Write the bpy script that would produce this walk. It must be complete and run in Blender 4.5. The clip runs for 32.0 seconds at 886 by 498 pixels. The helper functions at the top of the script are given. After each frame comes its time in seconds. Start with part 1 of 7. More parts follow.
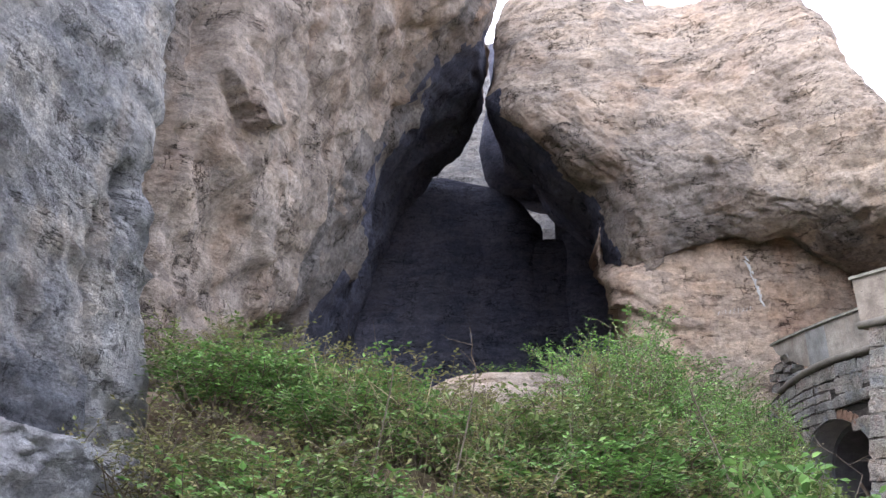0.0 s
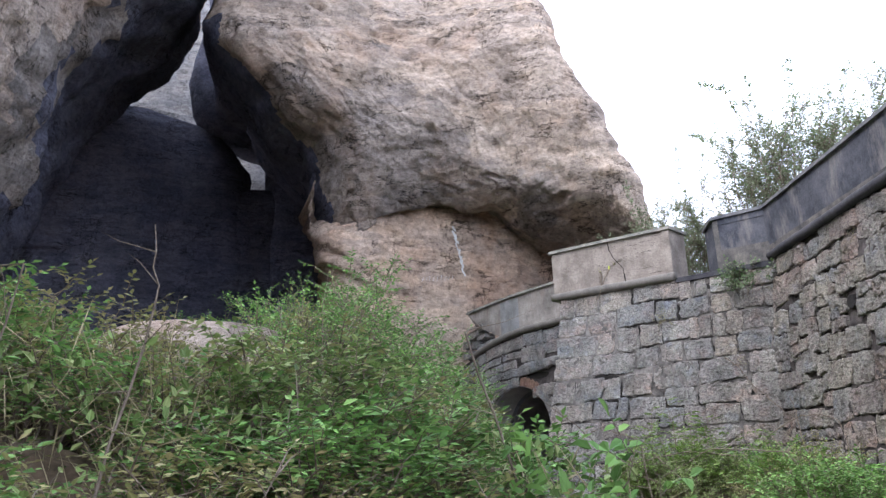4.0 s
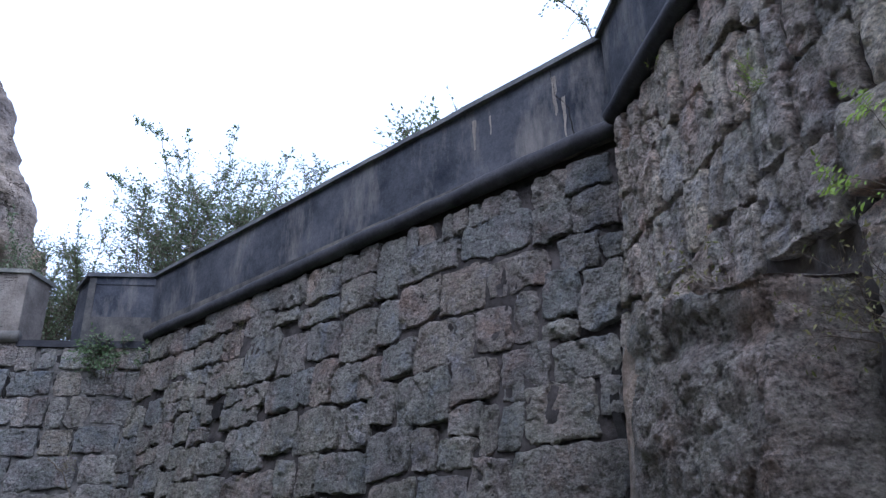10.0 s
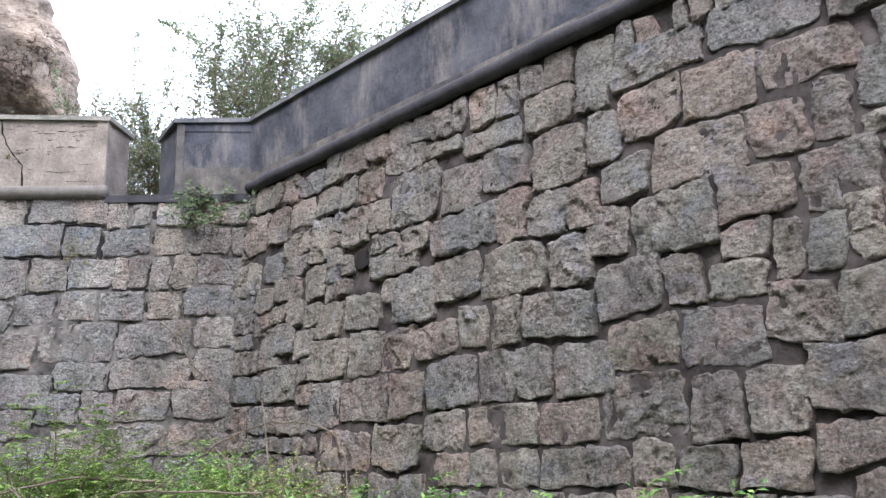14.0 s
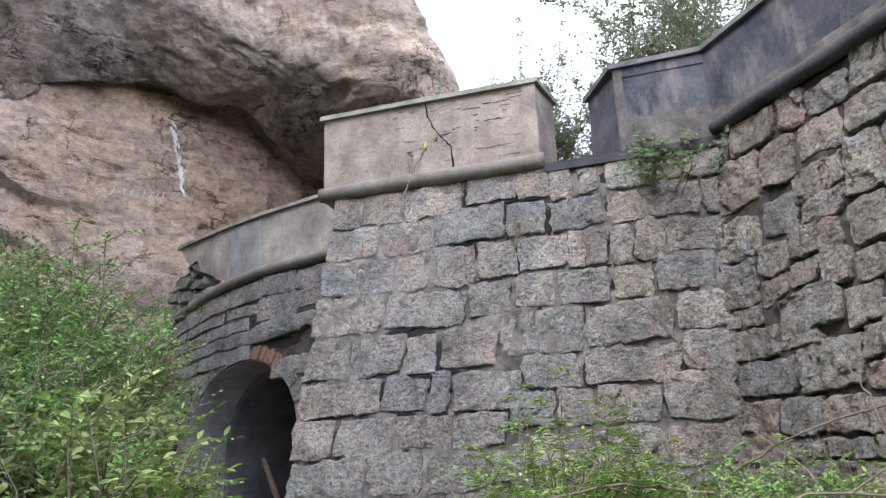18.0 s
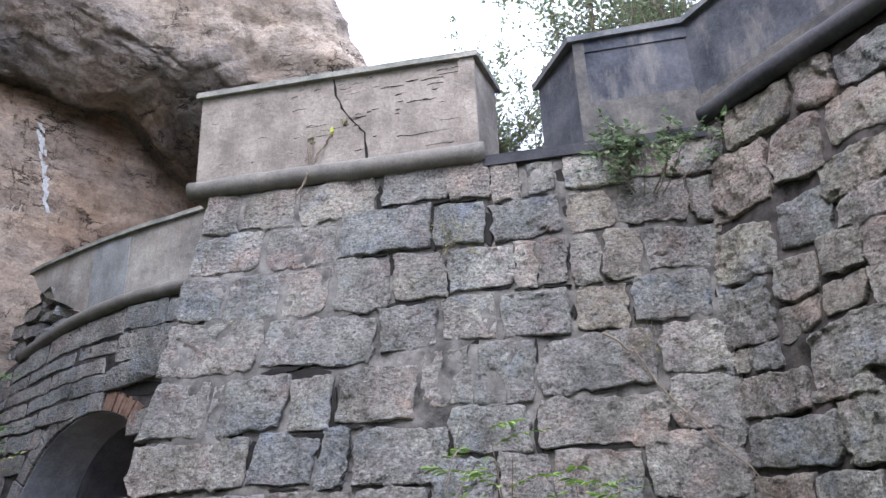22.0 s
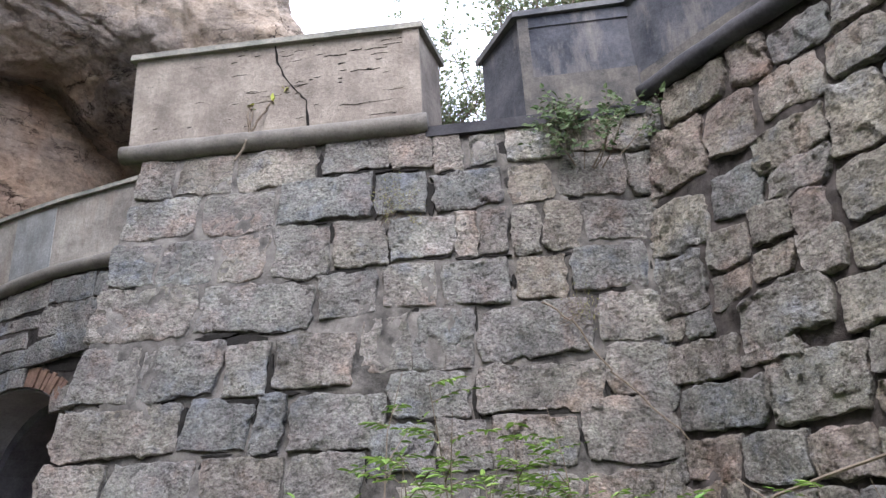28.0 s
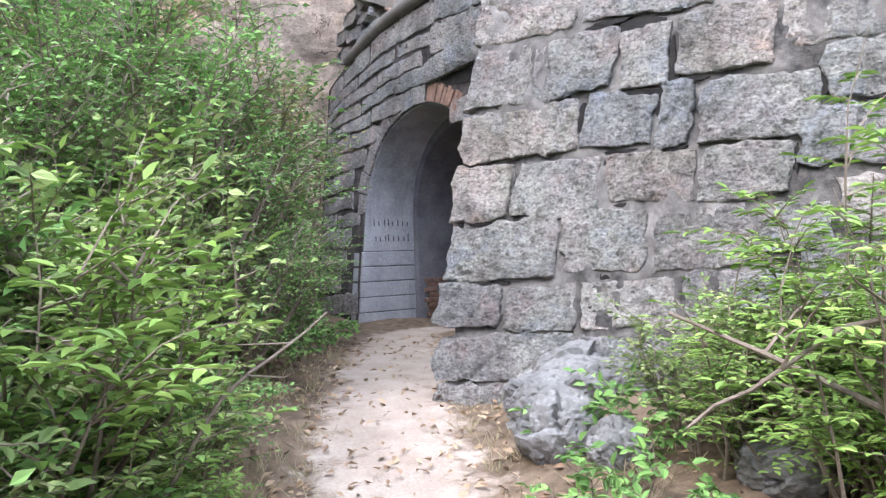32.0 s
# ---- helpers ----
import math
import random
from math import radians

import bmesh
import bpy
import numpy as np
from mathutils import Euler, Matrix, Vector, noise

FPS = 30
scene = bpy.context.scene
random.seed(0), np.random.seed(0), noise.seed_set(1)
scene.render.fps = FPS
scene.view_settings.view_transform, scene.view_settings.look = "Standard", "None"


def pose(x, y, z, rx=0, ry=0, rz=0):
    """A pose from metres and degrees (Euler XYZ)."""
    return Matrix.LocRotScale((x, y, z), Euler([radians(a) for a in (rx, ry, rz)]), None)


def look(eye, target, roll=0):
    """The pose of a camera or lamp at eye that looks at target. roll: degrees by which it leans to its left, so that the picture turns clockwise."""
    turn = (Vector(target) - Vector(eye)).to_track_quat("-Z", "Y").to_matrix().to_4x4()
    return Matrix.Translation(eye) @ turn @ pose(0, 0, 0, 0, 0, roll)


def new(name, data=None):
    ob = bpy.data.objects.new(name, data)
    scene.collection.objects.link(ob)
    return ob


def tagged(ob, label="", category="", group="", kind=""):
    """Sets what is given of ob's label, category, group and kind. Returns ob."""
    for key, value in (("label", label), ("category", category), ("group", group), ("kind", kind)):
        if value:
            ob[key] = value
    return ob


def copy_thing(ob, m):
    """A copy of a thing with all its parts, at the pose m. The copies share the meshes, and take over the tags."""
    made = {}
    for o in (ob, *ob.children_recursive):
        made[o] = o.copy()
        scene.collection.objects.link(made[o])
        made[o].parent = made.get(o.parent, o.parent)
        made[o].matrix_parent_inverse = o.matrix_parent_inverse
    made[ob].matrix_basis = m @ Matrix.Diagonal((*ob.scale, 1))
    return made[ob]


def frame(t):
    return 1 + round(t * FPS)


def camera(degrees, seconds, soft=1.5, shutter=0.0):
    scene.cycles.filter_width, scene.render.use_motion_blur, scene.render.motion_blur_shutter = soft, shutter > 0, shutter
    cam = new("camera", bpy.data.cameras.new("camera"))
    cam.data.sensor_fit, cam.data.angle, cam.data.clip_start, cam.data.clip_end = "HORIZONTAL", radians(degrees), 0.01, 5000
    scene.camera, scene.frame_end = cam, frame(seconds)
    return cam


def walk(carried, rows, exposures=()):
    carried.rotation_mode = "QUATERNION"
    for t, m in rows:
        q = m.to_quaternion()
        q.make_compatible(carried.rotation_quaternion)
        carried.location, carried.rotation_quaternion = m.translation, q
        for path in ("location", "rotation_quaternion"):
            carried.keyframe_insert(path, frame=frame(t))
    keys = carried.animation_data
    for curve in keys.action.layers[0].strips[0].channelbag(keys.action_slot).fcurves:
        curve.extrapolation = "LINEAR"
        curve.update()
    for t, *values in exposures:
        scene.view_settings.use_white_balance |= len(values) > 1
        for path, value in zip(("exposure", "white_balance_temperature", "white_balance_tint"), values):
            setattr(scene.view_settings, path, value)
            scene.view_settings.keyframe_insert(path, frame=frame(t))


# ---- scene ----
from mathutils.bvhtree import BVHTree
cam = camera(60.3, 32.0, 1.4)
PATH = [
    (0, (0.923, -0.674, 1.12), (0.711, 1.184, 1.83), 0.3),
    (0.5, (0.837, -0.419, 1.206), (0.609, 1.483, 1.784), -2.3),
    (1, (0.617, -0.1, 1.273), (0.284, 1.792, 1.827), -1.3),
    (1.5, (0.511, 0.161, 1.265), (0.23, 2.063, 1.817), -1.2),
    (2, (0.543, 0.489, 1.338), (0.337, 2.392, 1.917), -1.2),
    (2.5, (0.515, 0.704, 1.297), (0.405, 2.614, 1.881), 1.2),
    (4.5, (1.067, 0.891, 1.31), (1.907, 2.601, 1.919), -2.3),
    (5, (1.336, 1.008, 1.432), (2.493, 2.528, 2.023), -1.8),
    (5.5, (1.639, 1.122, 1.511), (3.13, 2.329, 2.076), -2.7),
    (6, (1.949, 1.181, 1.6), (3.571, 2.196, 2.181), -0.5),
    (6.5, (2.087, 1.396, 1.711), (3.797, 2.192, 2.376), -1.1),
    (7, (2.157, 1.601, 1.809), (3.886, 2.353, 2.476), -0.2),
    (7.5, (2.384, 1.768, 1.794), (4.102, 2.598, 2.396), -0.8),
    (8, (2.664, 1.968, 1.859), (4.361, 2.835, 2.467), -0.5),
    (8.5, (2.841, 2.182, 1.871), (4.531, 3.062, 2.479), -0.5),
    (9, (3.009, 2.336, 1.915), (4.671, 3.213, 2.598), 0.7),
    (9.5, (3.256, 2.611, 1.96), (4.889, 3.497, 2.7), -1.5),
    (10, (3.372, 2.823, 2.128), (4.968, 3.746, 2.904), -0.8),
    (10.5, (3.343, 3.032, 2.144), (4.938, 3.967, 2.907), -0.0),
    (11, (3.353, 3.41, 2.12), (5.031, 4.318, 2.72), 0.5),
    (11.5, (3.491, 3.603, 2.115), (5.207, 4.451, 2.692), -1.9),
    (12, (3.639, 3.801, 2.127), (5.363, 4.574, 2.781), -2.0),
    (12.5, (3.752, 4.068, 2.162), (5.525, 4.747, 2.79), -0.4),
    (13, (3.785, 4.403, 2.161), (5.592, 5.059, 2.714), -0.9),
    (13.5, (3.887, 4.687, 2.219), (5.675, 5.466, 2.659), -5.6),
    (14, (3.64, 5.2, 2.044), (5.317, 6.176, 2.53), -2.5),
    (14.5, (3.653, 5.562, 2.161), (5.157, 6.781, 2.663), -1.6),
    (15, (3.662, 5.799, 2.134), (4.988, 7.195, 2.676), -0.9),
    (15.5, (3.655, 6.031, 2.166), (4.939, 7.464, 2.712), -2.1),
    (17.5, (3.869, 7.664, 1.837), (5.022, 9.187, 2.43), -1.9),
    (18, (4.06, 8.036, 1.854), (5.17, 9.586, 2.459), -2.1),
    (18.5, (4.287, 8.346, 1.811), (5.132, 10.046, 2.442), -2.2),
    (19, (4.55, 8.88, 1.949), (5.15, 10.732, 2.408), -5.0),
    (19.5, (4.664, 9.271, 1.983), (5.25, 11.122, 2.461), -4.4),
    (20, (4.731, 9.377, 1.982), (5.327, 11.226, 2.459), -3.2),
    (20.5, (4.814, 9.461, 1.997), (5.471, 11.291, 2.466), -1.0),
    (21, (5.037, 9.697, 2.059), (5.935, 11.402, 2.593), -1.8),
    (21.5, (5.276, 9.759, 2.08), (6.391, 11.316, 2.657), -2.6),
    (22, (5.456, 9.718, 2.158), (6.695, 11.104, 2.896), -2.4),
    (22.5, (5.571, 9.728, 2.224), (6.853, 10.96, 3.14), 0.3),
    (23, (5.596, 9.706, 2.215), (6.875, 10.87, 3.219), -0.1),
    (23.5, (5.606, 9.736, 2.202), (6.904, 10.861, 3.225), -0.6),
    (24, (5.569, 9.796, 2.16), (6.906, 10.912, 3.143), 1.1),
    (24.5, (5.577, 9.813, 2.133), (6.937, 10.95, 3.058), 1.5),
    (26.5, (5.47, 9.789, 2.027), (6.846, 10.985, 2.849), -2.7),
    (27, (5.488, 9.778, 2.004), (6.861, 11.01, 2.777), -2.7),
    (27.5, (5.502, 9.797, 1.975), (6.87, 11.05, 2.722), -3.0),
    (28, (5.492, 9.815, 1.974), (6.854, 11.093, 2.691), -3.1),
    (28.5, (5.469, 9.841, 1.953), (6.842, 11.141, 2.604), -3.7),
    (29, (5.445, 9.919, 1.944), (6.824, 11.279, 2.441), -4.8),
    (29.5, (5.461, 9.961, 1.948), (6.71, 11.474, 2.335), -5.0),
    (30, (5.47, 9.97, 1.952), (6.573, 11.614, 2.236), -5.7),
    (30.5, (5.495, 10.035, 1.956), (6.473, 11.774, 2.101), -5.2),
    (31, (5.55, 10.263, 1.826), (6.403, 12.067, 1.96), -5.2),
    (31.5, (5.602, 10.331, 1.958), (6.347, 12.186, 2.009), -3.9),
    (32, (5.616, 10.381, 1.957), (6.251, 12.277, 1.978), -1.9),
]
EXPOSURES = [(t, stops, kelvin, 15) for t, stops, kelvin in ((0, 1.9, 6600), (1, 2.3, 6250), (2.5, 2.25, 6250), (5, 1.35, 6300), (7, 1.25, 5700), (8, 1.5, 6500), (9, 1.4, 6350), (10, 0.68, 5350), (10.5, 1.05, 5800), (11, 1.4, 6100), (12, 1.5, 6350), (13, 1.75, 6350), (14, 1.95, 6400), (15, 1.75, 6500), (17.5, 1.8, 6400), (18, 1.9, 6450), (19, 2.2, 6500), (20, 2.22, 6300), (21, 2.28, 6100), (22, 1.95, 6100), (23, 1.2, 6200), (24.5, 1.3, 6350), (26.5, 1.8, 6500), (28, 1.9, 6500), (29, 1.9, 6150), (30.5, 2.45, 6300), (32, 2.7, 6300))]
walk(cam, [(t, look(eye, target, roll)) for t, eye, target, roll in PATH], EXPOSURES)

# ---- sky and light ----
world = bpy.data.worlds.new("world")
scene.world = world
world.use_nodes = True
wn, wl = world.node_tree.nodes, world.node_tree.links
wn.clear()
w_out, w_bg = wn.new("ShaderNodeOutputWorld"), wn.new("ShaderNodeBackground")
sky = wn.new("ShaderNodeTexSky")
sky.sky_type = "NISHITA"
sky.sun_disc = False
sky.sun_elevation, sky.sun_rotation = radians(50), radians(252)
sky.dust_density, sky.air_density, sky.ozone_density = 4.0, 1.0, 1.0
w_co, w_no, w_ra, w_mx = wn.new("ShaderNodeTexCoord"), wn.new("ShaderNodeTexNoise"), wn.new("ShaderNodeValToRGB"), wn.new("ShaderNodeMixRGB")
w_no.inputs["Scale"].default_value = 2.2
w_no.inputs["Detail"].default_value = 5
w_ra.color_ramp.elements[0].position, w_ra.color_ramp.elements[1].position = 0.3, 0.62
w_ra.color_ramp.elements[0].color = (0.62, 0.62, 0.62, 1)
w_mx.inputs[2].default_value = (10.4, 11.7, 14.2, 1)
wl.new(w_co.outputs["Generated"], w_no.inputs["Vector"])
wl.new(w_no.outputs["Fac"], w_ra.inputs[0])
wl.new(w_ra.outputs[0], w_mx.inputs[0])
wl.new(sky.outputs[0], w_mx.inputs[1])
wl.new(w_mx.outputs[0], w_bg.inputs[0])
wl.new(w_bg.outputs[0], w_out.inputs[0])
w_bg.inputs[1].default_value = 0.10
sun_data = bpy.data.lights.new("sun", "SUN")
sun_data.energy, sun_data.angle, sun_data.color = 1.15, radians(30), (1.0, 0.99, 0.98)
sun = new("sun", sun_data)
sun.rotation_euler = (radians(40), 0, radians(-72))


# ---- materials ----
def make_mat(name, rough=0.9):
    m = bpy.data.materials.new(name)
    m.use_nodes = True
    b = m.node_tree.nodes["Principled BSDF"]
    b.inputs["Roughness"].default_value = rough
    b.inputs["Specular IOR Level"].default_value = 0.25
    return m, m.node_tree.nodes, m.node_tree.links, b


def n_noise(n, l, vec, scale, detail=6, rough=0.6):
    t = n.new("ShaderNodeTexNoise")
    t.inputs["Scale"].default_value, t.inputs["Detail"].default_value, t.inputs["Roughness"].default_value = scale, detail, rough
    l.new(vec, t.inputs["Vector"])
    return t.outputs["Fac"]


def n_ramp(n, l, fac, stops):
    r = n.new("ShaderNodeValToRGB")
    e = r.color_ramp.elements
    while len(e) < len(stops):
        e.new(0.5)
    for k, (p, c) in enumerate(stops):
        e[k].position = p
        e[k].color = (*c, 1) if len(c) == 3 else c
    l.new(fac, r.inputs[0])
    return r.outputs[0]


def n_mix(n, l, kind, fac, a, b):
    m = n.new("ShaderNodeMixRGB")
    m.blend_type = kind
    for s, v in ((0, fac), (1, a), (2, b)):
        if isinstance(v, (float, int)):
            m.inputs[s].default_value = v if s == 0 else (v, v, v, 1)
        elif isinstance(v, tuple):
            m.inputs[s].default_value = (*v, 1)
        else:
            l.new(v, m.inputs[s])
    return m.outputs[0]


def n_bump(n, l, height, strength, dist, b, prev=None):
    u = n.new("ShaderNodeBump")
    u.inputs["Strength"].default_value, u.inputs["Distance"].default_value = strength, dist
    l.new(height, u.inputs["Height"])
    if prev:
        l.new(prev, u.inputs["Normal"])
    l.new(u.outputs[0], b.inputs["Normal"])
    return u.outputs[0]


def n_map(n, l, vec, sc):
    m = n.new("ShaderNodeMapping")
    m.inputs["Scale"].default_value = sc
    l.new(vec, m.inputs["Vector"])
    return m.outputs[0]


def stone_material(name, tones, patch=(0.36, 0.33, 0.29), bump=0.9, smears=0.35):
    m, n, l, b = make_mat(name, 0.93)
    geo, info = n.new("ShaderNodeNewGeometry"), n.new("ShaderNodeObjectInfo")
    pos = geo.outputs["Position"]
    base = n_ramp(n, l, info.outputs["Random"], [(k / (len(tones) - 1), c) for k, c in enumerate(tones)])
    big = n_ramp(n, l, n_noise(n, l, pos, 2.3, 5), [(0.3, (0.72, 0.72, 0.74)), (0.7, (1.2, 1.16, 1.12))])
    col = n_mix(n, l, "MULTIPLY", 1.0, base, big)
    grain = n_ramp(n, l, n_noise(n, l, pos, 75, 4, 0.7), [(0.34, (0.68, 0.68, 0.68)), (0.48, (1, 1, 1)), (0.66, (1.2, 1.2, 1.19))])
    col = n_mix(n, l, "MULTIPLY", 0.7, col, grain)
    fleck = n_ramp(n, l, n_noise(n, l, n_map(n, l, pos, (0.8, 0.8, 2.0)), 13, 7, 0.7), [(0.36, (0.42, 0.41, 0.41)), (0.47, (1, 1, 1)), (0.57, (1.1, 1.1, 1.1)), (0.66, (1.4, 1.39, 1.37))])
    col = n_mix(n, l, "MULTIPLY", 0.7, col, fleck)
    lich = n_ramp(n, l, n_noise(n, l, pos, 5.5, 9, 0.8), [(0.57, (0, 0, 0)), (0.68, (1, 1, 1))])
    col = n_mix(n, l, "MIX", n_mix(n, l, "MULTIPLY", 1.0, lich, 0.75), col, patch)
    stain = n_ramp(n, l, n_noise(n, l, n_map(n, l, pos, (1, 1, 0.4)), 1.5, 8, 0.74), [(0.47, (1, 1, 1)), (0.66, (0.36, 0.35, 0.35))])
    col = n_mix(n, l, "MULTIPLY", 0.7, col, stain)
    smear = n_ramp(n, l, n_noise(n, l, n_map(n, l, pos, (1, 1, 1.6)), 3.1, 10, 0.8), [(0.58, (0, 0, 0)), (0.63, (1, 1, 1))])
    col = n_mix(n, l, "MIX", n_mix(n, l, "MULTIPLY", 1.0, smear, smears), col, patch)
    grime = n_ramp(n, l, n_noise(n, l, pos, 9, 8, 0.8), [(0.36, (0.3, 0.29, 0.28)), (0.44, (1, 1, 1))])
    col = n_mix(n, l, "MULTIPLY", 0.4, col, grime)
    hue = n_ramp(n, l, n_noise(n, l, pos, 2.1, 6, 0.7), [(0.34, (0.86, 0.98, 1.12)), (0.45, (0.97, 1.03, 0.97)), (0.55, (1, 1, 1)), (0.66, (1.14, 0.98, 0.9))])
    col = n_mix(n, l, "MULTIPLY", 0.8, col, hue)
    v = n.new("ShaderNodeTexVoronoi")
    v.inputs["Scale"].default_value = 26
    l.new(n_mix(n, l, "ADD", 0.12, pos, n_noise(n, l, pos, 9, 3)), v.inputs["Vector"])
    rough = n_noise(n, l, pos, 26, 5, 0.62)
    # low spots of the bump noise are coloured darker, standing for shade in pits
    col = n_mix(n, l, "MULTIPLY", 0.85, col, n_ramp(n, l, rough, [(0.34, (0.6, 0.59, 0.59)), (0.46, (1, 1, 1)), (0.64, (1.1, 1.1, 1.09))]))
    chip = n_ramp(n, l, n_noise(n, l, n_map(n, l, pos, (1, 1, 1.6)), 38, 4, 0.65), [(0.36, (0.45, 0.45, 0.46)), (0.47, (1, 1, 1)), (0.58, (1.12, 1.12, 1.12)), (0.68, (1.5, 1.5, 1.52))])
    col = n_mix(n, l, "MULTIPLY", 0.75, col, chip)
    l.new(col, b.inputs["Base Color"])
    p = n_bump(n, l, rough, bump, 0.08, b)
    p = n_bump(n, l, n_noise(n, l, pos, 9, 6, 0.65), 0.7 * bump, 0.10, b, p)
    p = n_bump(n, l, v.outputs["Distance"], 0.6 * bump, 0.035, b, p)
    p = n_bump(n, l, n_noise(n, l, n_map(n, l, pos, (1, 1, 3.0)), 11, 7, 0.7), 0.7 * bump, 0.06, b, p)
    n_bump(n, l, n_noise(n, l, pos, 60, 4, 0.75), 0.7, 0.015, b, p)
    return m


M_STONE_T = stone_material("tower granite", [(0.261, 0.252, 0.246), (0.349, 0.313, 0.282), (0.278, 0.269, 0.269), (0.441, 0.402, 0.364), (0.256, 0.249, 0.248), (0.343, 0.293, 0.256), (0.302, 0.287, 0.275), (0.384, 0.334, 0.293), (0.235, 0.228, 0.224), (0.395, 0.361, 0.334)], patch=(0.451, 0.420, 0.384), bump=0.9, smears=0.7)
M_STONE_L = stone_material("wall granite", [(0.271, 0.249, 0.232), (0.332, 0.297, 0.258), (0.253, 0.249, 0.249), (0.340, 0.279, 0.245), (0.289, 0.271, 0.261), (0.366, 0.327, 0.289)], (0.318, 0.300, 0.273), bump=1.0)
M_STONE_B = stone_material("bastion granite", [(0.537, 0.465, 0.417), (0.684, 0.578, 0.496), (0.513, 0.465, 0.434), (0.660, 0.539, 0.460), (0.562, 0.499, 0.456), (0.732, 0.630, 0.540)], (0.585, 0.515, 0.456), bump=1.0)
M_BEND_FRONT = stone_material("pitted brown rock face", [(0.36, 0.315, 0.28), (0.40, 0.35, 0.31)], (0.40, 0.345, 0.30), bump=1.0, smears=0.1)
M_STONE_G = stone_material("gate granite", [(0.235, 0.227, 0.219), (0.275, 0.251, 0.235), (0.219, 0.219, 0.223)], bump=0.5)


def plain_rough(name, a, c, scale=3.0, fine=40, bump=0.5, rough=0.95, streak=None, dist=0.03):
    m, n, l, b = make_mat(name, rough)
    pos = n.new("ShaderNodeNewGeometry").outputs["Position"]
    col = n_ramp(n, l, n_noise(n, l, pos, scale, 7, 0.65), [(0.32, a), (0.68, c)])
    col = n_mix(n, l, "MULTIPLY", 0.6, col, n_ramp(n, l, n_noise(n, l, pos, fine, 4, 0.7), [(0.3, (0.65, 0.65, 0.65)), (0.7, (1.25, 1.25, 1.25))]))
    if streak:
        s = n_ramp(n, l, n_noise(n, l, n_map(n, l, pos, (1, 1, 0.3)), 1.5, 8, 0.75), [(0.5, (0, 0, 0)), (0.74, (1, 1, 1))])
        col = n_mix(n, l, "MIX", s, col, streak)
    l.new(col, b.inputs["Base Color"])
    p = n_bump(n, l, n_noise(n, l, pos, scale * 4, 8, 0.7), bump, dist, b)
    n_bump(n, l, n_noise(n, l, pos, fine * 2, 3, 0.7), 0.3, 0.006, b, p)
    return m


M_MORTAR_T = plain_rough("lime mortar", (0.03, 0.028, 0.026), (0.27, 0.245, 0.222), 3.6, 30, 0.8)
M_MORTAR_L = plain_rough("dark earth mortar", (0.014, 0.012, 0.011), (0.114, 0.098, 0.092), 4, 30, 0.8)
M_MORTAR_B = plain_rough("brown earth mortar", (0.032, 0.028, 0.025), (0.216, 0.184, 0.156), 4, 30, 0.8)
M_PLASTER_T = plain_rough("weathered lime plaster", (0.185, 0.155, 0.134), (0.377, 0.325, 0.275), 2.4, 30, 0.6, streak=(0.153, 0.128, 0.110))
M_PLASTER_G = plain_rough("stained grey plaster", (0.15, 0.135, 0.122), (0.44, 0.40, 0.355), 1.5, 30, 0.45, streak=(0.17, 0.115, 0.085))
M_PLASTER_L = plain_rough("blackened lime plaster", (0.024, 0.028, 0.039), (0.120, 0.120, 0.135), 1.5, 30, 0.4, streak=(0.258, 0.232, 0.210))
M_PLASTER_W = plain_rough("worn plaster, pale through black", (0.045, 0.045, 0.050), (0.20, 0.18, 0.155), 2.6, 30, 0.5, streak=(0.05, 0.05, 0.056))
M_PATCH = plain_rough("grey cement patch", (0.20, 0.205, 0.205), (0.33, 0.33, 0.325), 2.5, 30, 0.3, streak=(0.15, 0.14, 0.125))
M_CAP = plain_rough("lichened plaster cap", (0.12, 0.125, 0.105), (0.30, 0.275, 0.235), 3.5, 40, 0.5, streak=(0.10, 0.10, 0.095))
M_CAP_L = plain_rough("blackened cap", (0.07, 0.072, 0.08), (0.17, 0.165, 0.16), 3, 40, 0.4)
M_ROLL = plain_rough("plaster moulding", (0.126, 0.115, 0.104), (0.222, 0.200, 0.174), 3, 40, 0.3)
M_ROLL_L = plain_rough("blackened moulding", (0.036, 0.036, 0.042), (0.079, 0.075, 0.081), 3, 40, 0.3)
M_DARK = plain_rough("dark grey plaster", (0.10, 0.10, 0.115), (0.22, 0.215, 0.225), 2, 30, 0.3)


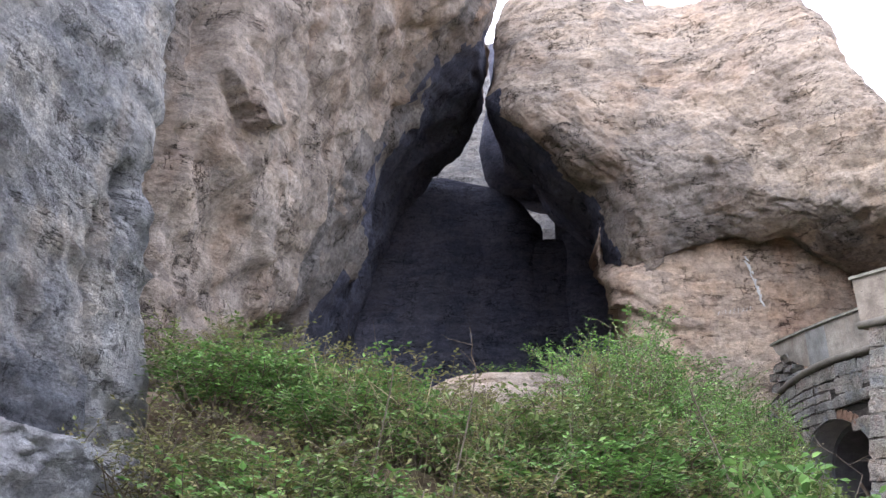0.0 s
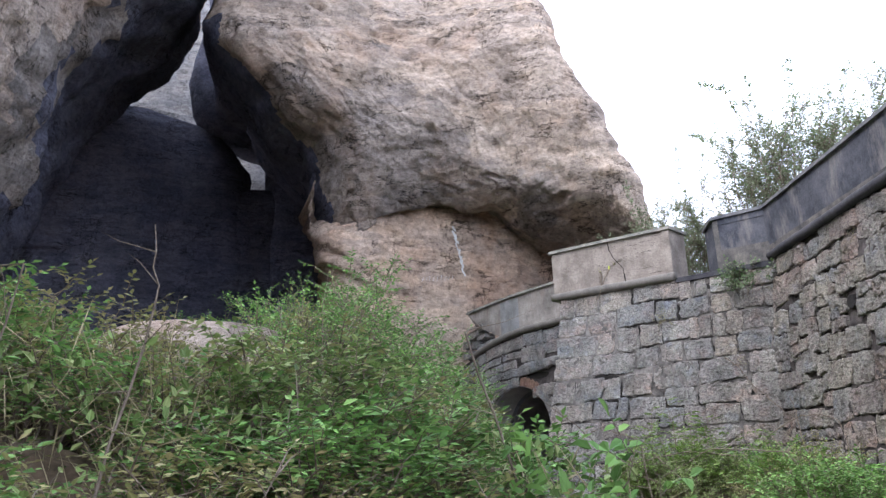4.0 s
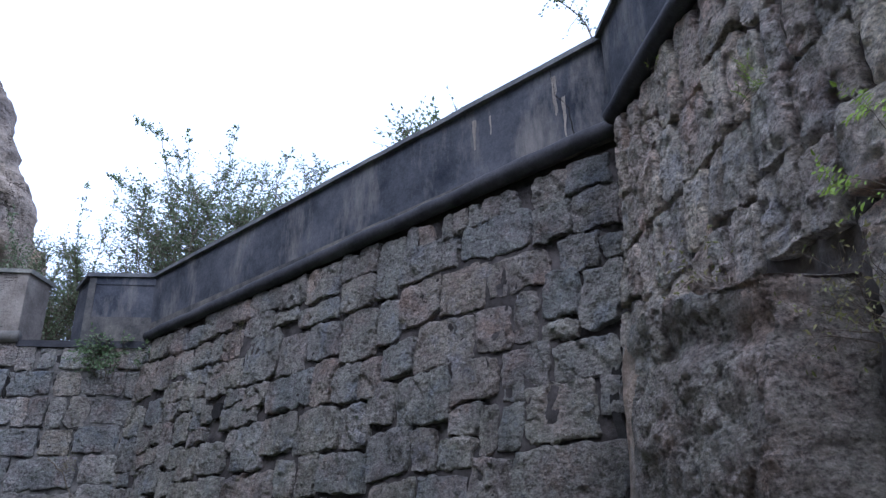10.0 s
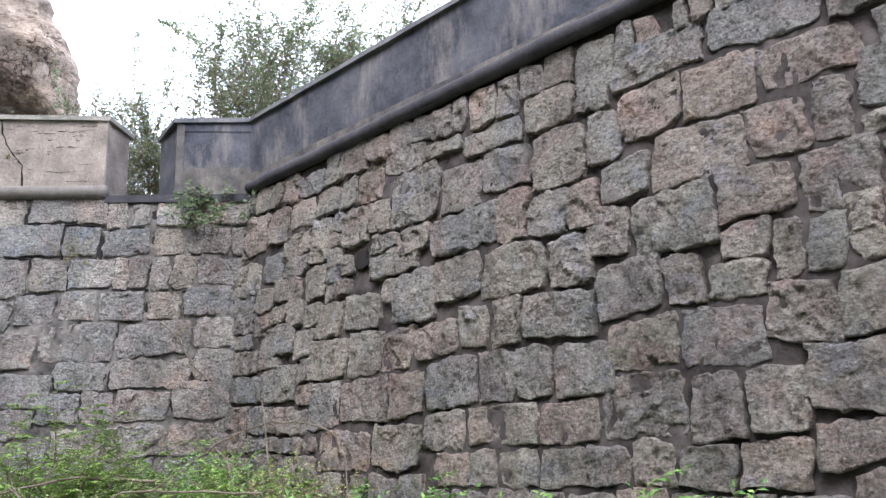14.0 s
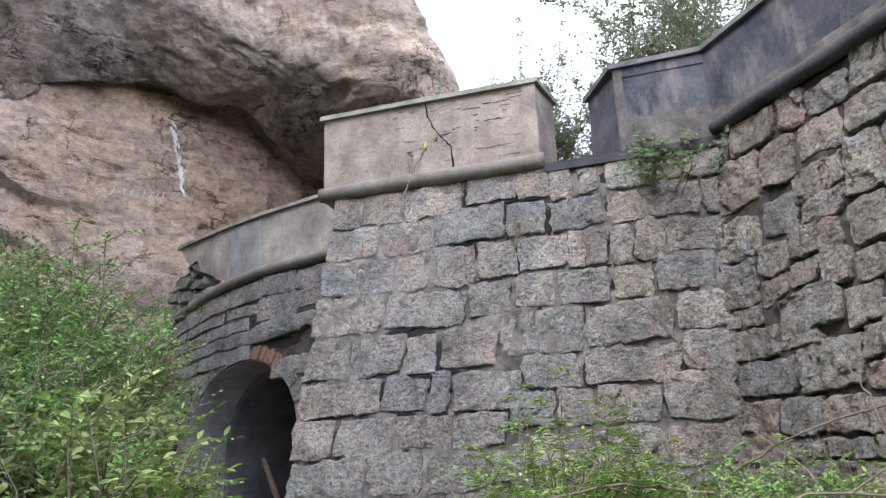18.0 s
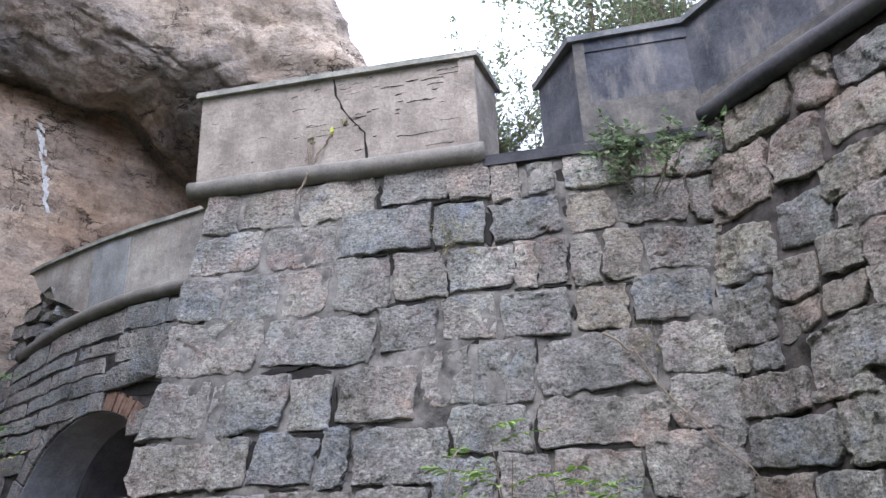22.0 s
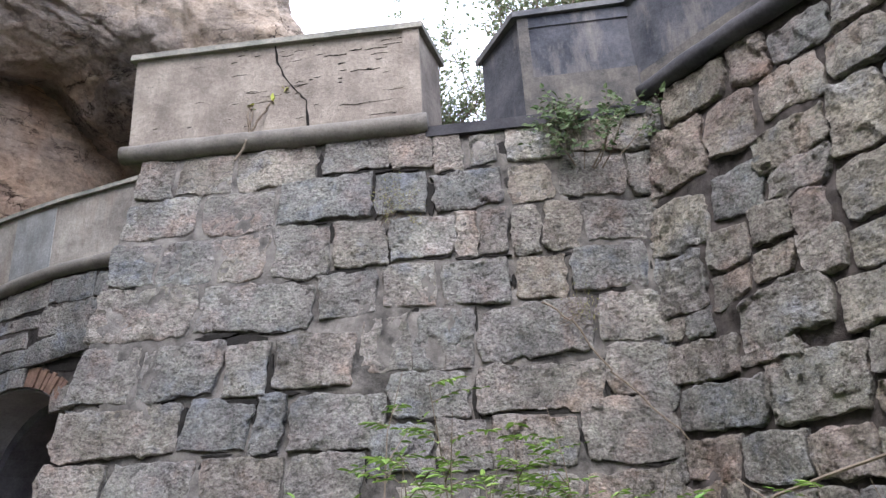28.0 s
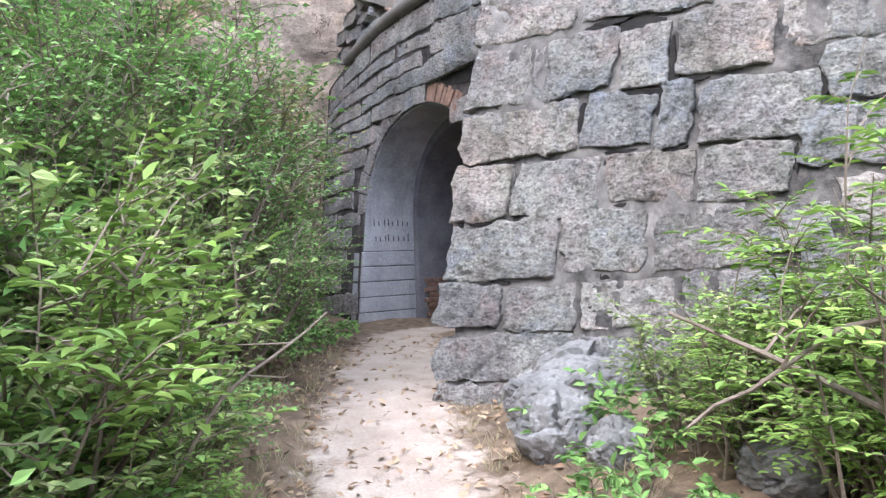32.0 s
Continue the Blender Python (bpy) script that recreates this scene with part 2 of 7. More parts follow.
def ground_material():
    m, n, l, b = make_mat("leaf littered earth", 1.0)
    pos = n.new("ShaderNodeNewGeometry").outputs["Position"]
    att = n.new("ShaderNodeAttribute")
    att.attribute_name = "path"
    litter = n_ramp(n, l, n_noise(n, l, pos, 7, 8, 0.7), [(0.3, (0.06, 0.045, 0.03)), (0.55, (0.17, 0.12, 0.08)), (0.75, (0.26, 0.19, 0.13))])
    sand = n_ramp(n, l, n_noise(n, l, pos, 3, 7, 0.65), [(0.3, (0.30, 0.235, 0.185)), (0.7, (0.45, 0.375, 0.31))])
    sand = n_mix(n, l, "MULTIPLY", 0.6, sand, n_ramp(n, l, n_noise(n, l, pos, 60, 4, 0.7), [(0.3, (0.65, 0.62, 0.6)), (0.7, (1.2, 1.2, 1.2))]))
    edge = n_mix(n, l, "ADD", 1.0, att.outputs["Fac"], n_mix(n, l, "SUBTRACT", 1.0, n_noise(n, l, pos, 6, 6, 0.7), 0.5))
    l.new(n_mix(n, l, "MIX", n_ramp(n, l, edge, [(0.42, (0, 0, 0)), (0.62, (1, 1, 1))]), litter, sand), b.inputs["Base Color"])
    p = n_bump(n, l, n_noise(n, l, pos, 12, 8, 0.7), 0.6, 0.04, b)
    n_bump(n, l, n_noise(n, l, pos, 80, 3, 0.7), 0.4, 0.01, b, p)
    return m


M_GROUND = ground_material()


def rock_material(name, tones, stain=(0.10, 0.09, 0.085), warm=(0.40, 0.27, 0.19), bump=1.0, amount=0.5, scuff=0.3, banding=0.3, grain=1.0):
    m, n, l, b = make_mat(name, 0.95)
    pos = n.new("ShaderNodeNewGeometry").outputs["Position"]
    if grain != 1.0:
        pos = n_map(n, l, pos, (grain, grain, grain))
    col = n_ramp(n, l, n_noise(n, l, pos, 0.35, 8, 0.6), [(0.3, tones[0]), (0.5, tones[1]), (0.7, tones[2])])
    col = n_mix(n, l, "MULTIPLY", 0.6, col, n_ramp(n, l, n_noise(n, l, pos, 2.6, 10, 0.75), [(0.3, (0.6, 0.6, 0.62)), (0.7, (1.25, 1.22, 1.18))]))
    col = n_mix(n, l, "MULTIPLY", 0.7, col, n_ramp(n, l, n_noise(n, l, pos, 30, 5, 0.75), [(0.3, (0.7, 0.7, 0.7)), (0.7, (1.2, 1.2, 1.2))]))
    col = n_mix(n, l, "MULTIPLY", 0.75, col, n_ramp(n, l, n_noise(n, l, pos, 9, 7, 0.75), [(0.34, (0.5, 0.49, 0.48)), (0.48, (1, 1, 1)), (0.66, (1.22, 1.21, 1.2))]))
    w = n_ramp(n, l, n_noise(n, l, n_map(n, l, pos, (1, 1, 0.5)), 0.6, 5, 0.6), [(0.5, (0, 0, 0)), (0.66, (1, 1, 1))])
    col = n_mix(n, l, "MIX", n_mix(n, l, "MULTIPLY", 1.0, w, 0.45), col, warm)
    s = n_ramp(n, l, n_noise(n, l, n_map(n, l, pos, (1, 1, 0.22)), 0.9, 7, 0.7), [(0.52, (0, 0, 0)), (0.75, (1, 1, 1))])
    col = n_mix(n, l, "MIX", n_mix(n, l, "MULTIPLY", 1.0, s, amount), col, stain)
    # slanting bands of another shade, and pale scuffed patches
    lean = n.new("ShaderNodeMapping")
    lean.inputs["Rotation"].default_value = (radians(28), radians(18), 0)
    lean.inputs["Scale"].default_value = (0.5, 0.5, 2.6)
    l.new(pos, lean.inputs["Vector"])
    band = n_ramp(n, l, n_noise(n, l, lean.outputs[0], 1.1, 7, 0.68), [(0.38, (0.62, 0.6, 0.6)), (0.52, (1, 1, 1)), (0.66, (1.22, 1.2, 1.18))])
    col = n_mix(n, l, "MULTIPLY", banding, col, band)
    pale = n_ramp(n, l, n_noise(n, l, pos, 1.5, 9, 0.72), [(0.55, (0, 0, 0)), (0.68, (1, 1, 1))])
    col = n_mix(n, l, "MIX", n_mix(n, l, "MULTIPLY", 1.0, pale, scuff), col, tones[2])
    l.new(col, b.inputs["Base Color"])

    def ridge(scale, sc, width):
        a = n.new("ShaderNodeMath")
        a.operation = "SUBTRACT"
        a.inputs[1].default_value = 0.5
        l.new(n_noise(n, l, n_map(n, l, pos, sc), scale, 6, 0.62), a.inputs[0])
        c = n.new("ShaderNodeMath")
        c.operation = "ABSOLUTE"
        l.new(a.outputs[0], c.inputs[0])
        return n_ramp(n, l, c.outputs[0], [(0.0, (0, 0, 0)), (width, (1, 1, 1))])

    patchy = n_ramp(n, l, n_noise(n, l, pos, 0.9, 5, 0.6), [(0.47, (0, 0, 0)), (0.56, (1, 1, 1))])
    crack = n_mix(n, l, "MULTIPLY", 1.0, ridge(0.8, (0.4, 0.4, 2.0), 0.012), ridge(0.45, (1.5, 1.5, 0.7), 0.006))

    def plates(scale, sc, bend):
        q = n.new("ShaderNodeTexVoronoi")
        q.inputs["Scale"].default_value = scale
        l.new(n_mix(n, l, "ADD", bend, n_map(n, l, pos, sc), n_noise(n, l, pos, 2.2, 6)), q.inputs["Vector"])
        cut = n.new("ShaderNodeSeparateColor")
        l.new(q.outputs["Color"], cut.inputs[0])
        return cut.outputs[0]

    coarse, small = plates(1.6, (0.6, 0.6, 1.7), 0.7), plates(5.5, (0.6, 0.6, 1.5), 0.35)
    col = n_mix(n, l, "MULTIPLY", 0.55, col, n_ramp(n, l, small, [(0.0, (0.72, 0.71, 0.7)), (0.5, (1, 1, 1)), (1.0, (1.22, 1.21, 1.2))]))
    col = n_mix(n, l, "MULTIPLY", 0.5, col, n_ramp(n, l, coarse, [(0.0, (0.74, 0.76, 0.82)), (0.5, (1, 1, 1)), (1.0, (1.2, 1.15, 1.08))]))
    col = n_mix(n, l, "MULTIPLY", patchy, col, n_ramp(n, l, crack, [(0.0, (0.2, 0.19, 0.19)), (1.0, (1, 1, 1))]))
    fleck = n_ramp(n, l, n_noise(n, l, n_map(n, l, pos, (1, 1, 1.7)), 5, 8, 0.66), [(0.34, (0.45, 0.44, 0.43)), (0.48, (1, 1, 1)), (0.66, (1.25, 1.24, 1.22))])
    col = n_mix(n, l, "MULTIPLY", 0.42, col, fleck)
    pit = n.new("ShaderNodeTexVoronoi")
    pit.inputs["Scale"].default_value = 3.3
    l.new(n_mix(n, l, "ADD", 0.5, n_map(n, l, pos, (1, 1, 1.8)), n_noise(n, l, pos, 4, 5)), pit.inputs["Vector"])
    hole = n_ramp(n, l, pit.outputs["Distance"], [(0.05, (0, 0, 0)), (0.16, (1, 1, 1))])
    col = n_mix(n, l, "MULTIPLY", 0.5, col, n_ramp(n, l, hole, [(0.0, (0.45, 0.42, 0.4)), (1.0, (1, 1, 1))]))
    l.new(col, b.inputs["Base Color"])
    p = n_bump(n, l, n_noise(n, l, pos, 1.7, 10, 0.62), 0.55 * bump, 0.4, b)
    p = n_bump(n, l, n_noise(n, l, n_map(n, l, pos, (1, 1, 2.2)), 7, 9, 0.72), 0.85 * bump, 0.11, b, p)
    p = n_bump(n, l, coarse, 0.5 * bump, 0.07, b, p)
    p = n_bump(n, l, small, 0.5 * bump, 0.03, b, p)
    p = n_bump(n, l, hole, 0.5, 0.08, b, p)
    p = n_bump(n, l, n_mix(n, l, "MIX", patchy, (1.0, 1.0, 1.0), crack), 0.8, 0.12, b, p)
    n_bump(n, l, n_noise(n, l, pos, 34, 5, 0.75), 0.5, 0.02, b, p)
    return m


M_ROCK = rock_material("pinkish granite rock", [(0.288, 0.234, 0.193), (0.391, 0.321, 0.264), (0.457, 0.382, 0.315)], amount=0.45)
M_ROCK_STAIN_SHADE = rock_material("rock darkened by algae, water and painted shade", [(0.192, 0.164, 0.144), (0.287, 0.243, 0.211), (0.401, 0.345, 0.301)], warm=(0.345, 0.239, 0.171), amount=0.5)
M_ROCK_TAN = rock_material("tan granite rock", [(0.306, 0.251, 0.212), (0.426, 0.353, 0.301), (0.539, 0.461, 0.404)], warm=(0.351, 0.218, 0.141), amount=0.5, banding=0.6)
M_ROCK_WARM = rock_material("warm pink rock wall", [(0.430, 0.310, 0.228), (0.522, 0.400, 0.308), (0.547, 0.446, 0.361)], stain=(0.275, 0.180, 0.118), warm=(0.430, 0.236, 0.136), amount=0.3, scuff=0.35)
# the near-black blue tones carry the deep shade of the cave
M_ROCK_CAVE = rock_material("cave rock with shade in its colour", [(0.071, 0.080, 0.116), (0.105, 0.111, 0.158), (0.140, 0.143, 0.193)], stain=(0.055, 0.056, 0.085), warm=(0.119, 0.119, 0.146), amount=0.3)
# darker rock tones that stand for shade along the cave's edge
M_ROCK_SHADED = rock_material("boulder rock with cave shade in its colour", [(0.17, 0.155, 0.15), (0.25, 0.225, 0.21), (0.33, 0.295, 0.27)], stain=(0.09, 0.085, 0.085), warm=(0.26, 0.20, 0.16), amount=0.5)
M_ROCK_GREY = rock_material("grey inner rock", [(0.16, 0.16, 0.17), (0.24, 0.235, 0.235), (0.32, 0.31, 0.30)], warm=(0.30, 0.26, 0.22), amount=0.3)
M_ROCK_WHITE = rock_material("white scuffed granite", [(0.408, 0.408, 0.439), (0.506, 0.506, 0.533), (0.576, 0.568, 0.584)], stain=(0.211, 0.211, 0.230), warm=(0.421, 0.393, 0.374), amount=0.3, grain=1.6)


M_CLIFF = rock_material("blue grey and tan granite", [(0.302, 0.306, 0.328), (0.469, 0.459, 0.459), (0.710, 0.662, 0.609)], stain=(0.196, 0.197, 0.213), warm=(0.604, 0.487, 0.390), amount=0.6, scuff=0.5, banding=0.9, grain=2.4)
M_CLIFF_DARK = rock_material("dark blue grey granite", [(0.231, 0.238, 0.268), (0.288, 0.297, 0.322), (0.389, 0.389, 0.404)], stain=(0.173, 0.176, 0.202), warm=(0.346, 0.333, 0.329), amount=0.4, scuff=0.3, banding=0.6, grain=2.4)
M_CLIFF_PALE = rock_material("pale scuffed granite corner", [(0.432, 0.426, 0.432), (0.552, 0.540, 0.534), (0.672, 0.654, 0.642)], stain=(0.240, 0.240, 0.258), warm=(0.528, 0.480, 0.444), amount=0.5, scuff=0.6, banding=0.6, grain=2.4)
M_BEND = rock_material("smooth tan rock with orange stains", [(0.43, 0.36, 0.30), (0.53, 0.445, 0.37), (0.62, 0.52, 0.43)], warm=(0.56, 0.37, 0.25), amount=0.35, banding=0.5, grain=1.5)
M_ROCK_LOOSE = plain_rough("pale dusty field stone", (0.132, 0.126, 0.120), (0.258, 0.249, 0.237), 5, 30, 0.6, streak=(0.084, 0.081, 0.078))


def leaf_material(name, tones, trans=0.25):
    m, n, l, b = make_mat(name, 0.5)
    b.inputs["Specular IOR Level"].default_value = 0.15
    geo = n.new("ShaderNodeNewGeometry")
    base = n_ramp(n, l, geo.outputs["Random Per Island"], [(k / (len(tones) - 1), c) for k, c in enumerate(tones)])
    col = n_mix(n, l, "MULTIPLY", 0.6, base, n_ramp(n, l, n_noise(n, l, geo.outputs["Position"], 1.4, 4), [(0.3, (0.6, 0.6, 0.55)), (0.7, (1.35, 1.35, 1.3))]))
    l.new(col, b.inputs["Base Color"])
    tr = n.new("ShaderNodeBsdfTranslucent")
    l.new(col, tr.inputs["Color"])
    mx = n.new("ShaderNodeMixShader")
    mx.inputs[0].default_value = trans
    out = n["Material Output"]
    l.new(b.outputs[0], mx.inputs[1])
    l.new(tr.outputs[0], mx.inputs[2])
    l.new(mx.outputs[0], out.inputs[0])
    return m


M_LEAF = leaf_material("shrub leaves", [(0.058, 0.121, 0.038), (0.192, 0.358, 0.100), (0.099, 0.192, 0.058), (0.279, 0.487, 0.142), (0.139, 0.274, 0.084), (0.349, 0.549, 0.173)])
M_LEAF_DARK = leaf_material("dark glossy leaves", [(0.04, 0.065, 0.03), (0.075, 0.115, 0.05), (0.12, 0.17, 0.08), (0.18, 0.22, 0.13)])
M_LEAF_DRY = leaf_material("dry olive leaves", [(0.248, 0.266, 0.101), (0.318, 0.314, 0.133), (0.362, 0.305, 0.156), (0.221, 0.257, 0.101)])
M_LEAF_FRESH = leaf_material("fresh green leaves", [(0.077, 0.136, 0.036), (0.221, 0.353, 0.082), (0.132, 0.224, 0.054), (0.332, 0.472, 0.126), (0.187, 0.306, 0.077)])
M_LEAF_PATH = leaf_material("olive green pointed leaves", [(0.067, 0.102, 0.038), (0.210, 0.296, 0.095), (0.110, 0.169, 0.057), (0.298, 0.398, 0.142), (0.365, 0.410, 0.180), (0.165, 0.253, 0.090)])
M_LEAF_FERN = leaf_material("yellow green fern leaves", [(0.30, 0.42, 0.07), (0.38, 0.50, 0.09), (0.24, 0.35, 0.08)])
M_LEAF_YELLOW = leaf_material("yellow green leaves", [(0.42, 0.44, 0.08), (0.35, 0.40, 0.10), (0.48, 0.40, 0.10)])
M_LITTER = leaf_material("fallen dry leaves", [(0.30, 0.20, 0.13), (0.22, 0.14, 0.09), (0.40, 0.30, 0.20), (0.34, 0.23, 0.15)], 0.1)
M_GRASS_DRY = leaf_material("dry grass", [(0.46, 0.38, 0.25), (0.38, 0.31, 0.20), (0.30, 0.30, 0.16)], 0.2)
M_CRACK = plain_rough("dark crack", (0.008, 0.007, 0.007), (0.027, 0.024, 0.021), 9)
M_LIME = plain_rough("white lime wash", (0.464, 0.440, 0.408), (0.640, 0.624, 0.600), 6, 40, 0.3)
M_BRICK = plain_rough("red brick", (0.15, 0.09, 0.068), (0.30, 0.19, 0.14), 14)
M_PALE = plain_rough("pale plaster facing", (0.296, 0.300, 0.312), (0.437, 0.433, 0.437), 2.5, 30, 0.3, streak=(0.156, 0.156, 0.172))
M_LEAF_SKY = leaf_material("small tree leaves", [(0.151, 0.195, 0.112), (0.216, 0.273, 0.157), (0.281, 0.330, 0.202)])
M_TWIG = plain_rough("dry twig bark", (0.13, 0.10, 0.075), (0.26, 0.21, 0.165), 8, 60, 0.3)


# ---- building helpers ----
def part(name, bm, material, parent=None, label=""):
    me = bpy.data.meshes.new(name)
    bm.to_mesh(me)
    bm.free()
    me.materials.append(material)
    ob = new(name, me)
    if parent:
        ob.parent = parent
    if label:
        ob["label"] = label
    return ob


def mesh_part(name, verts, faces, material, parent=None, smooth=False):
    me = bpy.data.meshes.new(name)
    me.from_pydata([tuple(v) for v in verts], [], faces)
    me.materials.append(material)
    if smooth:
        me.polygons.foreach_set("use_smooth", [True] * len(me.polygons))
    ob = new(name, me)
    if parent:
        ob.parent = parent
    return ob


def smooth_mesh(ob):
    ob.data.polygons.foreach_set("use_smooth", [True] * len(ob.data.polygons))
    return ob


def hexa(bm, c):
    """A solid from eight corners: four below, four above, in turn."""
    v = [bm.verts.new(p) for p in c]
    for q in ((3, 2, 1, 0), (4, 5, 6, 7), (0, 1, 5, 4), (1, 2, 6, 5), (2, 3, 7, 6), (3, 0, 4, 7)):
        bm.faces.new([v[k] for k in q])


class Face:
    """A battered wall face: s along it, z up, out along its normal; bend(s): how far it curves back."""

    def __init__(self, x, y, z0, ux, uy, nx, ny, batter, bend=None):
        self.o, self.u, self.n, self.z0, self.b, self.bend = Vector((x, y, 0)), Vector((ux, uy, 0)), Vector((nx, ny, 0)), z0, batter, bend

    def back(self, s):
        return self.bend(s) if self.bend else 0.0 * s

    def at(self, s, z, out=0.0):
        return self.o + self.u * s + self.n * float((self.b(s) if callable(self.b) else self.b) * (self.z0 - z) + out - self.back(s)) + Vector((0, 0, z))

    def flat(self, s, z, out=0.0):
        return self.o + self.u * s + self.n * float(out - self.back(s)) + Vector((0, 0, z))

    def many(self, s, z, out):
        """The places of whole arrays of s, z and out."""
        f = (self.b(s) if callable(self.b) else self.b) * (self.z0 - z) + out - self.back(s)
        return np.stack([self.o.x + self.u.x * s + self.n.x * f, self.o.y + self.u.y * s + self.n.y * f, z], -1)


TOWER = Face(7.982, 16.339, 5.45, 0.598, -0.802, -0.802, -0.598, lambda s: np.maximum(0.09, 0.335 - 0.052 * s))
LONG = Face(10.95, 12.69, 5.5, -0.2287, -0.9735, -0.9735, 0.2287, 0.11)
BAST = Face(8.83, 4.30, 5.5, -0.79, -0.613, -0.613, 0.79, 0.075)
GATE = Face(9.25, 18.80, 5.5, -0.352, 0.936, -0.936, -0.352, 0.10, lambda s: 0.03 * np.maximum(0.0, s - 0.8) ** 2)


def slab(name, face, s0, s1, z0, z1, thick, material, parent=None, front=0.0, foot=0.0):
    """A wall body with a battered front and an upright back."""
    bm = bmesh.new()
    back = -thick
    hexa(bm, [face.at(s0 + foot, z0, front), face.at(s1, z0, front), face.flat(s1, z0, back), face.flat(s0 + foot, z0, back),
              face.at(s0, z1, front), face.at(s1, z1, front), face.flat(s1, z1, back), face.flat(s0, z1, back)])
    return part(name, bm, material, parent)


def facets(p, size, squash=1.0):
    """Broken planes: each cell is a slab tilted its own way, with a step at its border."""
    w = Vector((p.x, p.y, p.z * squash)) / size
    w += 0.25 * noise.noise_vector(w * 1.3)
    dist, near = noise.voronoi(w)
    c = near[0]
    t = noise.cell_vector(c * 7.7 + Vector((3.1, 1.7, 0.3))) - Vector((0.5, 0.5, 0.5))
    gap = dist[1] - dist[0]
    return 1.6 * (w - c).dot(t) - 0.25 * max(0.0, 1 - gap / 0.06)


LATTICE = np.random.RandomState(5).uniform(-1, 1, (32, 32, 32))


def vn(x, y, z=0.0):
    """Smooth noise of whole arrays, from -1 to 1."""
    p = np.stack(np.broadcast_arrays(x, y, z), -1).astype(float)
    i = np.floor(p).astype(int)
    f = p - i
    f = f * f * (3 - 2 * f)
    out = 0.0
    for a in (0, 1):
        for b in (0, 1):
            for c in (0, 1):
                w = (f[..., 0] if a else 1 - f[..., 0]) * (f[..., 1] if b else 1 - f[..., 1]) * (f[..., 2] if c else 1 - f[..., 2])
                out = out + w * LATTICE[(i[..., 0] + a) & 31, (i[..., 1] + b) & 31, (i[..., 2] + c) & 31]
    return out


def planes(x, y, seed):
    """Broken planes of whole arrays: each cell is a flake tilted its own way."""
    best, val = np.full(x.shape, 9.0), np.zeros(x.shape)
    ix, iy = np.floor(x).astype(int), np.floor(y).astype(int)
    for a in (-1, 0, 1):
        for b in (-1, 0, 1):
            cx, cy = ix + a, iy + b
            h = [LATTICE[(cx + seed) & 31, (cy + 3 * seed) & 31, k] for k in (3, 7, 11, 19, 23)]
            dx, dy = x - cx - 0.5 - 0.42 * h[0], y - cy - 0.5 - 0.42 * h[1]
            d = dx * dx + dy * dy
            near = d < best
            best = np.where(near, d, best)
            val = np.where(near, h[2] * dx + h[3] * dy + 0.45 * h[4], val)
    return val


def drift(s, z, amount, seed=0.0):
    """A wandering of the joints that neighbours share."""
    ds = amount * (vn(s * 2.3, z * 2.3, seed + 1.3) + 0.3 * vn(s * 6.5, z * 6.5, seed + 5.1))
    dz = amount * (vn(s * 2.3, z * 2.3, seed + 9.3) + 0.3 * vn(s * 6.5, z * 6.5, seed + 15.1))
    return s + ds, z + dz


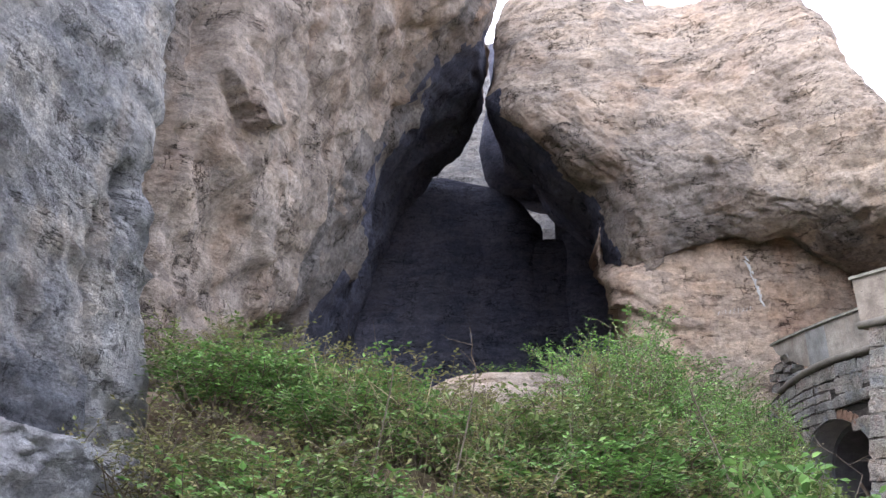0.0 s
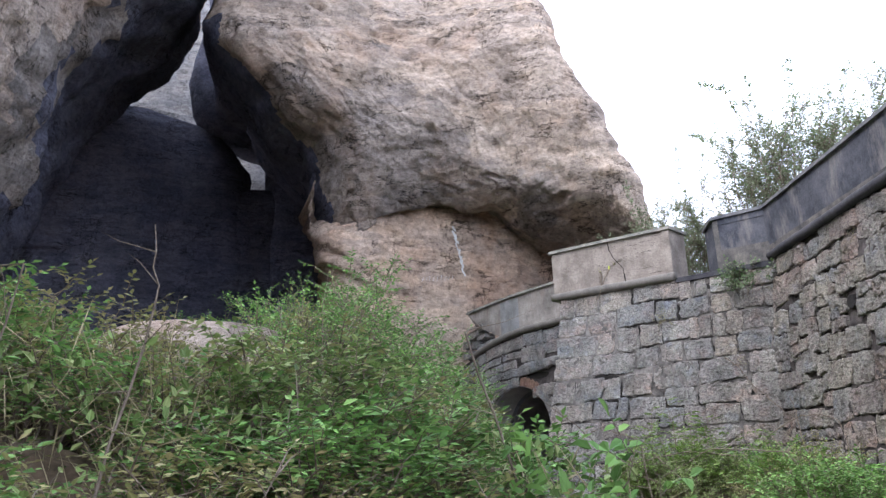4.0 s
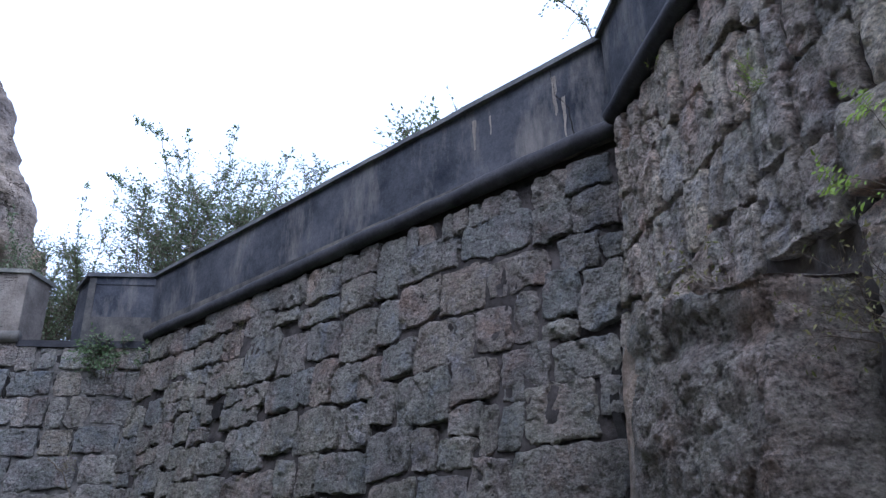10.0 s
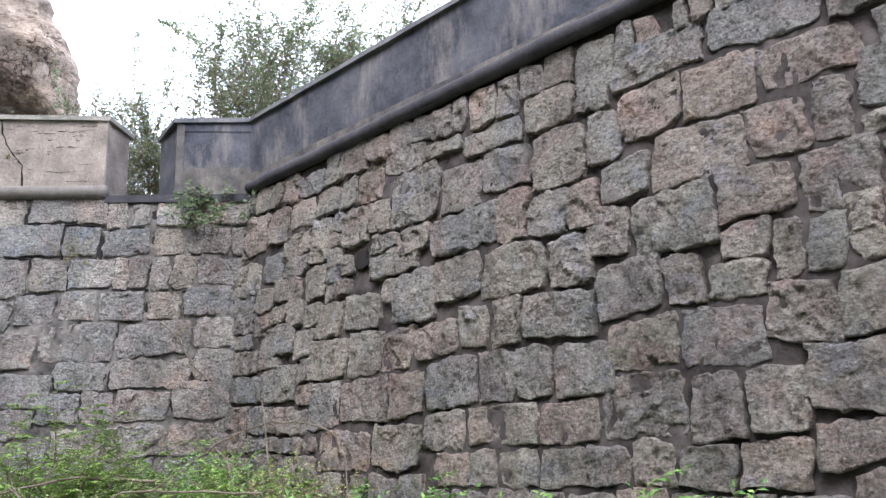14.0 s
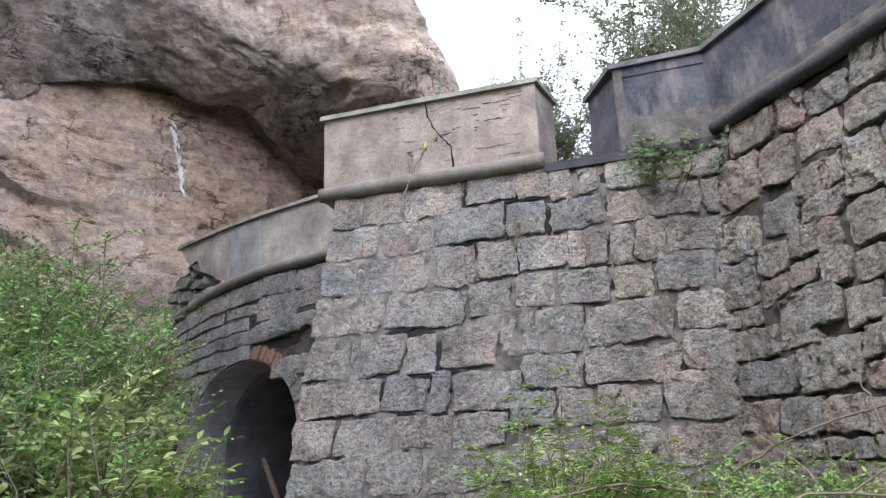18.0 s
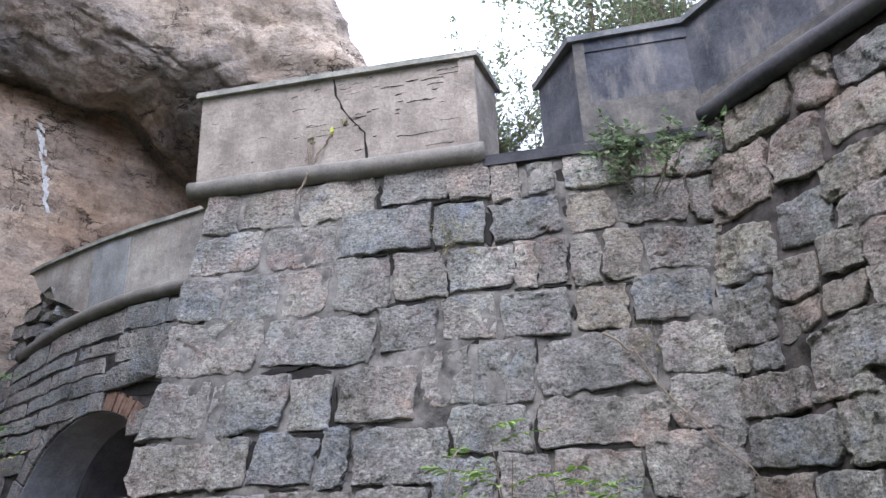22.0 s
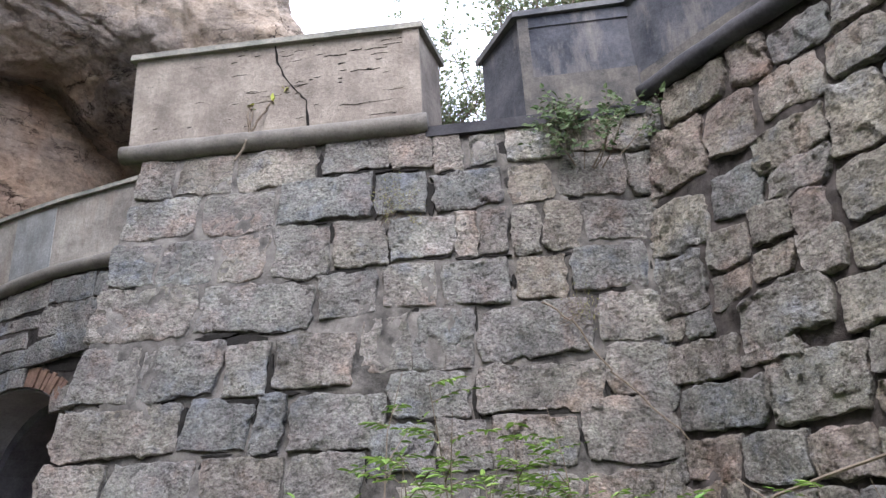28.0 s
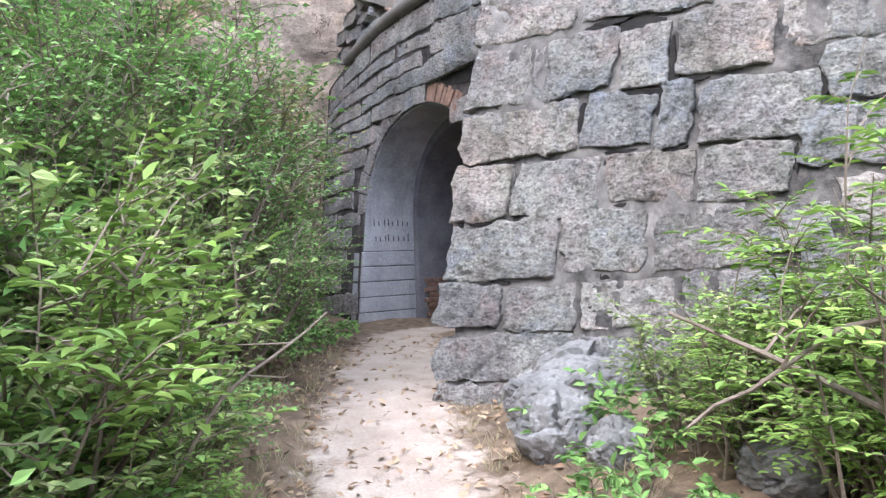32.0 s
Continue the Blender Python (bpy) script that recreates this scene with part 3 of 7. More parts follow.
def stone_mesh(rng, face, rect, depth, bulge, rough, fine=1.0, wander=0.04, cut=(0.02, 0.16), sag=None, jag=0.016):
    """A rough hewn block on the rectangle (s0, s1, z0, z1): corners knocked off, a broken front, sides that run back into the wall."""
    s0, s1, z0, z1 = rect
    cell = 0.03 / fine
    nx, ny = max(4, min(40, round((s1 - s0) / cell))), max(4, min(40, round((z1 - z0) / cell)))
    rims = [min(0.2, 0.02 / (s1 - s0)), min(0.2, 0.02 / (z1 - z0))]
    g = [np.concatenate([[-1], np.linspace(-1 + r, 1 - r, n - 1), [1]]) for n, r in zip((nx, ny), rims)]
    pp, qq = np.meshgrid(g[0], g[1])
    nx, ny = len(g[0]) - 1, len(g[1]) - 1
    edge = np.maximum(abs(pp), abs(qq))
    p, q = pp.copy(), qq.copy()
    for sx in (-1, 1):
        for sy in (-1, 1):
            w = (np.maximum(0, pp * sx) * np.maximum(0, qq * sy)) ** 2.4 * rng.uniform(*cut)
            p, q = p * (1 - w), q * (1 - w)
    off = [rng.uniform(0, 31) for _ in range(3)]
    tilt = [rng.uniform(-0.035, 0.035) for _ in range(2)]
    s = (s0 + s1) / 2 + p * (s1 - s0) / 2 + tilt[0] * q * (z1 - z0)
    z = (z0 + z1) / 2 + q * (z1 - z0) / 2 + tilt[1] * p * (s1 - s0)
    for sx in (-1, 1):
        for sy in (-1, 1):
            w = (1 + sx * pp) * (1 + sy * qq) / 4
            s, z = s + w * rng.uniform(-1, 1) * jag, z + w * rng.uniform(-1, 1) * jag
    for k in range(2):
        c = rng.uniform(-0.5, 0.5)
        z = z + qq * np.maximum(0, 1 - abs(pp - c) / 0.7) * rng.uniform(-0.6, 0.6) * jag
        s = s + pp * np.maximum(0, 1 - abs(qq - c) / 0.7) * rng.uniform(-0.6, 0.6) * jag
    s, z = drift(s, z, wander)
    rim = edge ** 4 * 0.022
    s, z = s + rim * (vn(s * 11, z * 11, off[0]) + 0.6 * vn(s * 27, z * 27, off[2])), z + rim * (vn(s * 11, z * 11, off[1]) + 0.6 * vn(s * 27, z * 27, off[0]))
    a = rng.uniform(-0.7, 0.7)
    u, v = (s * math.cos(a) + z * math.sin(a)) * 1.6, (z * math.cos(a) - s * math.sin(a)) * 0.8
    h = 0.55 * vn(u * 3 + off[0], v * 3, off[2]) + 0.9 * planes(u * 4.2 + off[1], v * 4.2 + off[2], int(off[0]))
    h = h + 0.55 * planes(u * 9 + off[2], v * 9 + off[0], int(off[1])) + 0.4 * vn(u * 11, v * 11 + off[0], off[1]) + 0.3 * vn(s * 26 + off[1], z * 26, off[0])
    h = h - 1.1 * np.maximum(0, vn(s * 8 + off[2], z * 8, off[0]) - 0.38)
    lean = [rng.uniform(-0.35, 0.35) * bulge for _ in range(2)]
    out = bulge * (1 - 0.9 * (edge > 0.999)) + rough * h * (1 - 0.75 * edge ** 12) - 0.25 * bulge * edge ** 6 + lean[0] * pp + lean[1] * qq
    out = np.maximum(out, -0.02)
    if sag:
        z = z - sag(s, z)
    front = face.many(s, z, out)
    n1 = nx + 1
    idx = np.arange((nx + 1) * (ny + 1)).reshape(ny + 1, nx + 1)
    faces = np.stack([idx[:-1, :-1], idx[:-1, 1:], idx[1:, 1:], idx[1:, :-1]], -1).reshape(-1, 4).tolist()
    loop = idx[0, :].tolist() + idx[1:, -1].tolist() + idx[-1, -2::-1].tolist() + idx[-2:0:-1, 0].tolist()
    rear = face.many(s, z, out * 0 - depth).reshape(-1, 3)[loop]
    base, m = n1 * (ny + 1), len(loop)
    faces += [(loop[(k + 1) % m], loop[k], base + k, base + (k + 1) % m) for k in range(m)]
    return front.reshape(-1, 3).tolist() + rear.tolist(), faces


def fill(rng, rows, s_range, wide, keep, taken):
    """Courses of blocks where none of the taken ones stand; adds them to the list."""
    for z0, z1 in rows:
        lo, hi = s_range((z0 + z1) / 2)
        s = lo
        while s < hi - 0.02:
            e = s + rng.uniform(*wide)
            if hi - e < wide[0] * 0.6:
                e = hi
            if keep((s + e) / 2, (z0 + z1) / 2):
                taken.append((s + 0.01, e - 0.01, z0 + 0.01, z1 - 0.01))
            s = e


def rubble(rng, s0, s1, z0, z1, wide, high, out):
    """Splits a field of wall into blocks of about that width and height, with no through courses."""
    w, h = s1 - s0, z1 - z0
    if w < wide * rng.uniform(1.0, 1.5) and h < high * rng.uniform(1.0, 1.5):
        out.append((s0, s1, z0, z1))
        return
    k = rng.uniform(0.38, 0.62)
    if w / wide > h / high:
        m = s0 + w * k
        rubble(rng, s0, m, z0, z1, wide, high, out)
        rubble(rng, m, s1, z0, z1, wide, high, out)
    else:
        m = z0 + h * k
        rubble(rng, s0, s1, z0, m, wide, high, out)
        rubble(rng, s0, s1, m, z1, wide, high, out)


def grow(rects, limit, bounds, joint):
    """Widens each block side by side until a joint's width is left between it and its neighbours."""
    arr = np.array(rects, float)
    moved = np.zeros((len(arr), 4))
    step = 0.012
    for _ in range(int(limit / step)):
        for side, sign in ((0, -1), (1, 1), (2, -1), (3, 1)):
            for k in range(len(arr)):
                if moved[k, side] >= limit:
                    continue
                t = arr[k].copy()
                old = t[side]
                t[side] += sign * step
                lo, hi = (bounds[0], bounds[1]) if side < 2 else (bounds[2], bounds[3])
                if t[side] < lo or t[side] > hi:
                    moved[k, side] = limit
                    continue
                strip = t.copy()
                strip[side], strip[side ^ 1] = t[side] + sign * joint, old
                hit = (arr[:, 0] < strip[1] - 0.004) & (arr[:, 1] > strip[0] + 0.004) & (arr[:, 2] < strip[3] - 0.004) & (arr[:, 3] > strip[2] + 0.004)
                hit[k] = False
                if hit.any():
                    moved[k, side] = limit
                else:
                    arr[k], moved[k, side] = t, moved[k, side] + step
    return arr.tolist()


def lay(rng, face, rects, bulge, rough, material, parent, inset=(0.0, 0.0), **more):
    """Builds the blocks of a wall, each an object of its own."""
    for s0, s1, z0, z1 in rects:
        if s1 - s0 < 0.06 or z1 - z0 < 0.05:
            continue
        v, f = stone_mesh(rng, face, (s0 + inset[0], s1 - inset[0], z0 + inset[1], z1 - inset[1]), 0.12, bulge * rng.uniform(0.4, 1.4), rough * rng.uniform(0.7, 1.25), **more)
        mesh_part("stone", v, f, material, parent, smooth=True).data.set_sharp_from_angle(angle=radians(38))


def bedding(face, s0, s1, z0, z1, out, swing, material, parent, seed, foot=0.0):
    """The mortar between the blocks: washed out in places, lapping over their edges in others."""
    ns, nz = round((s1 - s0) / 0.03), round((z1 - z0) / 0.03)
    ss, zz = np.meshgrid(np.linspace(0, 1, ns + 1), np.linspace(z0, z1, nz + 1))
    lo = s0 + foot * (z1 - zz)
    ss = lo + (s1 - lo) * ss
    d = np.clip(0.5 + 1.1 * vn(ss * 1.3, zz * 1.5, seed) + 0.6 * vn(ss * 4.1, zz * 4.1, seed + 3), 0, 1)
    d = out + swing * (d - 0.5) + 0.009 * vn(ss * 11, zz * 11, seed + 7) + 0.006 * vn(ss * 24, zz * 24, seed + 9)
    idx = np.arange((ns + 1) * (nz + 1)).reshape(nz + 1, ns + 1)
    faces = np.stack([idx[:-1, :-1], idx[:-1, 1:], idx[1:, 1:], idx[1:, :-1]], -1).reshape(-1, 4).tolist()
    mesh_part("mortar", face.many(ss, zz, d).reshape(-1, 3).tolist(), faces, material, parent, smooth=True)


def hollow(face, s, z, w, h, parent, out=0.0):
    """A dark plate between the blocks; its colour stands for the shade of a void."""
    bm = bmesh.new()
    ri = random.Random(int(s * 100 + z * 7))
    ring = [(s + w * math.cos(a * 0.628) * ri.uniform(0.6, 1.1), z + h * math.sin(a * 0.628) * ri.uniform(0.6, 1.1)) for a in range(10)]
    front = [bm.verts.new(face.at(a, b, out - 0.014)) for a, b in ring]
    back = [bm.verts.new(face.at(a, b, out - 0.06)) for a, b in ring]
    bm.faces.new(front)
    for k in range(10):
        bm.faces.new((front[k], back[k], back[(k + 1) % 10], front[(k + 1) % 10]))
    bmesh.ops.recalc_face_normals(bm, faces=bm.faces)
    part("crevice_shade", bm, M_CRACK, parent)


def courses(rng, z0, z1, lo, hi):
    out, z = [], z0
    while z < z1 - 0.02:
        h = rng.uniform(lo, hi)
        if z1 - z - h < lo * 0.7:
            h = z1 - z
        out.append((z, z + h))
        z += h
    return out


def tube_along(bm, pts, radius, sides=8):
    """A round bar along points; radius a number or a function of the share of the way."""
    rings = []
    for k, p in enumerate(pts):
        p = Vector(p)
        d = (Vector(pts[min(k + 1, len(pts) - 1)]) - Vector(pts[max(k - 1, 0)])).normalized()
        x = d.cross(Vector((0, 0, 1)))
        x = x.normalized() if x.length > 1e-3 else Vector((1, 0, 0))
        y = d.cross(x)
        r = radius(k / max(1, len(pts) - 1)) if callable(radius) else radius
        rings.append([bm.verts.new(p + (x * math.cos(6.2832 * j / sides) + y * math.sin(6.2832 * j / sides)) * r) for j in range(sides)])
    for a, b in zip(rings, rings[1:]):
        for j in range(sides):
            bm.faces.new((a[j], a[(j + 1) % sides], b[(j + 1) % sides], b[j]))
    bm.faces.new(rings[0][::-1])
    bm.faces.new(rings[-1])


# ---- ground ----
WAY = [(0.95, -3.0, -0.45), (0.9, -0.67, -0.3), (0.55, 0.2, -0.2), (0.6, 0.8, -0.12), (1.2, 1.0, 0.0), (2.0, 1.3, 0.2), (2.6, 2.0, 0.35), (3.3, 2.9, 0.52), (3.7, 4.4, 0.62), (3.7, 6.0, 0.62),
       (3.9, 7.5, 0.5), (4.5, 8.8, 0.5), (5.0, 9.6, 0.5), (5.55, 10.2, 0.5), (6.08, 12.2, 0.72), (6.5, 13.8, 0.9), (6.86, 15.4, 1.05), (7.35, 17.0, 1.07), (8.0, 19.2, 1.0), (8.35, 20.1, 0.97), (11.0, 21.0, 1.0)]


def way_near(x, y):
    """The nearest place of the trodden way: distance (left of it: plus) and height."""
    best = (1e9, 0, 0)
    for (ax, ay, az), (bx, by, bz) in zip(WAY, WAY[1:]):
        dx, dy = bx - ax, by - ay
        k = max(0.0, min(1.0, ((x - ax) * dx + (y - ay) * dy) / (dx * dx + dy * dy)))
        px, py = ax + k * dx, ay + k * dy
        d = math.hypot(x - px, y - py)
        if d < best[0]:
            side = dx * (y - ay) - dy * (x - ax)
            best = (d, math.copysign(d, side), az + k * (bz - az))
    return best[1], best[2]


def ground_z(x, y):
    d, z = way_near(x, y)
    if d > 0.5:
        z += (0.30 - 0.2 * max(0.0, min(1.0, (y - 15.0) / 3.0)) * max(0.0, min(1.0, (x - 5.2) / 1.5))) * min(d - 0.5, 9.0) + 0.02 * max(0, d - 8)
    elif d < -0.5:
        z += 0.16 * min(-d - 0.5, 2.0)
    return z + 0.10 * noise.noise(Vector((x * 0.6, y * 0.6, 0))) * min(1, abs(d)) + 0.03 * noise.noise(Vector((x * 2.5, y * 2.5, 4)))


def build_ground():
    xs = [-900, -300, -90, -40] + [-20 + 0.3 * k for k in range(121)] + [30, 60, 300, 900]
    ys = [-900, -300, -60, -20] + [-8 + 0.3 * k for k in range(151)] + [60, 120, 300, 900]
    verts = [(x, y, ground_z(max(-20, min(16, x)), max(-8, min(37, y)))) for y in ys for x in xs]
    w = len(xs)
    faces = [(j * w + i, j * w + i + 1, (j + 1) * w + i + 1, (j + 1) * w + i) for j in range(len(ys) - 1) for i in range(w - 1)]
    ob = mesh_part("ground", verts, faces, M_GROUND, smooth=True)
    at = ob.data.attributes.new("path", "FLOAT", "POINT")
    at.data.foreach_set("value", [max(0.0, 1.0 - abs(way_near(x, y)[0]) / 0.85) if -1 < x < 13 and -4 < y < 22 else 0.0 for x, y, _ in verts])
    tagged(ob, "sandy trodden path through leaf littered earth", "ground", kind="structure")


build_ground()


# ---- rocks ----
def boulder(name, centre, loop, profile, material, label, amp=0.5, nu=150, nv=90, seed=0, warp=None, category="rock", freq=1.0, ridge=0.3):
    """A closed rock lofted round a plan outline. profile: height and scale of the outline, from below to the crown."""
    cx, cy = centre
    pts = [Vector((x - cx, y - cy)) for x, y in loop]
    lens = [0]
    for a, b in zip(pts, pts[1:] + pts[:1]):
        lens.append(lens[-1] + (b - a).length)

    def plan(u):
        t = (u % 1) * lens[-1]
        for k in range(len(pts)):
            if t <= lens[k + 1]:
                f = (t - lens[k]) / (lens[k + 1] - lens[k])
                p0, p1, p2, p3 = pts[k - 1], pts[k], pts[(k + 1) % len(pts)], pts[(k + 2) % len(pts)]
                return 0.5 * ((2 * p1) + (p2 - p0) * f + (2 * p0 - 5 * p1 + 4 * p2 - p3) * f * f + (3 * p1 - p0 - 3 * p2 + p3) * f ** 3)
        return pts[0]

    plen = [0]
    for (z0, r0), (z1, r1) in zip(profile, profile[1:]):
        plen.append(plen[-1] + math.hypot(z1 - z0, (r1 - r0) * 6))

    def prof(v):
        t = v * plen[-1]
        for k in range(len(profile) - 1):
            if t <= plen[k + 1] + 1e-9:
                f = (t - plen[k]) / (plen[k + 1] - plen[k])
                f = f * f * (3 - 2 * f) * 0.5 + f * 0.5
                return profile[k][0] + f * (profile[k + 1][0] - profile[k][0]), profile[k][1] + f * (profile[k + 1][1] - profile[k][1])
        return profile[-1]

    verts, faces = [], []
    ring = [plan(i / nu) for i in range(nu)]
    for j in range(nv + 1):
        z, r = prof(j / nv)
        for i in range(nu):
            p = ring[i] * r
            q = Vector((p.x + cx, p.y + cy, z))
            if warp:
                q = warp(q)
            o = Vector((p.x, p.y, 0)).normalized() if r > 0.01 else Vector((0, 0, 1))
            s = Vector((seed * 7.1, seed * 3.3, 0))
            h = q * freq
            d = amp * noise.fractal(h * 0.22 + s, 0.9, 2.1, 3) + 0.32 * amp * noise.fractal(h * 0.9 + s, 0.8, 2.1, 4)
            d += ridge * amp * (noise.ridged_multi_fractal(Vector((h.x, h.y, h.z * 1.5)) * 0.45 + s, 0.9, 2.1, 4, 1.0, 2.0) - 1.0) * 0.5
            crease = abs(noise.noise(Vector((h.x * 0.35, h.y * 0.35, h.z * 0.9)) + s * 2))
            d -= 0.30 * amp * max(0.0, 1 - crease / 0.05)
            verts.append(q + o * d)
    for j in range(nv):
        for i in range(nu):
            k = (i + 1) % nu
            faces.append((j * nu + i, j * nu + k, (j + 1) * nu + k, (j + 1) * nu + i))
    ob = mesh_part(name, verts, faces, material, smooth=True)
    return tagged(ob, label, category)


def sm(x, a, b):
    t = max(0.0, min(1.0, (x - a) / (b - a)))
    return t * t * (3 - 2 * t)


def track(points, x):
    """Height of a line of (place, value) pairs, level beyond its ends."""
    if x <= points[0][0]:
        return points[0][1]
    for (a, p), (b, q) in zip(points, points[1:]):
        if x <= b:
            return p + (q - p) * (x - a) / (b - a)
    return points[-1][1]


def rock_sheet(name, place, nu, nv, material, label, amp=0.3, seed=0, sharp=0.12, size=1.8, squash=1.0, extra=None, pits=0.05, turn=1):
    """A closed rock from a surface place(u, v), u round it and v from below to the crown, roughened along its normals."""
    grid = [[place(i / nu, j / nv) for i in range(nu)] for j in range(nv + 1)]
    s = Vector((seed * 7.1, seed * 3.3, seed * 1.9))
    verts, faces = [], []
    for j in range(nv + 1):
        for i in range(nu):
            q = grid[j][i]
            du = grid[j][(i + 1) % nu] - grid[j][i - 1]
            dv = grid[min(nv, j + 1)][i] - grid[max(0, j - 1)][i]
            o = du.cross(dv)
            if o.length < 1e-6:
                verts.append(q)
                continue
            o = o.normalized() * turn
            d = amp * noise.fractal(q * 0.25 + s, 0.9, 2.1, 3) + 0.3 * amp * noise.fractal(q * 1.1 + s, 0.8, 2.1, 4)
            d += sharp * facets(q + s, size, squash) + 0.45 * sharp * facets(q * 1.0 + s * 2, size * 0.36, squash)
            hole = noise.noise(Vector((q.x, q.y, q.z * 1.9)) * 1.15 + s)
            d -= pits * max(0.0, hole - 0.42) / 0.2
            if extra:
                d += extra(q, i / nu)
            verts.append(q + o * d)
    for j in range(nv):
        for i in range(nu):
            k = (i + 1) % nu
            face = (j * nu + i, j * nu + k, (j + 1) * nu + k, (j + 1) * nu + i)
            faces.append(face if turn > 0 else face[::-1])
    return tagged(mesh_part(name, verts, faces, material, smooth=True), label, "rock")


# the great boulder: cave edge, far edge, front line, lip and crack along it
RIGHT_EDGE = [(7.8, 3.95), (9.0, 3.8), (10.1, 3.65), (12.3, 3.05), (13.3, 1.8), (14.5, 0.6), (15.2, -0.1), (16.4, -0.45), (17.6, -0.25), (19.0, -0.1), (21.0, 0.1), (24.0, 0.9)]
EDGE_DEPTH = [(9.0, 2.2), (10.1, 2.5), (12.3, 4.0), (13.3, 2.8), (14.5, 1.5), (30.0, 1.5)]
RIGHT_END = [(8.0, 12.9), (9.6, 12.9), (10.6, 12.7), (13.0, 12.0), (15.0, 11.7), (18.0, 11.9), (21.0, 11.0)]
FRONT = [(2.0, 22.2), (6.0, 21.9), (8.0, 21.4), (9.2, 20.6), (10.5, 19.2), (11.6, 18.4)]
LIP = [(2.0, 13.0), (5.6, 12.6), (7.2, 11.1), (9.0, 10.4), (10.3, 9.6), (11.0, 8.6), (11.6, 7.2)]
CRACK = [(2.0, 8.2), (3.4, 9.0), (4.2, 9.5), (6.4, 10.0), (8.1, 10.1), (9.4, 9.3), (10.6, 8.8), (11.6, 6.6)]
CROWN = [(2.0, 23.4), (5.0, 22.8), (9.0, 21.6), (10.5, 20.8), (11.6, 19.6)]


def great_boulder(u, v):
    # u: 0.0 to 0.62 across the face from the cave to the far end, then round behind
    a = min(1.0, u / 0.62)
    back = max(0.0, (u - 0.62) / 0.38)
    xn = 2.0 + 9.6 * (a if back < 0.3 else (1.0 - back) / 0.7)
    zc, zl, zt, yf = track(CRACK, xn), track(LIP, xn), track(CROWN, xn), track(FRONT, xn)
    if v < 0.06:
        z, y = zc + 0.3, 27.0 - 3.4 * v / 0.06
    elif v < 0.34:
        k = (v - 0.06) / 0.28
        g = k * math.pi / 2
        z = zc + 0.3 * (1 - min(1, k * 6)) + (zl - zc) * (1 - math.cos(g)) ** 0.85
        y = 23.6 + (yf - 23.6) * math.sin(g) ** 0.9
    else:
        k = (v - 0.34) / 0.66
        h = zt - zl
        z = zl + h * math.sin(k * math.pi / 2) ** 0.92
        y = yf + 0.09 * (z - zl) ** 1.55 + 2.5 * k ** 6
    y_face = y
    xl, xr = track(RIGHT_EDGE, z), track(RIGHT_END, z)
    x = xl + (xr - xl) * a
    r = 1.5
    deep = track(EDGE_DEPTH, z)
    e1, e2 = (x - xl) / 1.8, (xr - x) / r
    if e1 < 1:
        y += deep * (1 - math.sqrt(max(0.0, 1 - (1 - e1) ** 2)))
    if e2 < 1:
        y += 0.8 * r * (1 - math.sqrt(max(0.0, 1 - (1 - e2) ** 2)))
    if back > 0:
        yb = 34.0
        y0 = yf + 0.8 * r + (0.09 * max(0, z - zl) ** 1.55)
        if back < 0.3:
            k = back / 0.3
            y = max(y, y0) + (yb - max(y, y0)) * k
            x = xr + 0.42 * (y - y0)
        else:
            xl2 = track(RIGHT_EDGE, z)
            x_far, x_near = xr + 0.42 * (yb - y0), xl2 + 3.0
            if back < 0.7:
                k = (back - 0.3) / 0.4
                x, y = x_far + (x_near - x_far) * k, yb
            else:
                k = (back - 0.7) / 0.3
                y1 = y_face + deep
                y = yb + (y1 - yb) * k
                x = x_near + (xl2 - x_near) * k
    if v > 0.94:
        k = (v - 0.94) / 0.06
        x, y = x + (6.5 - x) * k, y + (27.5 - y) * k
    return Vector((x, y, z))


def pale_wall(u, v):
    # u: 0.0 to 0.6 across the face, then round behind
    a = min(1.0, u / 0.6)
    z = -0.5 + 11.7 * min(1.0, v / 0.94)
    xl = 3.7 - 0.03 * (z - 8) + 0.25 * math.sin(z * 1.1)
    x = xl + (16.0 - xl) * a
    y = 23.3 + 0.06 * (x - 5) + 0.10 * max(0, 6 - z) + (0.12 + 1.3 * (1 - sm(x, 4.3, 5.8))) * max(0.0, z - track(CRACK, x) + 0.1)
    e = (x - xl) / 0.9
    if e < 1:
        y += 0.9 * (1 - math.sqrt(max(0.0, 1 - (1 - e) ** 2)))
    if u > 0.6:
        k = (u - 0.6) / 0.4
        if k < 0.25:
            x, y = 16.0, 23.96 + 8 * k / 0.25
        elif k < 0.7:
            x, y = 16.0 + (xl + 1.5 - 16.0) * (k - 0.25) / 0.45, 32.0
        else:
            g = (k - 0.7) / 0.3
            x, y = xl + 1.5 * (1 - g), 32.0 - 7.8 * g
    if v > 0.94:
        k = (v - 0.94) / 0.06
        x, y = x + (9 - x) * k, y + (28 - y) * k
    return Vector((x, y, z))


LEFT_EDGE = [(1.0, -6.6), (5.5, -6.2), (7.0, -5.8), (8.6, -5.2), (9.5, -4.9), (11.7, -4.3), (14.0, -3.5), (15.9, -2.2), (17.5, -0.45), (19.0, 0.2), (21.0, 0.3), (24.0, -2.0)]


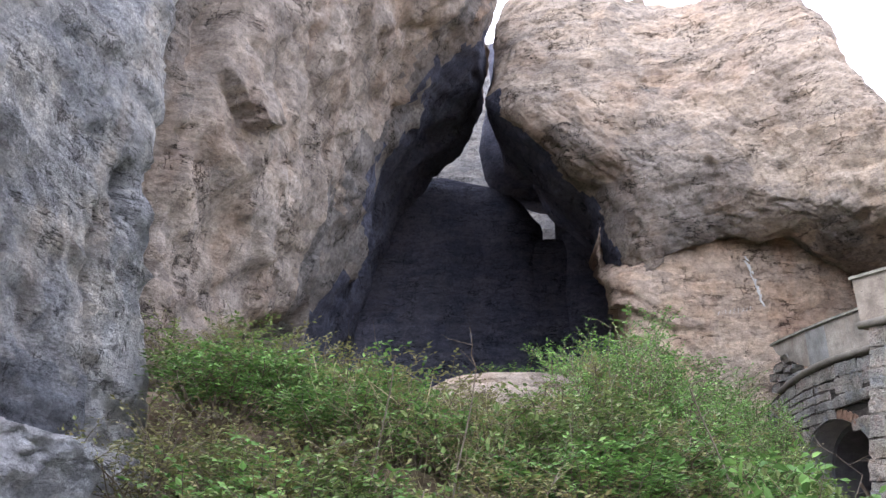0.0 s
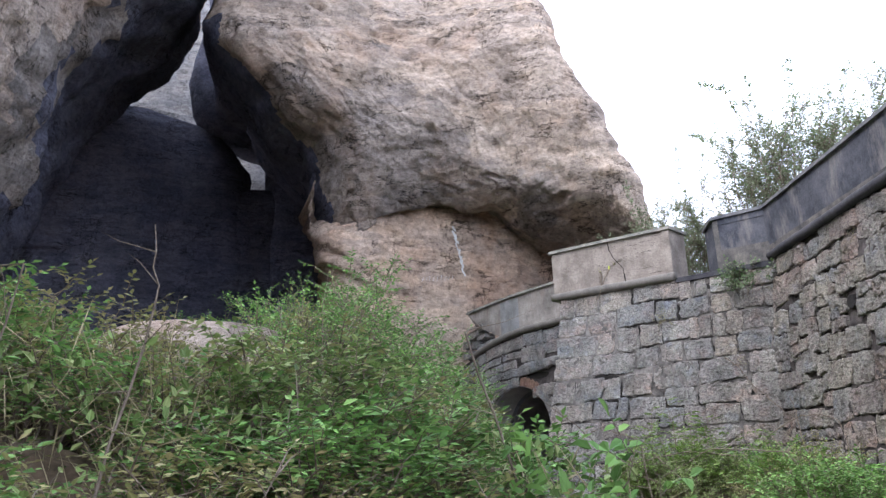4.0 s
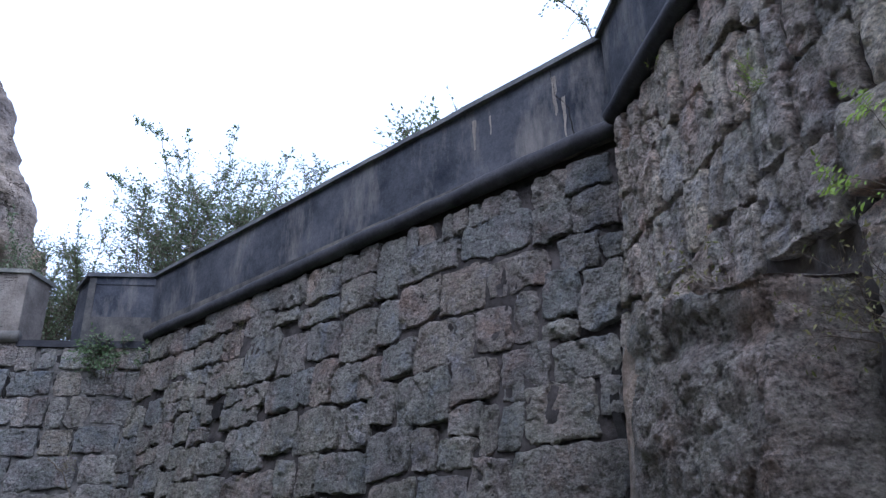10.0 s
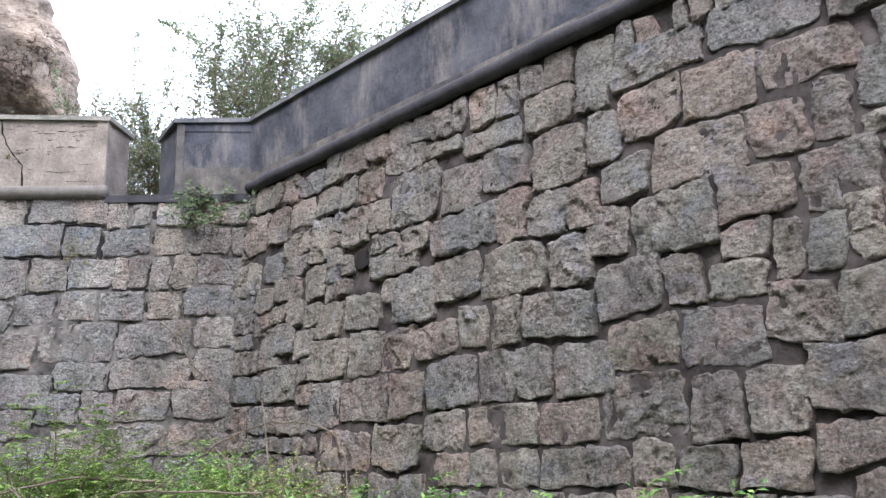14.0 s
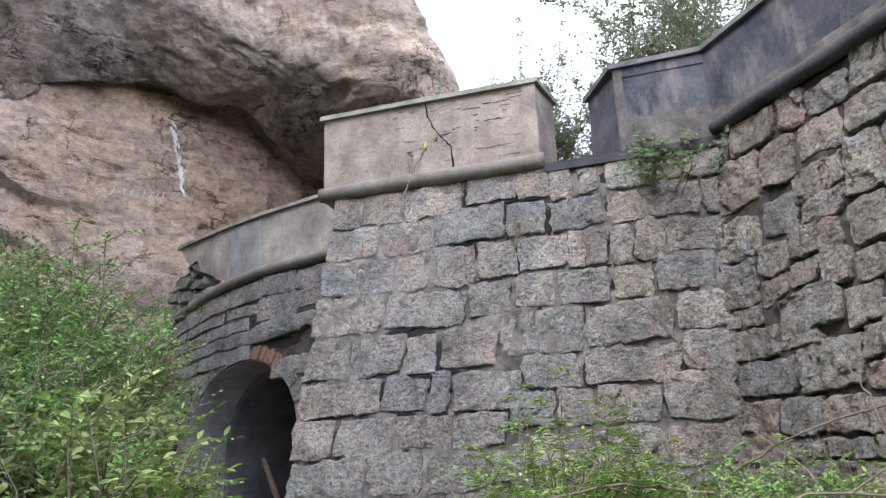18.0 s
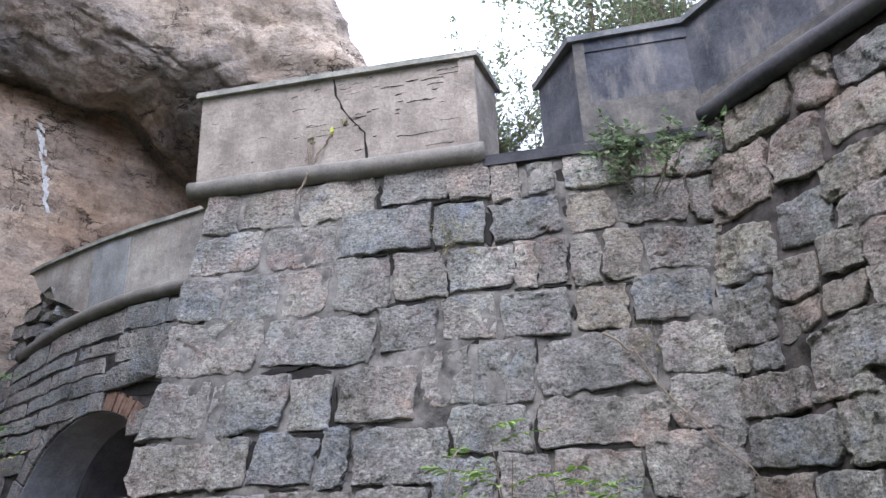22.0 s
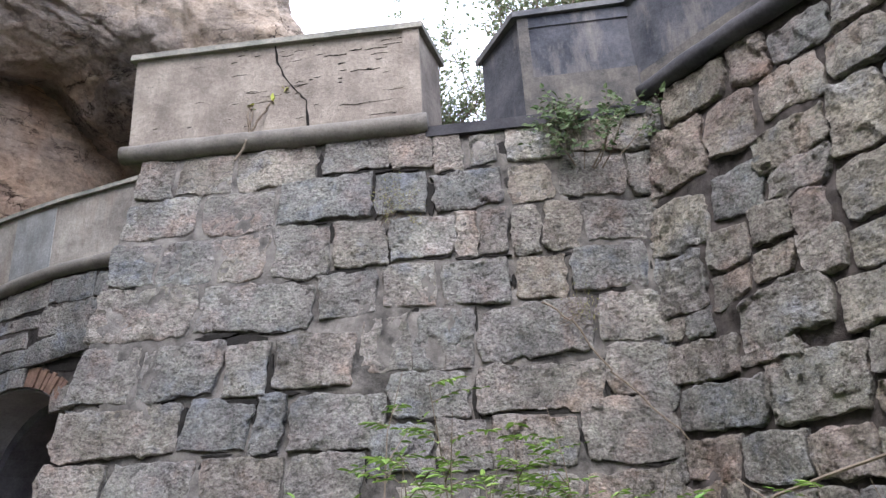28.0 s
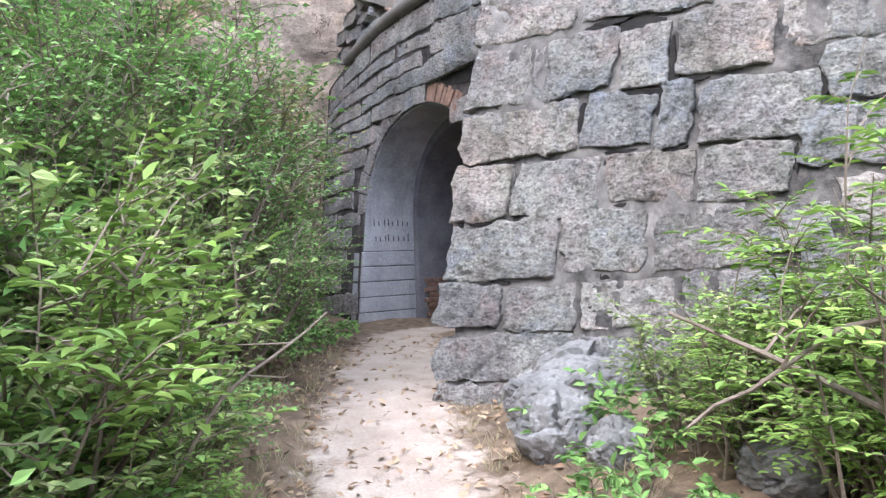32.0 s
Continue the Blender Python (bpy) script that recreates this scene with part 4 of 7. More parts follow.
def leaning_boulder(u, v):
    # u: 0.0 to 0.55 from the cave's edge forward to the seam by the near cliff, then round behind
    z = 0.5 + 24.0 * math.sin(min(1.0, v / 0.95) * math.pi / 2) ** 1.15
    xe = track(LEFT_EDGE, z)
    top = sm(z, 17.5, 24)
    y_edge, xn, yn = 20.0 + 4.0 * top, -5.6 + 0.05 * (z - 8) - 1.2 * top, 9.3 + 4.0 * top
    b = 1 - min(1.0, u / 0.55)
    chin = 3.0 + 4.7 * b
    low = 1 - sm(z, chin - 0.9, chin)
    x = xn + (xe - xn) * b
    y = yn + (y_edge - yn) * b
    swell = math.sin(math.pi * min(1.0, max(0.0, b))) * (0.6 + 0.3 * sm(z, 7, 11))
    x += swell * 0.9
    y -= swell * 0.35
    x -= 3.2 * low * (0.25 + 0.75 * b)
    e = (1 - b) / 0.1
    if e < 1:
        y += 0.2 + 0.9 * (1 - math.sqrt(max(0.0, 1 - (1 - e) ** 2)))
    if u > 0.55:
        k = (u - 0.55) / 0.45
        if k < 0.3:
            x, y = xn - 9 * k / 0.3, yn + 1.0 * k / 0.3
        elif k < 0.6:
            x, y = xn - 9, yn + 1 + 20 * (k - 0.3) / 0.3
        elif k < 0.8:
            x, y = xn - 9 + (xe - 1.3 - xn + 9) * (k - 0.6) / 0.2, yn + 21
        else:
            g = (k - 0.8) / 0.2
            x, y = xe - 1.3 * (1 - g) - 3.2 * low, yn + 21 + (y_edge + 1.1 - yn - 21) * g
    if v > 0.95:
        k = (v - 0.95) / 0.05
        x, y = x + (-9 - x) * k, y + (18 - y) * k
    return Vector((x, y, z))


def leaning_marks(q, u):
    # a seam by the near cliff, a chin with a pocket below it, slanting ledges
    if u > 0.56:
        return 0.0
    d = -0.55 * (1 - sm(q.y - 0.15 * math.sin(q.z * 1.3), 11.15, 11.45)) - 0.25 * math.exp(-((q.y - 11.3) / 0.12) ** 2)
    line = 9.1 + 0.55 * abs(q.y - 12.6) + 0.2 * noise.noise(q * 1.5)
    if q.z > line:
        d += 0.5 * math.exp(-((q.y - 12.6) / 1.1) ** 2) * math.exp(-(q.z - line) / 1.3)
    else:
        d -= 0.2 * math.exp(-((q.y - 12.4) / 0.8) ** 2) * math.exp(-(line - q.z) / 0.5)
    w = q.z - 0.75 * q.y + 0.5 * noise.noise(q * 0.5)
    for at, h, k in ((-1.6, 0.10, 0.7), (-4.3, 0.14, 0.9), (1.9, 0.10, 0.8), (-6.6, 0.14, 0.8)):
        g = w - at
        if 0 < g < 3 * k:
            d += h * math.exp(-g / k)
    return d + 0.12 * facets(q, 1.0, 1.5) + 0.06 * facets(q + Vector((2, 5, 1)), 0.4, 1.5)


def wall_marks(q, u):
    # shelves and an orange broken corner beside the cave
    d = 0.0
    w = q.z + 0.35 * q.x + 0.5 * noise.noise(q * 0.7)
    for at, h in ((9.6, 0.25), (8.3, 0.18), (11.4, 0.12)):
        g = w - at
        if g > 0:
            d += h * math.exp(-g / 0.5) * (1 - sm(q.x, 5.2, 7.0))
    return d + 0.06 * facets(q, 0.8, 1.4) + 0.03 * facets(q + Vector((2, 5, 1)), 0.3, 1.4)


def near_cliff(u, v):
    # u: 0.0 to 0.72 from its far corner along the face towards the start, then round behind
    z = -1.5 + 16.0 * math.sin(min(1.0, v / 0.95) * math.pi / 2) ** 1.35
    corner = 6.55 - 0.09 * max(0, z - 1.5) - 0.35 * math.exp(-((z - 4.0) / 0.7) ** 2) + 0.25 * math.sin(z * 0.9)
    a = min(1.0, u / 0.72)
    y = corner - 9.0 * a
    x = -2.3 + 0.1 * sm(z, 2.2, 1.2) - 0.10 * max(0, z - 6) - 0.30 * max(0, y + 3.2 - 4.4) * 0.2 - 0.10 * max(0.0, 1.0 - y)
    e = a * 9.0 / 0.8
    if e < 1:
        x -= 0.8 * (1 - math.sqrt(max(0.0, 1 - (1 - e) ** 2)))
    if u > 0.72:
        k = (u - 0.72) / 0.28
        y0 = corner - 9.0
        if k < 0.35:
            x, y = x - 7 * k / 0.35, y0
        elif k < 0.65:
            x, y = x - 7, y0 + 10 * (k - 0.35) / 0.3
        else:
            g = (k - 0.65) / 0.35
            x, y = x - 7 + (-3.42 - x + 7) * g, y0 + 10 + (corner - y0 - 10) * g
    if v > 0.95:
        k = (v - 0.95) / 0.05
        x, y = x + (-7 - x) * k, y + (2 - y) * k
    return Vector((x, y, z))


def cliff_marks(q, u):
    # a pocket, upright cracks at the corner, slanting flow lines
    if u > 0.74:
        return 0.0
    d = -0.40 * math.exp(-((q.y - 5.05) / 0.16) ** 2 - ((q.z - 3.98) / 0.2) ** 2)
    d -= 0.10 * math.exp(-((q.y - 4.95 - 0.25 * math.sin(q.z * 1.3)) / 0.05) ** 2) * (1 - sm(q.z, 3.6, 3.9))
    w = q.z - 0.15 * q.y + 0.22 * noise.noise(q * 0.8)
    for at, h, k in ((1.5, 0.03, 0.1), (2.5, 0.05, 0.2), (3.0, 0.06, 0.25), (3.55, 0.04, 0.2), (4.2, 0.06, 0.3), (5.3, 0.06, 0.3)):
        g = w - at
        if 0 < g < 3 * k:
            d += h * math.exp(-g / k)
    return d + 0.06 * facets(q, 0.55, 2.0) + 0.03 * facets(q + Vector((3, 1, 2)), 0.2, 1.8)


def broken(q, u):
    # small broken planes all over the great boulder
    return 0.07 * facets(q, 0.9, 1.6) + 0.05 * facets(q + Vector((4, 1, 2)), 0.33, 1.6)


great_rock = rock_sheet("boulder", great_boulder, 330, 190, M_ROCK, "huge rounded pinkish granite boulder overhanging the cave", amp=0.35, seed=1, sharp=0.10, size=2.6, squash=1.7, extra=broken, pits=0.14)
great_rock.data.materials.append(M_ROCK_STAIN_SHADE)
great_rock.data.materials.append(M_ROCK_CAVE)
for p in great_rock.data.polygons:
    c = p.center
    # stain above the lip; below it the overhang's shade is painted in too
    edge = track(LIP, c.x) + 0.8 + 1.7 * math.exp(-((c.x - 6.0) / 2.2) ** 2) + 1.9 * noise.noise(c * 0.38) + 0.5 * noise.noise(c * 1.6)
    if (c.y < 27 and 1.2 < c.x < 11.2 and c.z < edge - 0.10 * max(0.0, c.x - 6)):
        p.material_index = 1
    # faces turned to the cave: its shade is put into their colour
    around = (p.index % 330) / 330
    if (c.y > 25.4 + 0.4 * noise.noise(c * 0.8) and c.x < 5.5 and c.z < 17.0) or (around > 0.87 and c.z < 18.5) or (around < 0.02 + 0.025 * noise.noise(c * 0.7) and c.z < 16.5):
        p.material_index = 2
pale_rock = rock_sheet("rock_wall", pale_wall, 300, 150, M_ROCK_WARM, "pale pink rock wall under the overhanging boulder", amp=0.22, seed=2, sharp=0.13, size=1.9, extra=wall_marks, pits=0.06)
lean_rock = rock_sheet("boulder", leaning_boulder, 330, 190, M_ROCK_TAN, "tall leaning granite boulder forming one side of the cave", amp=0.45, seed=4, sharp=0.20, size=2.2, extra=leaning_marks, turn=-1)
lean_rock.data.materials.append(M_ROCK_SHADED)
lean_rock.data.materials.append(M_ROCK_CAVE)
lean_rock.data.materials.append(M_ROCK_STAIN_SHADE)
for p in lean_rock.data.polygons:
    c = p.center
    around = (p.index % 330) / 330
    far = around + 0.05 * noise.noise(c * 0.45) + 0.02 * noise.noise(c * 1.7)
    # inner face and cave edge: shade of the cave painted on
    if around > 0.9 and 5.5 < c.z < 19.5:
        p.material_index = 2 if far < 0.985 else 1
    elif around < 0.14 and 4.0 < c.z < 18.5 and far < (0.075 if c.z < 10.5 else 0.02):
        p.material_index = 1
    elif around < 0.56 and c.y < 11.3 + 0.15 * noise.noise(c * 2):
        p.material_index = 3
near_rock = rock_sheet("cliff", near_cliff, 420, 240, M_CLIFF, "blue grey granite rock face with cracks and pits", amp=0.11, seed=7, sharp=0.09, size=1.5, squash=2.4, extra=cliff_marks, pits=0.02, turn=-1)
near_rock.data.materials.append(M_CLIFF_DARK)
near_rock.data.materials.append(M_CLIFF_PALE)
for p in near_rock.data.polygons:
    c = p.center
    wave = 0.35 * noise.noise(c * 0.9) + 0.12 * noise.noise(c * 3.1)
    if c.y + wave > 5.2 + 0.5 * sm(c.z, 2.6, 3.6) and c.z < 3.6:
        p.material_index = 2
    elif c.z - 0.15 * c.y + 0.6 * wave < 1.62:
        p.material_index = 1
boulder("ledge", (-2.6, 3.0), [(-3.2, 0.2), (-2.1, 0.6), (-1.75, 1.8), (-1.8, 3.2), (-1.95, 4.6), (-2.05, 5.6), (-2.5, 6.3), (-3.2, 6.4)],
        [(-1.2, 1.25), (0.4, 1.12), (1.1, 1.05), (1.5, 0.97), (1.68, 0.86), (1.74, 0.6), (1.76, 0.02)], M_ROCK_WHITE, "low rough white rock ledge at the foot of the cliff", amp=0.2, seed=13, nu=260, nv=110, freq=4.5, ridge=1.1)
boulder("boulder", (0.9, 11.2), [(-1.4, 10.7), (0.4, 9.9), (2.0, 10.6), (2.2, 11.8), (0.8, 12.6), (-1.2, 12.2)],
        [(0.8, 1.15), (2.4, 1.05), (3.05, 0.85), (3.4, 0.55), (3.5, 0.02)], M_ROCK, "low rounded pale rock among the bushes", amp=0.3, seed=11, nu=90, nv=40, freq=1.6)


# rocks inside the cave: an added roof against the sky, a pale back lit from above behind it, and added screens that
# leave two gaps
DEEP = 1.3


def cave_rock(name, centre, loop, profile, material, label, **more):
    """A rock of the cave, set back from the mouth into the dark."""
    cx, cy, cz = 0.92, -0.67, 1.12
    boulder(name, (cx + (centre[0] - cx) * DEEP, cy + (centre[1] - cy) * DEEP), [(cx + (x - cx) * DEEP, cy + (y - cy) * DEEP) for x, y in loop],
            [(cz + (z - cz) * DEEP, r) for z, r in profile], material, label, **more)


cave_rock("cave_wall", (1.0, 37.0), [(-8, 32), (-4, 31.6), (0, 31.4), (4, 31.6), (9, 32), (10, 41), (-8, 41)],
          [(0, 1.0), (8, 1.0), (16, 0.97), (21, 0.9), (26, 0.6), (28, 0.05)], M_ROCK_GREY, "pale rock at the back of the cave", amp=0.5, seed=9, nu=90, nv=50)
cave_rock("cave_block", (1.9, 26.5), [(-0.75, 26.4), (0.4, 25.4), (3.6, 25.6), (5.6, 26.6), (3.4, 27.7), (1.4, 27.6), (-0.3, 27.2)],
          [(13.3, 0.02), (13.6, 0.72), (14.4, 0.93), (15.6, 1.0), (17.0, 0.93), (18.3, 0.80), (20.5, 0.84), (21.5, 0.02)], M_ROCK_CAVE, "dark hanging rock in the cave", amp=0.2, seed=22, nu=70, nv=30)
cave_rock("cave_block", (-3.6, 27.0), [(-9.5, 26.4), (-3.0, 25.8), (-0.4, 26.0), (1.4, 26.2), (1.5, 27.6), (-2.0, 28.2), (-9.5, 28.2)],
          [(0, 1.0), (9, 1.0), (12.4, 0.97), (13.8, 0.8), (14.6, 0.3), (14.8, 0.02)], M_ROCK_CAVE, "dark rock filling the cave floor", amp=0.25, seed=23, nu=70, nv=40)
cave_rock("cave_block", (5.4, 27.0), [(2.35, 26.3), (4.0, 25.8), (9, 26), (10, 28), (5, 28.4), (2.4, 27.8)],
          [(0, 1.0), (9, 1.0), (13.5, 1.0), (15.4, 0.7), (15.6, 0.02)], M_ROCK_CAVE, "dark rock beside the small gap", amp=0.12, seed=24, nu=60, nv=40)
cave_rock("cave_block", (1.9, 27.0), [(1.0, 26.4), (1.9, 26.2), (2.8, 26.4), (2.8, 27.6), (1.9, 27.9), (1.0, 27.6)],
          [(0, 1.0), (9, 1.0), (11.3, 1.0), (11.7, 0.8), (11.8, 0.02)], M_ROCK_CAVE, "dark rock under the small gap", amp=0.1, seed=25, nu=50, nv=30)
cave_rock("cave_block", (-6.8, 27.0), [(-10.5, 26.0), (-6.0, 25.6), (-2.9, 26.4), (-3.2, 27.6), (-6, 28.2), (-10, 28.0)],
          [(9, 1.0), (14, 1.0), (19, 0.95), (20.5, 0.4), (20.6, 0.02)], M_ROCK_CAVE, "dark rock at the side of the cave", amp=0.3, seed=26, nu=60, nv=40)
# added cover, hardly seen, that keeps sky light out of the cave
boulder("cave_sky_cover", (3.0, 31.0), [(0.0, 25), (2.5, 24.6), (6, 25), (7, 30), (6, 38.5), (2.0, 39.0), (0.2, 36.0), (-0.2, 30.0)],
        [(17.6, 0.02), (17.7, 0.8), (18.1, 1.0), (18.6, 1.0), (19.0, 0.6), (19.1, 0.02)], M_ROCK_CAVE, "added rock that shuts the sky out of the cave", amp=0.3, seed=21, nu=70, nv=30)

def wall_paint(name, strokes, material, thick=0.012):
    """Marks laid on the pale rock wall: each stroke runs from (x, z) to (x, z), with its half widths."""
    tree = BVHTree.FromPolygons([v.co for v in pale_rock.data.vertices], [p.vertices for p in pale_rock.data.polygons])
    bm = bmesh.new()
    ri = random.Random(3)
    for x0, z0, x1, z1, w0, w1 in strokes:
        n = max(2, int(math.hypot(x1 - x0, z1 - z0) / 0.06))
        rows = []
        for k in range(n + 1):
            t = k / n
            x, z, w = x0 + (x1 - x0) * t, z0 + (z1 - z0) * t, (w0 + (w1 - w0) * t) * ri.uniform(0.65, 1.15)
            row = []
            for a in (-w, 0.0, w):
                hit = tree.ray_cast(Vector((x + a, 15, z)), Vector((0, 1, 0)))[0]
                row.append(bm.verts.new((x + a, (hit.y if hit else 23.3) - thick, z)))
            rows.append(row)
        for r, q in zip(rows, rows[1:]):
            for k in range(2):
                bm.faces.new((r[k], r[k + 1], q[k + 1], q[k]))
    part(name, bm, material, pale_rock)


_r = random.Random(9)
wall_paint("lime_streak", [(8.05 + 0.33 * t + _r.uniform(-0.06, 0.06), 9.75 - 1.6 * t, 8.05 + 0.33 * (t + 0.1) + _r.uniform(-0.05, 0.05), 9.75 - 1.6 * t - _r.uniform(0.1, 0.3), _r.uniform(0.015, 0.05), _r.uniform(0.01, 0.04)) for t in [k / 22 for k in range(22)]], M_LIME)
_r = random.Random(6)
wall_paint("chalk_marks", [(6.9 + 0.13 * k, 7.72 + 0.02 * k, 6.95 + 0.13 * k + _r.uniform(-0.04, 0.06), 7.86 + 0.02 * k + _r.uniform(-0.03, 0.05), 0.006, 0.007) for k in range(9)], M_LIME)


# ---- fort walls ----
def tower_body():
    bm = bmesh.new()
    cuts = [0.31, 1.0, 2.0, 3.0, 4.0, 5.0, 6.2]
    lifts = [0.2 + 5.18 * k / 10 for k in range(11)]
    for a, b in zip(cuts, cuts[1:]):
        for z0, z1 in zip(lifts, lifts[1:]):
            f0, f1 = ((0.037 * (5.38 - z0), 0.037 * (5.38 - z1)) if a == 0.31 else (0, 0))
            hexa(bm, [TOWER.at(a + f0, z0, -0.09), TOWER.at(b, z0, -0.09), TOWER.flat(b, z0, -3.2), TOWER.flat(a + f0, z0, -3.2),
                      TOWER.at(a + f1, z1, -0.09), TOWER.at(b, z1, -0.09), TOWER.flat(b, z1, -3.2), TOWER.flat(a + f1, z1, -3.2)])
    bmesh.ops.remove_doubles(bm, verts=bm.verts, dist=0.001)
    return part("wall_tower", bm, M_MORTAR_T)


wall_tower = tower_body()
tagged(wall_tower, "battered bastion wall of squared granite blocks in pale mortar", "wall", kind="structure")
wall_long = slab("wall_long", LONG, -1.5, 9.2, -0.4, 5.56, 1.6, M_MORTAR_L, front=-0.09)
tagged(wall_long, "long curtain wall of rough granite blocks with dark joints", "wall", kind="structure")
wall_bastion = slab("wall_bastion", BAST, -0.6, 7.4, -1.0, 5.58, 1.6, M_MORTAR_B, front=-0.09)
tagged(wall_bastion, "projecting wall of rough granite blocks with deep dark joints", "wall", kind="structure")



def gate_sag(s, z):
    """The outer end of the gate wall has settled."""
    return 0.045 * np.maximum(0.0, s - 0.8) ** 2 * np.clip((z - 3.6) / 1.8, 0, 1)


ARCH_S, ARCH_R, ARCH_Z, GATE_Z = 1.45, 1.40, 2.62, 0.9


def build_gate():
    bm = bmesh.new()
    hexa(bm, [GATE.at(-3.2, 0.2), GATE.at(ARCH_S - ARCH_R, 0.2), GATE.flat(ARCH_S - ARCH_R, 0.2, -0.75), GATE.flat(-3.2, 0.2, -0.75),
              GATE.at(-3.2, 5.5), GATE.at(ARCH_S - ARCH_R, 5.5), GATE.flat(ARCH_S - ARCH_R, 5.5, -0.75), GATE.flat(-3.2, 5.5, -0.75)])
    for k in range(5):
        a, b = ARCH_S + ARCH_R + 0.35 * k, ARCH_S + ARCH_R + 0.35 * (k + 1)
        top = [5.5 - float(gate_sag(q, 5.5)) for q in (a, b)]
        hexa(bm, [GATE.at(a, 0.2), GATE.at(b, 0.2), GATE.flat(b, 0.2, -0.75), GATE.flat(a, 0.2, -0.75), GATE.at(a, top[0]), GATE.at(b, top[1]), GATE.flat(b, top[1], -0.75), GATE.flat(a, top[0], -0.75)])
    n = 20
    for k in range(n):
        a0, a1 = math.pi * k / n, math.pi * (k + 1) / n
        s0, z0, s1, z1 = ARCH_S - ARCH_R * math.cos(a0), ARCH_Z + ARCH_R * math.sin(a0), ARCH_S - ARCH_R * math.cos(a1), ARCH_Z + ARCH_R * math.sin(a1)
        hexa(bm, [GATE.at(s0, z0), GATE.at(s1, z1), GATE.flat(s1, z1, -0.75), GATE.flat(s0, z0, -0.75),
                  GATE.at(s0, 5.5 - gate_sag(s0, 5.5)), GATE.at(s1, 5.5 - gate_sag(s1, 5.5)), GATE.flat(s1, 5.5 - gate_sag(s1, 5.5), -0.75), GATE.flat(s0, 5.5 - gate_sag(s0, 5.5), -0.75)])
    ob = part("wall_gate", bm, M_MORTAR_L)
    tagged(ob, "recessed gate wall of long flat granite courses", "wall", kind="structure")
    return ob


wall_gate = build_gate()


def build_vault():
    """The vaulted way behind the arch, plastered and dark."""
    r0, thick = 1.24, 0.5
    bm = bmesh.new()
    n = 16
    prof = [(-r0, 0.2)] + [(-r0 * math.cos(math.pi * k / n), ARCH_Z + r0 * math.sin(math.pi * k / n)) for k in range(n + 1)] + [(r0, 0.2)]
    outer = [(-r0 - thick, 0.2)] + [(-(r0 + thick) * math.cos(math.pi * k / n), ARCH_Z + (r0 + thick) * math.sin(math.pi * k / n)) for k in range(n + 1)] + [(r0 + thick, 0.2)]
    for (a, b), (c, d) in zip(zip(prof, prof[1:]), zip(outer, outer[1:])):
        hexa(bm, [GATE.flat(ARCH_S + a[0], a[1], -0.6), GATE.flat(ARCH_S + b[0], b[1], -0.6), GATE.flat(ARCH_S + b[0], b[1], -5.2), GATE.flat(ARCH_S + a[0], a[1], -5.2),
                  GATE.flat(ARCH_S + c[0], c[1], -0.6), GATE.flat(ARCH_S + d[0], d[1], -0.6), GATE.flat(ARCH_S + d[0], d[1], -5.2), GATE.flat(ARCH_S + c[0], c[1], -5.2)])
    hexa(bm, [GATE.flat(ARCH_S - 1.7, 0.2, -5.2), GATE.flat(ARCH_S + 1.7, 0.2, -5.2), GATE.flat(ARCH_S + 1.7, 0.2, -5.7), GATE.flat(ARCH_S - 1.7, 0.2, -5.7),
              GATE.flat(ARCH_S - 1.7, 4.4, -5.2), GATE.flat(ARCH_S + 1.7, 4.4, -5.2), GATE.flat(ARCH_S + 1.7, 4.4, -5.7), GATE.flat(ARCH_S - 1.7, 4.4, -5.7)])
    bmesh.ops.remove_doubles(bm, verts=bm.verts, dist=0.002)
    bmesh.ops.recalc_face_normals(bm, faces=bm.faces)
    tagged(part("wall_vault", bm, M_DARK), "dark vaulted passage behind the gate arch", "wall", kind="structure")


build_vault()


def bend_rock(u, v):
    # a squared natural rock in the bend of the walls: a smooth rounded cheek, an upright edge, a pitted front, a thin ledge on top
    a = min(1.0, u / 0.75)
    k = min(1.0, v / 0.88)
    z = -0.6 + 4.0 * k
    corner = 1.22 + 0.16 * (3.2 - z) * sm(z, 0.0, 1.5)
    if a < 0.4:
        g = a / 0.4
        t = 0.30 + (corner - 0.30) * g
        out = -0.12 + 0.54 * math.sin(g * math.pi / 2) ** 0.8
    else:
        g = (a - 0.4) / 0.6
        t = corner + (2.66 - corner) * g
        out = 0.42 + 0.03 * math.sin(g * 5) - 0.5 * sm(g, 0.94, 1.0)
    out += 0.03 * max(0.0, 2.2 - z) - 0.05 * math.exp(-((z - 3.18) / 0.1) ** 2) * sm(t, 0.9, 1.4) - 0.16 * sm(k, 0.96, 1.0) * (1 - sm(t, 0.6, 1.4))
    z -= (0.17 * sm(t, 1.3, 2.6) + 0.20 * (1 - sm(t, 0.35, 1.0))) * sm(z, 1.5, 3.3)
    if u > 0.75:
        g = (u - 0.75) / 0.25
        t, out = 2.66 - 2.36 * g, -0.5
    p = BAST.at(t, z, out)
    if v > 0.88:
        c = BAST.at(1.5, z, -0.3)
        g = (v - 0.88) / 0.12
        p = p.lerp(c, g) + Vector((0, 0, 0.05 * math.sin(g * math.pi / 2)))
    return p


def bend_marks(q, u):
    # the front is broken and pitted, the cheek worn smooth
    front = sm(u, 0.29, 0.33) * (1 - sm(u, 0.72, 0.76))
    d = 0.05 * facets(q * 1.0, 0.33) + 0.022 * facets(q + Vector((5, 2, 1)), 0.12) + 0.016 * noise.fractal(q * 9, 0.8, 2.1, 4)
    return d * front


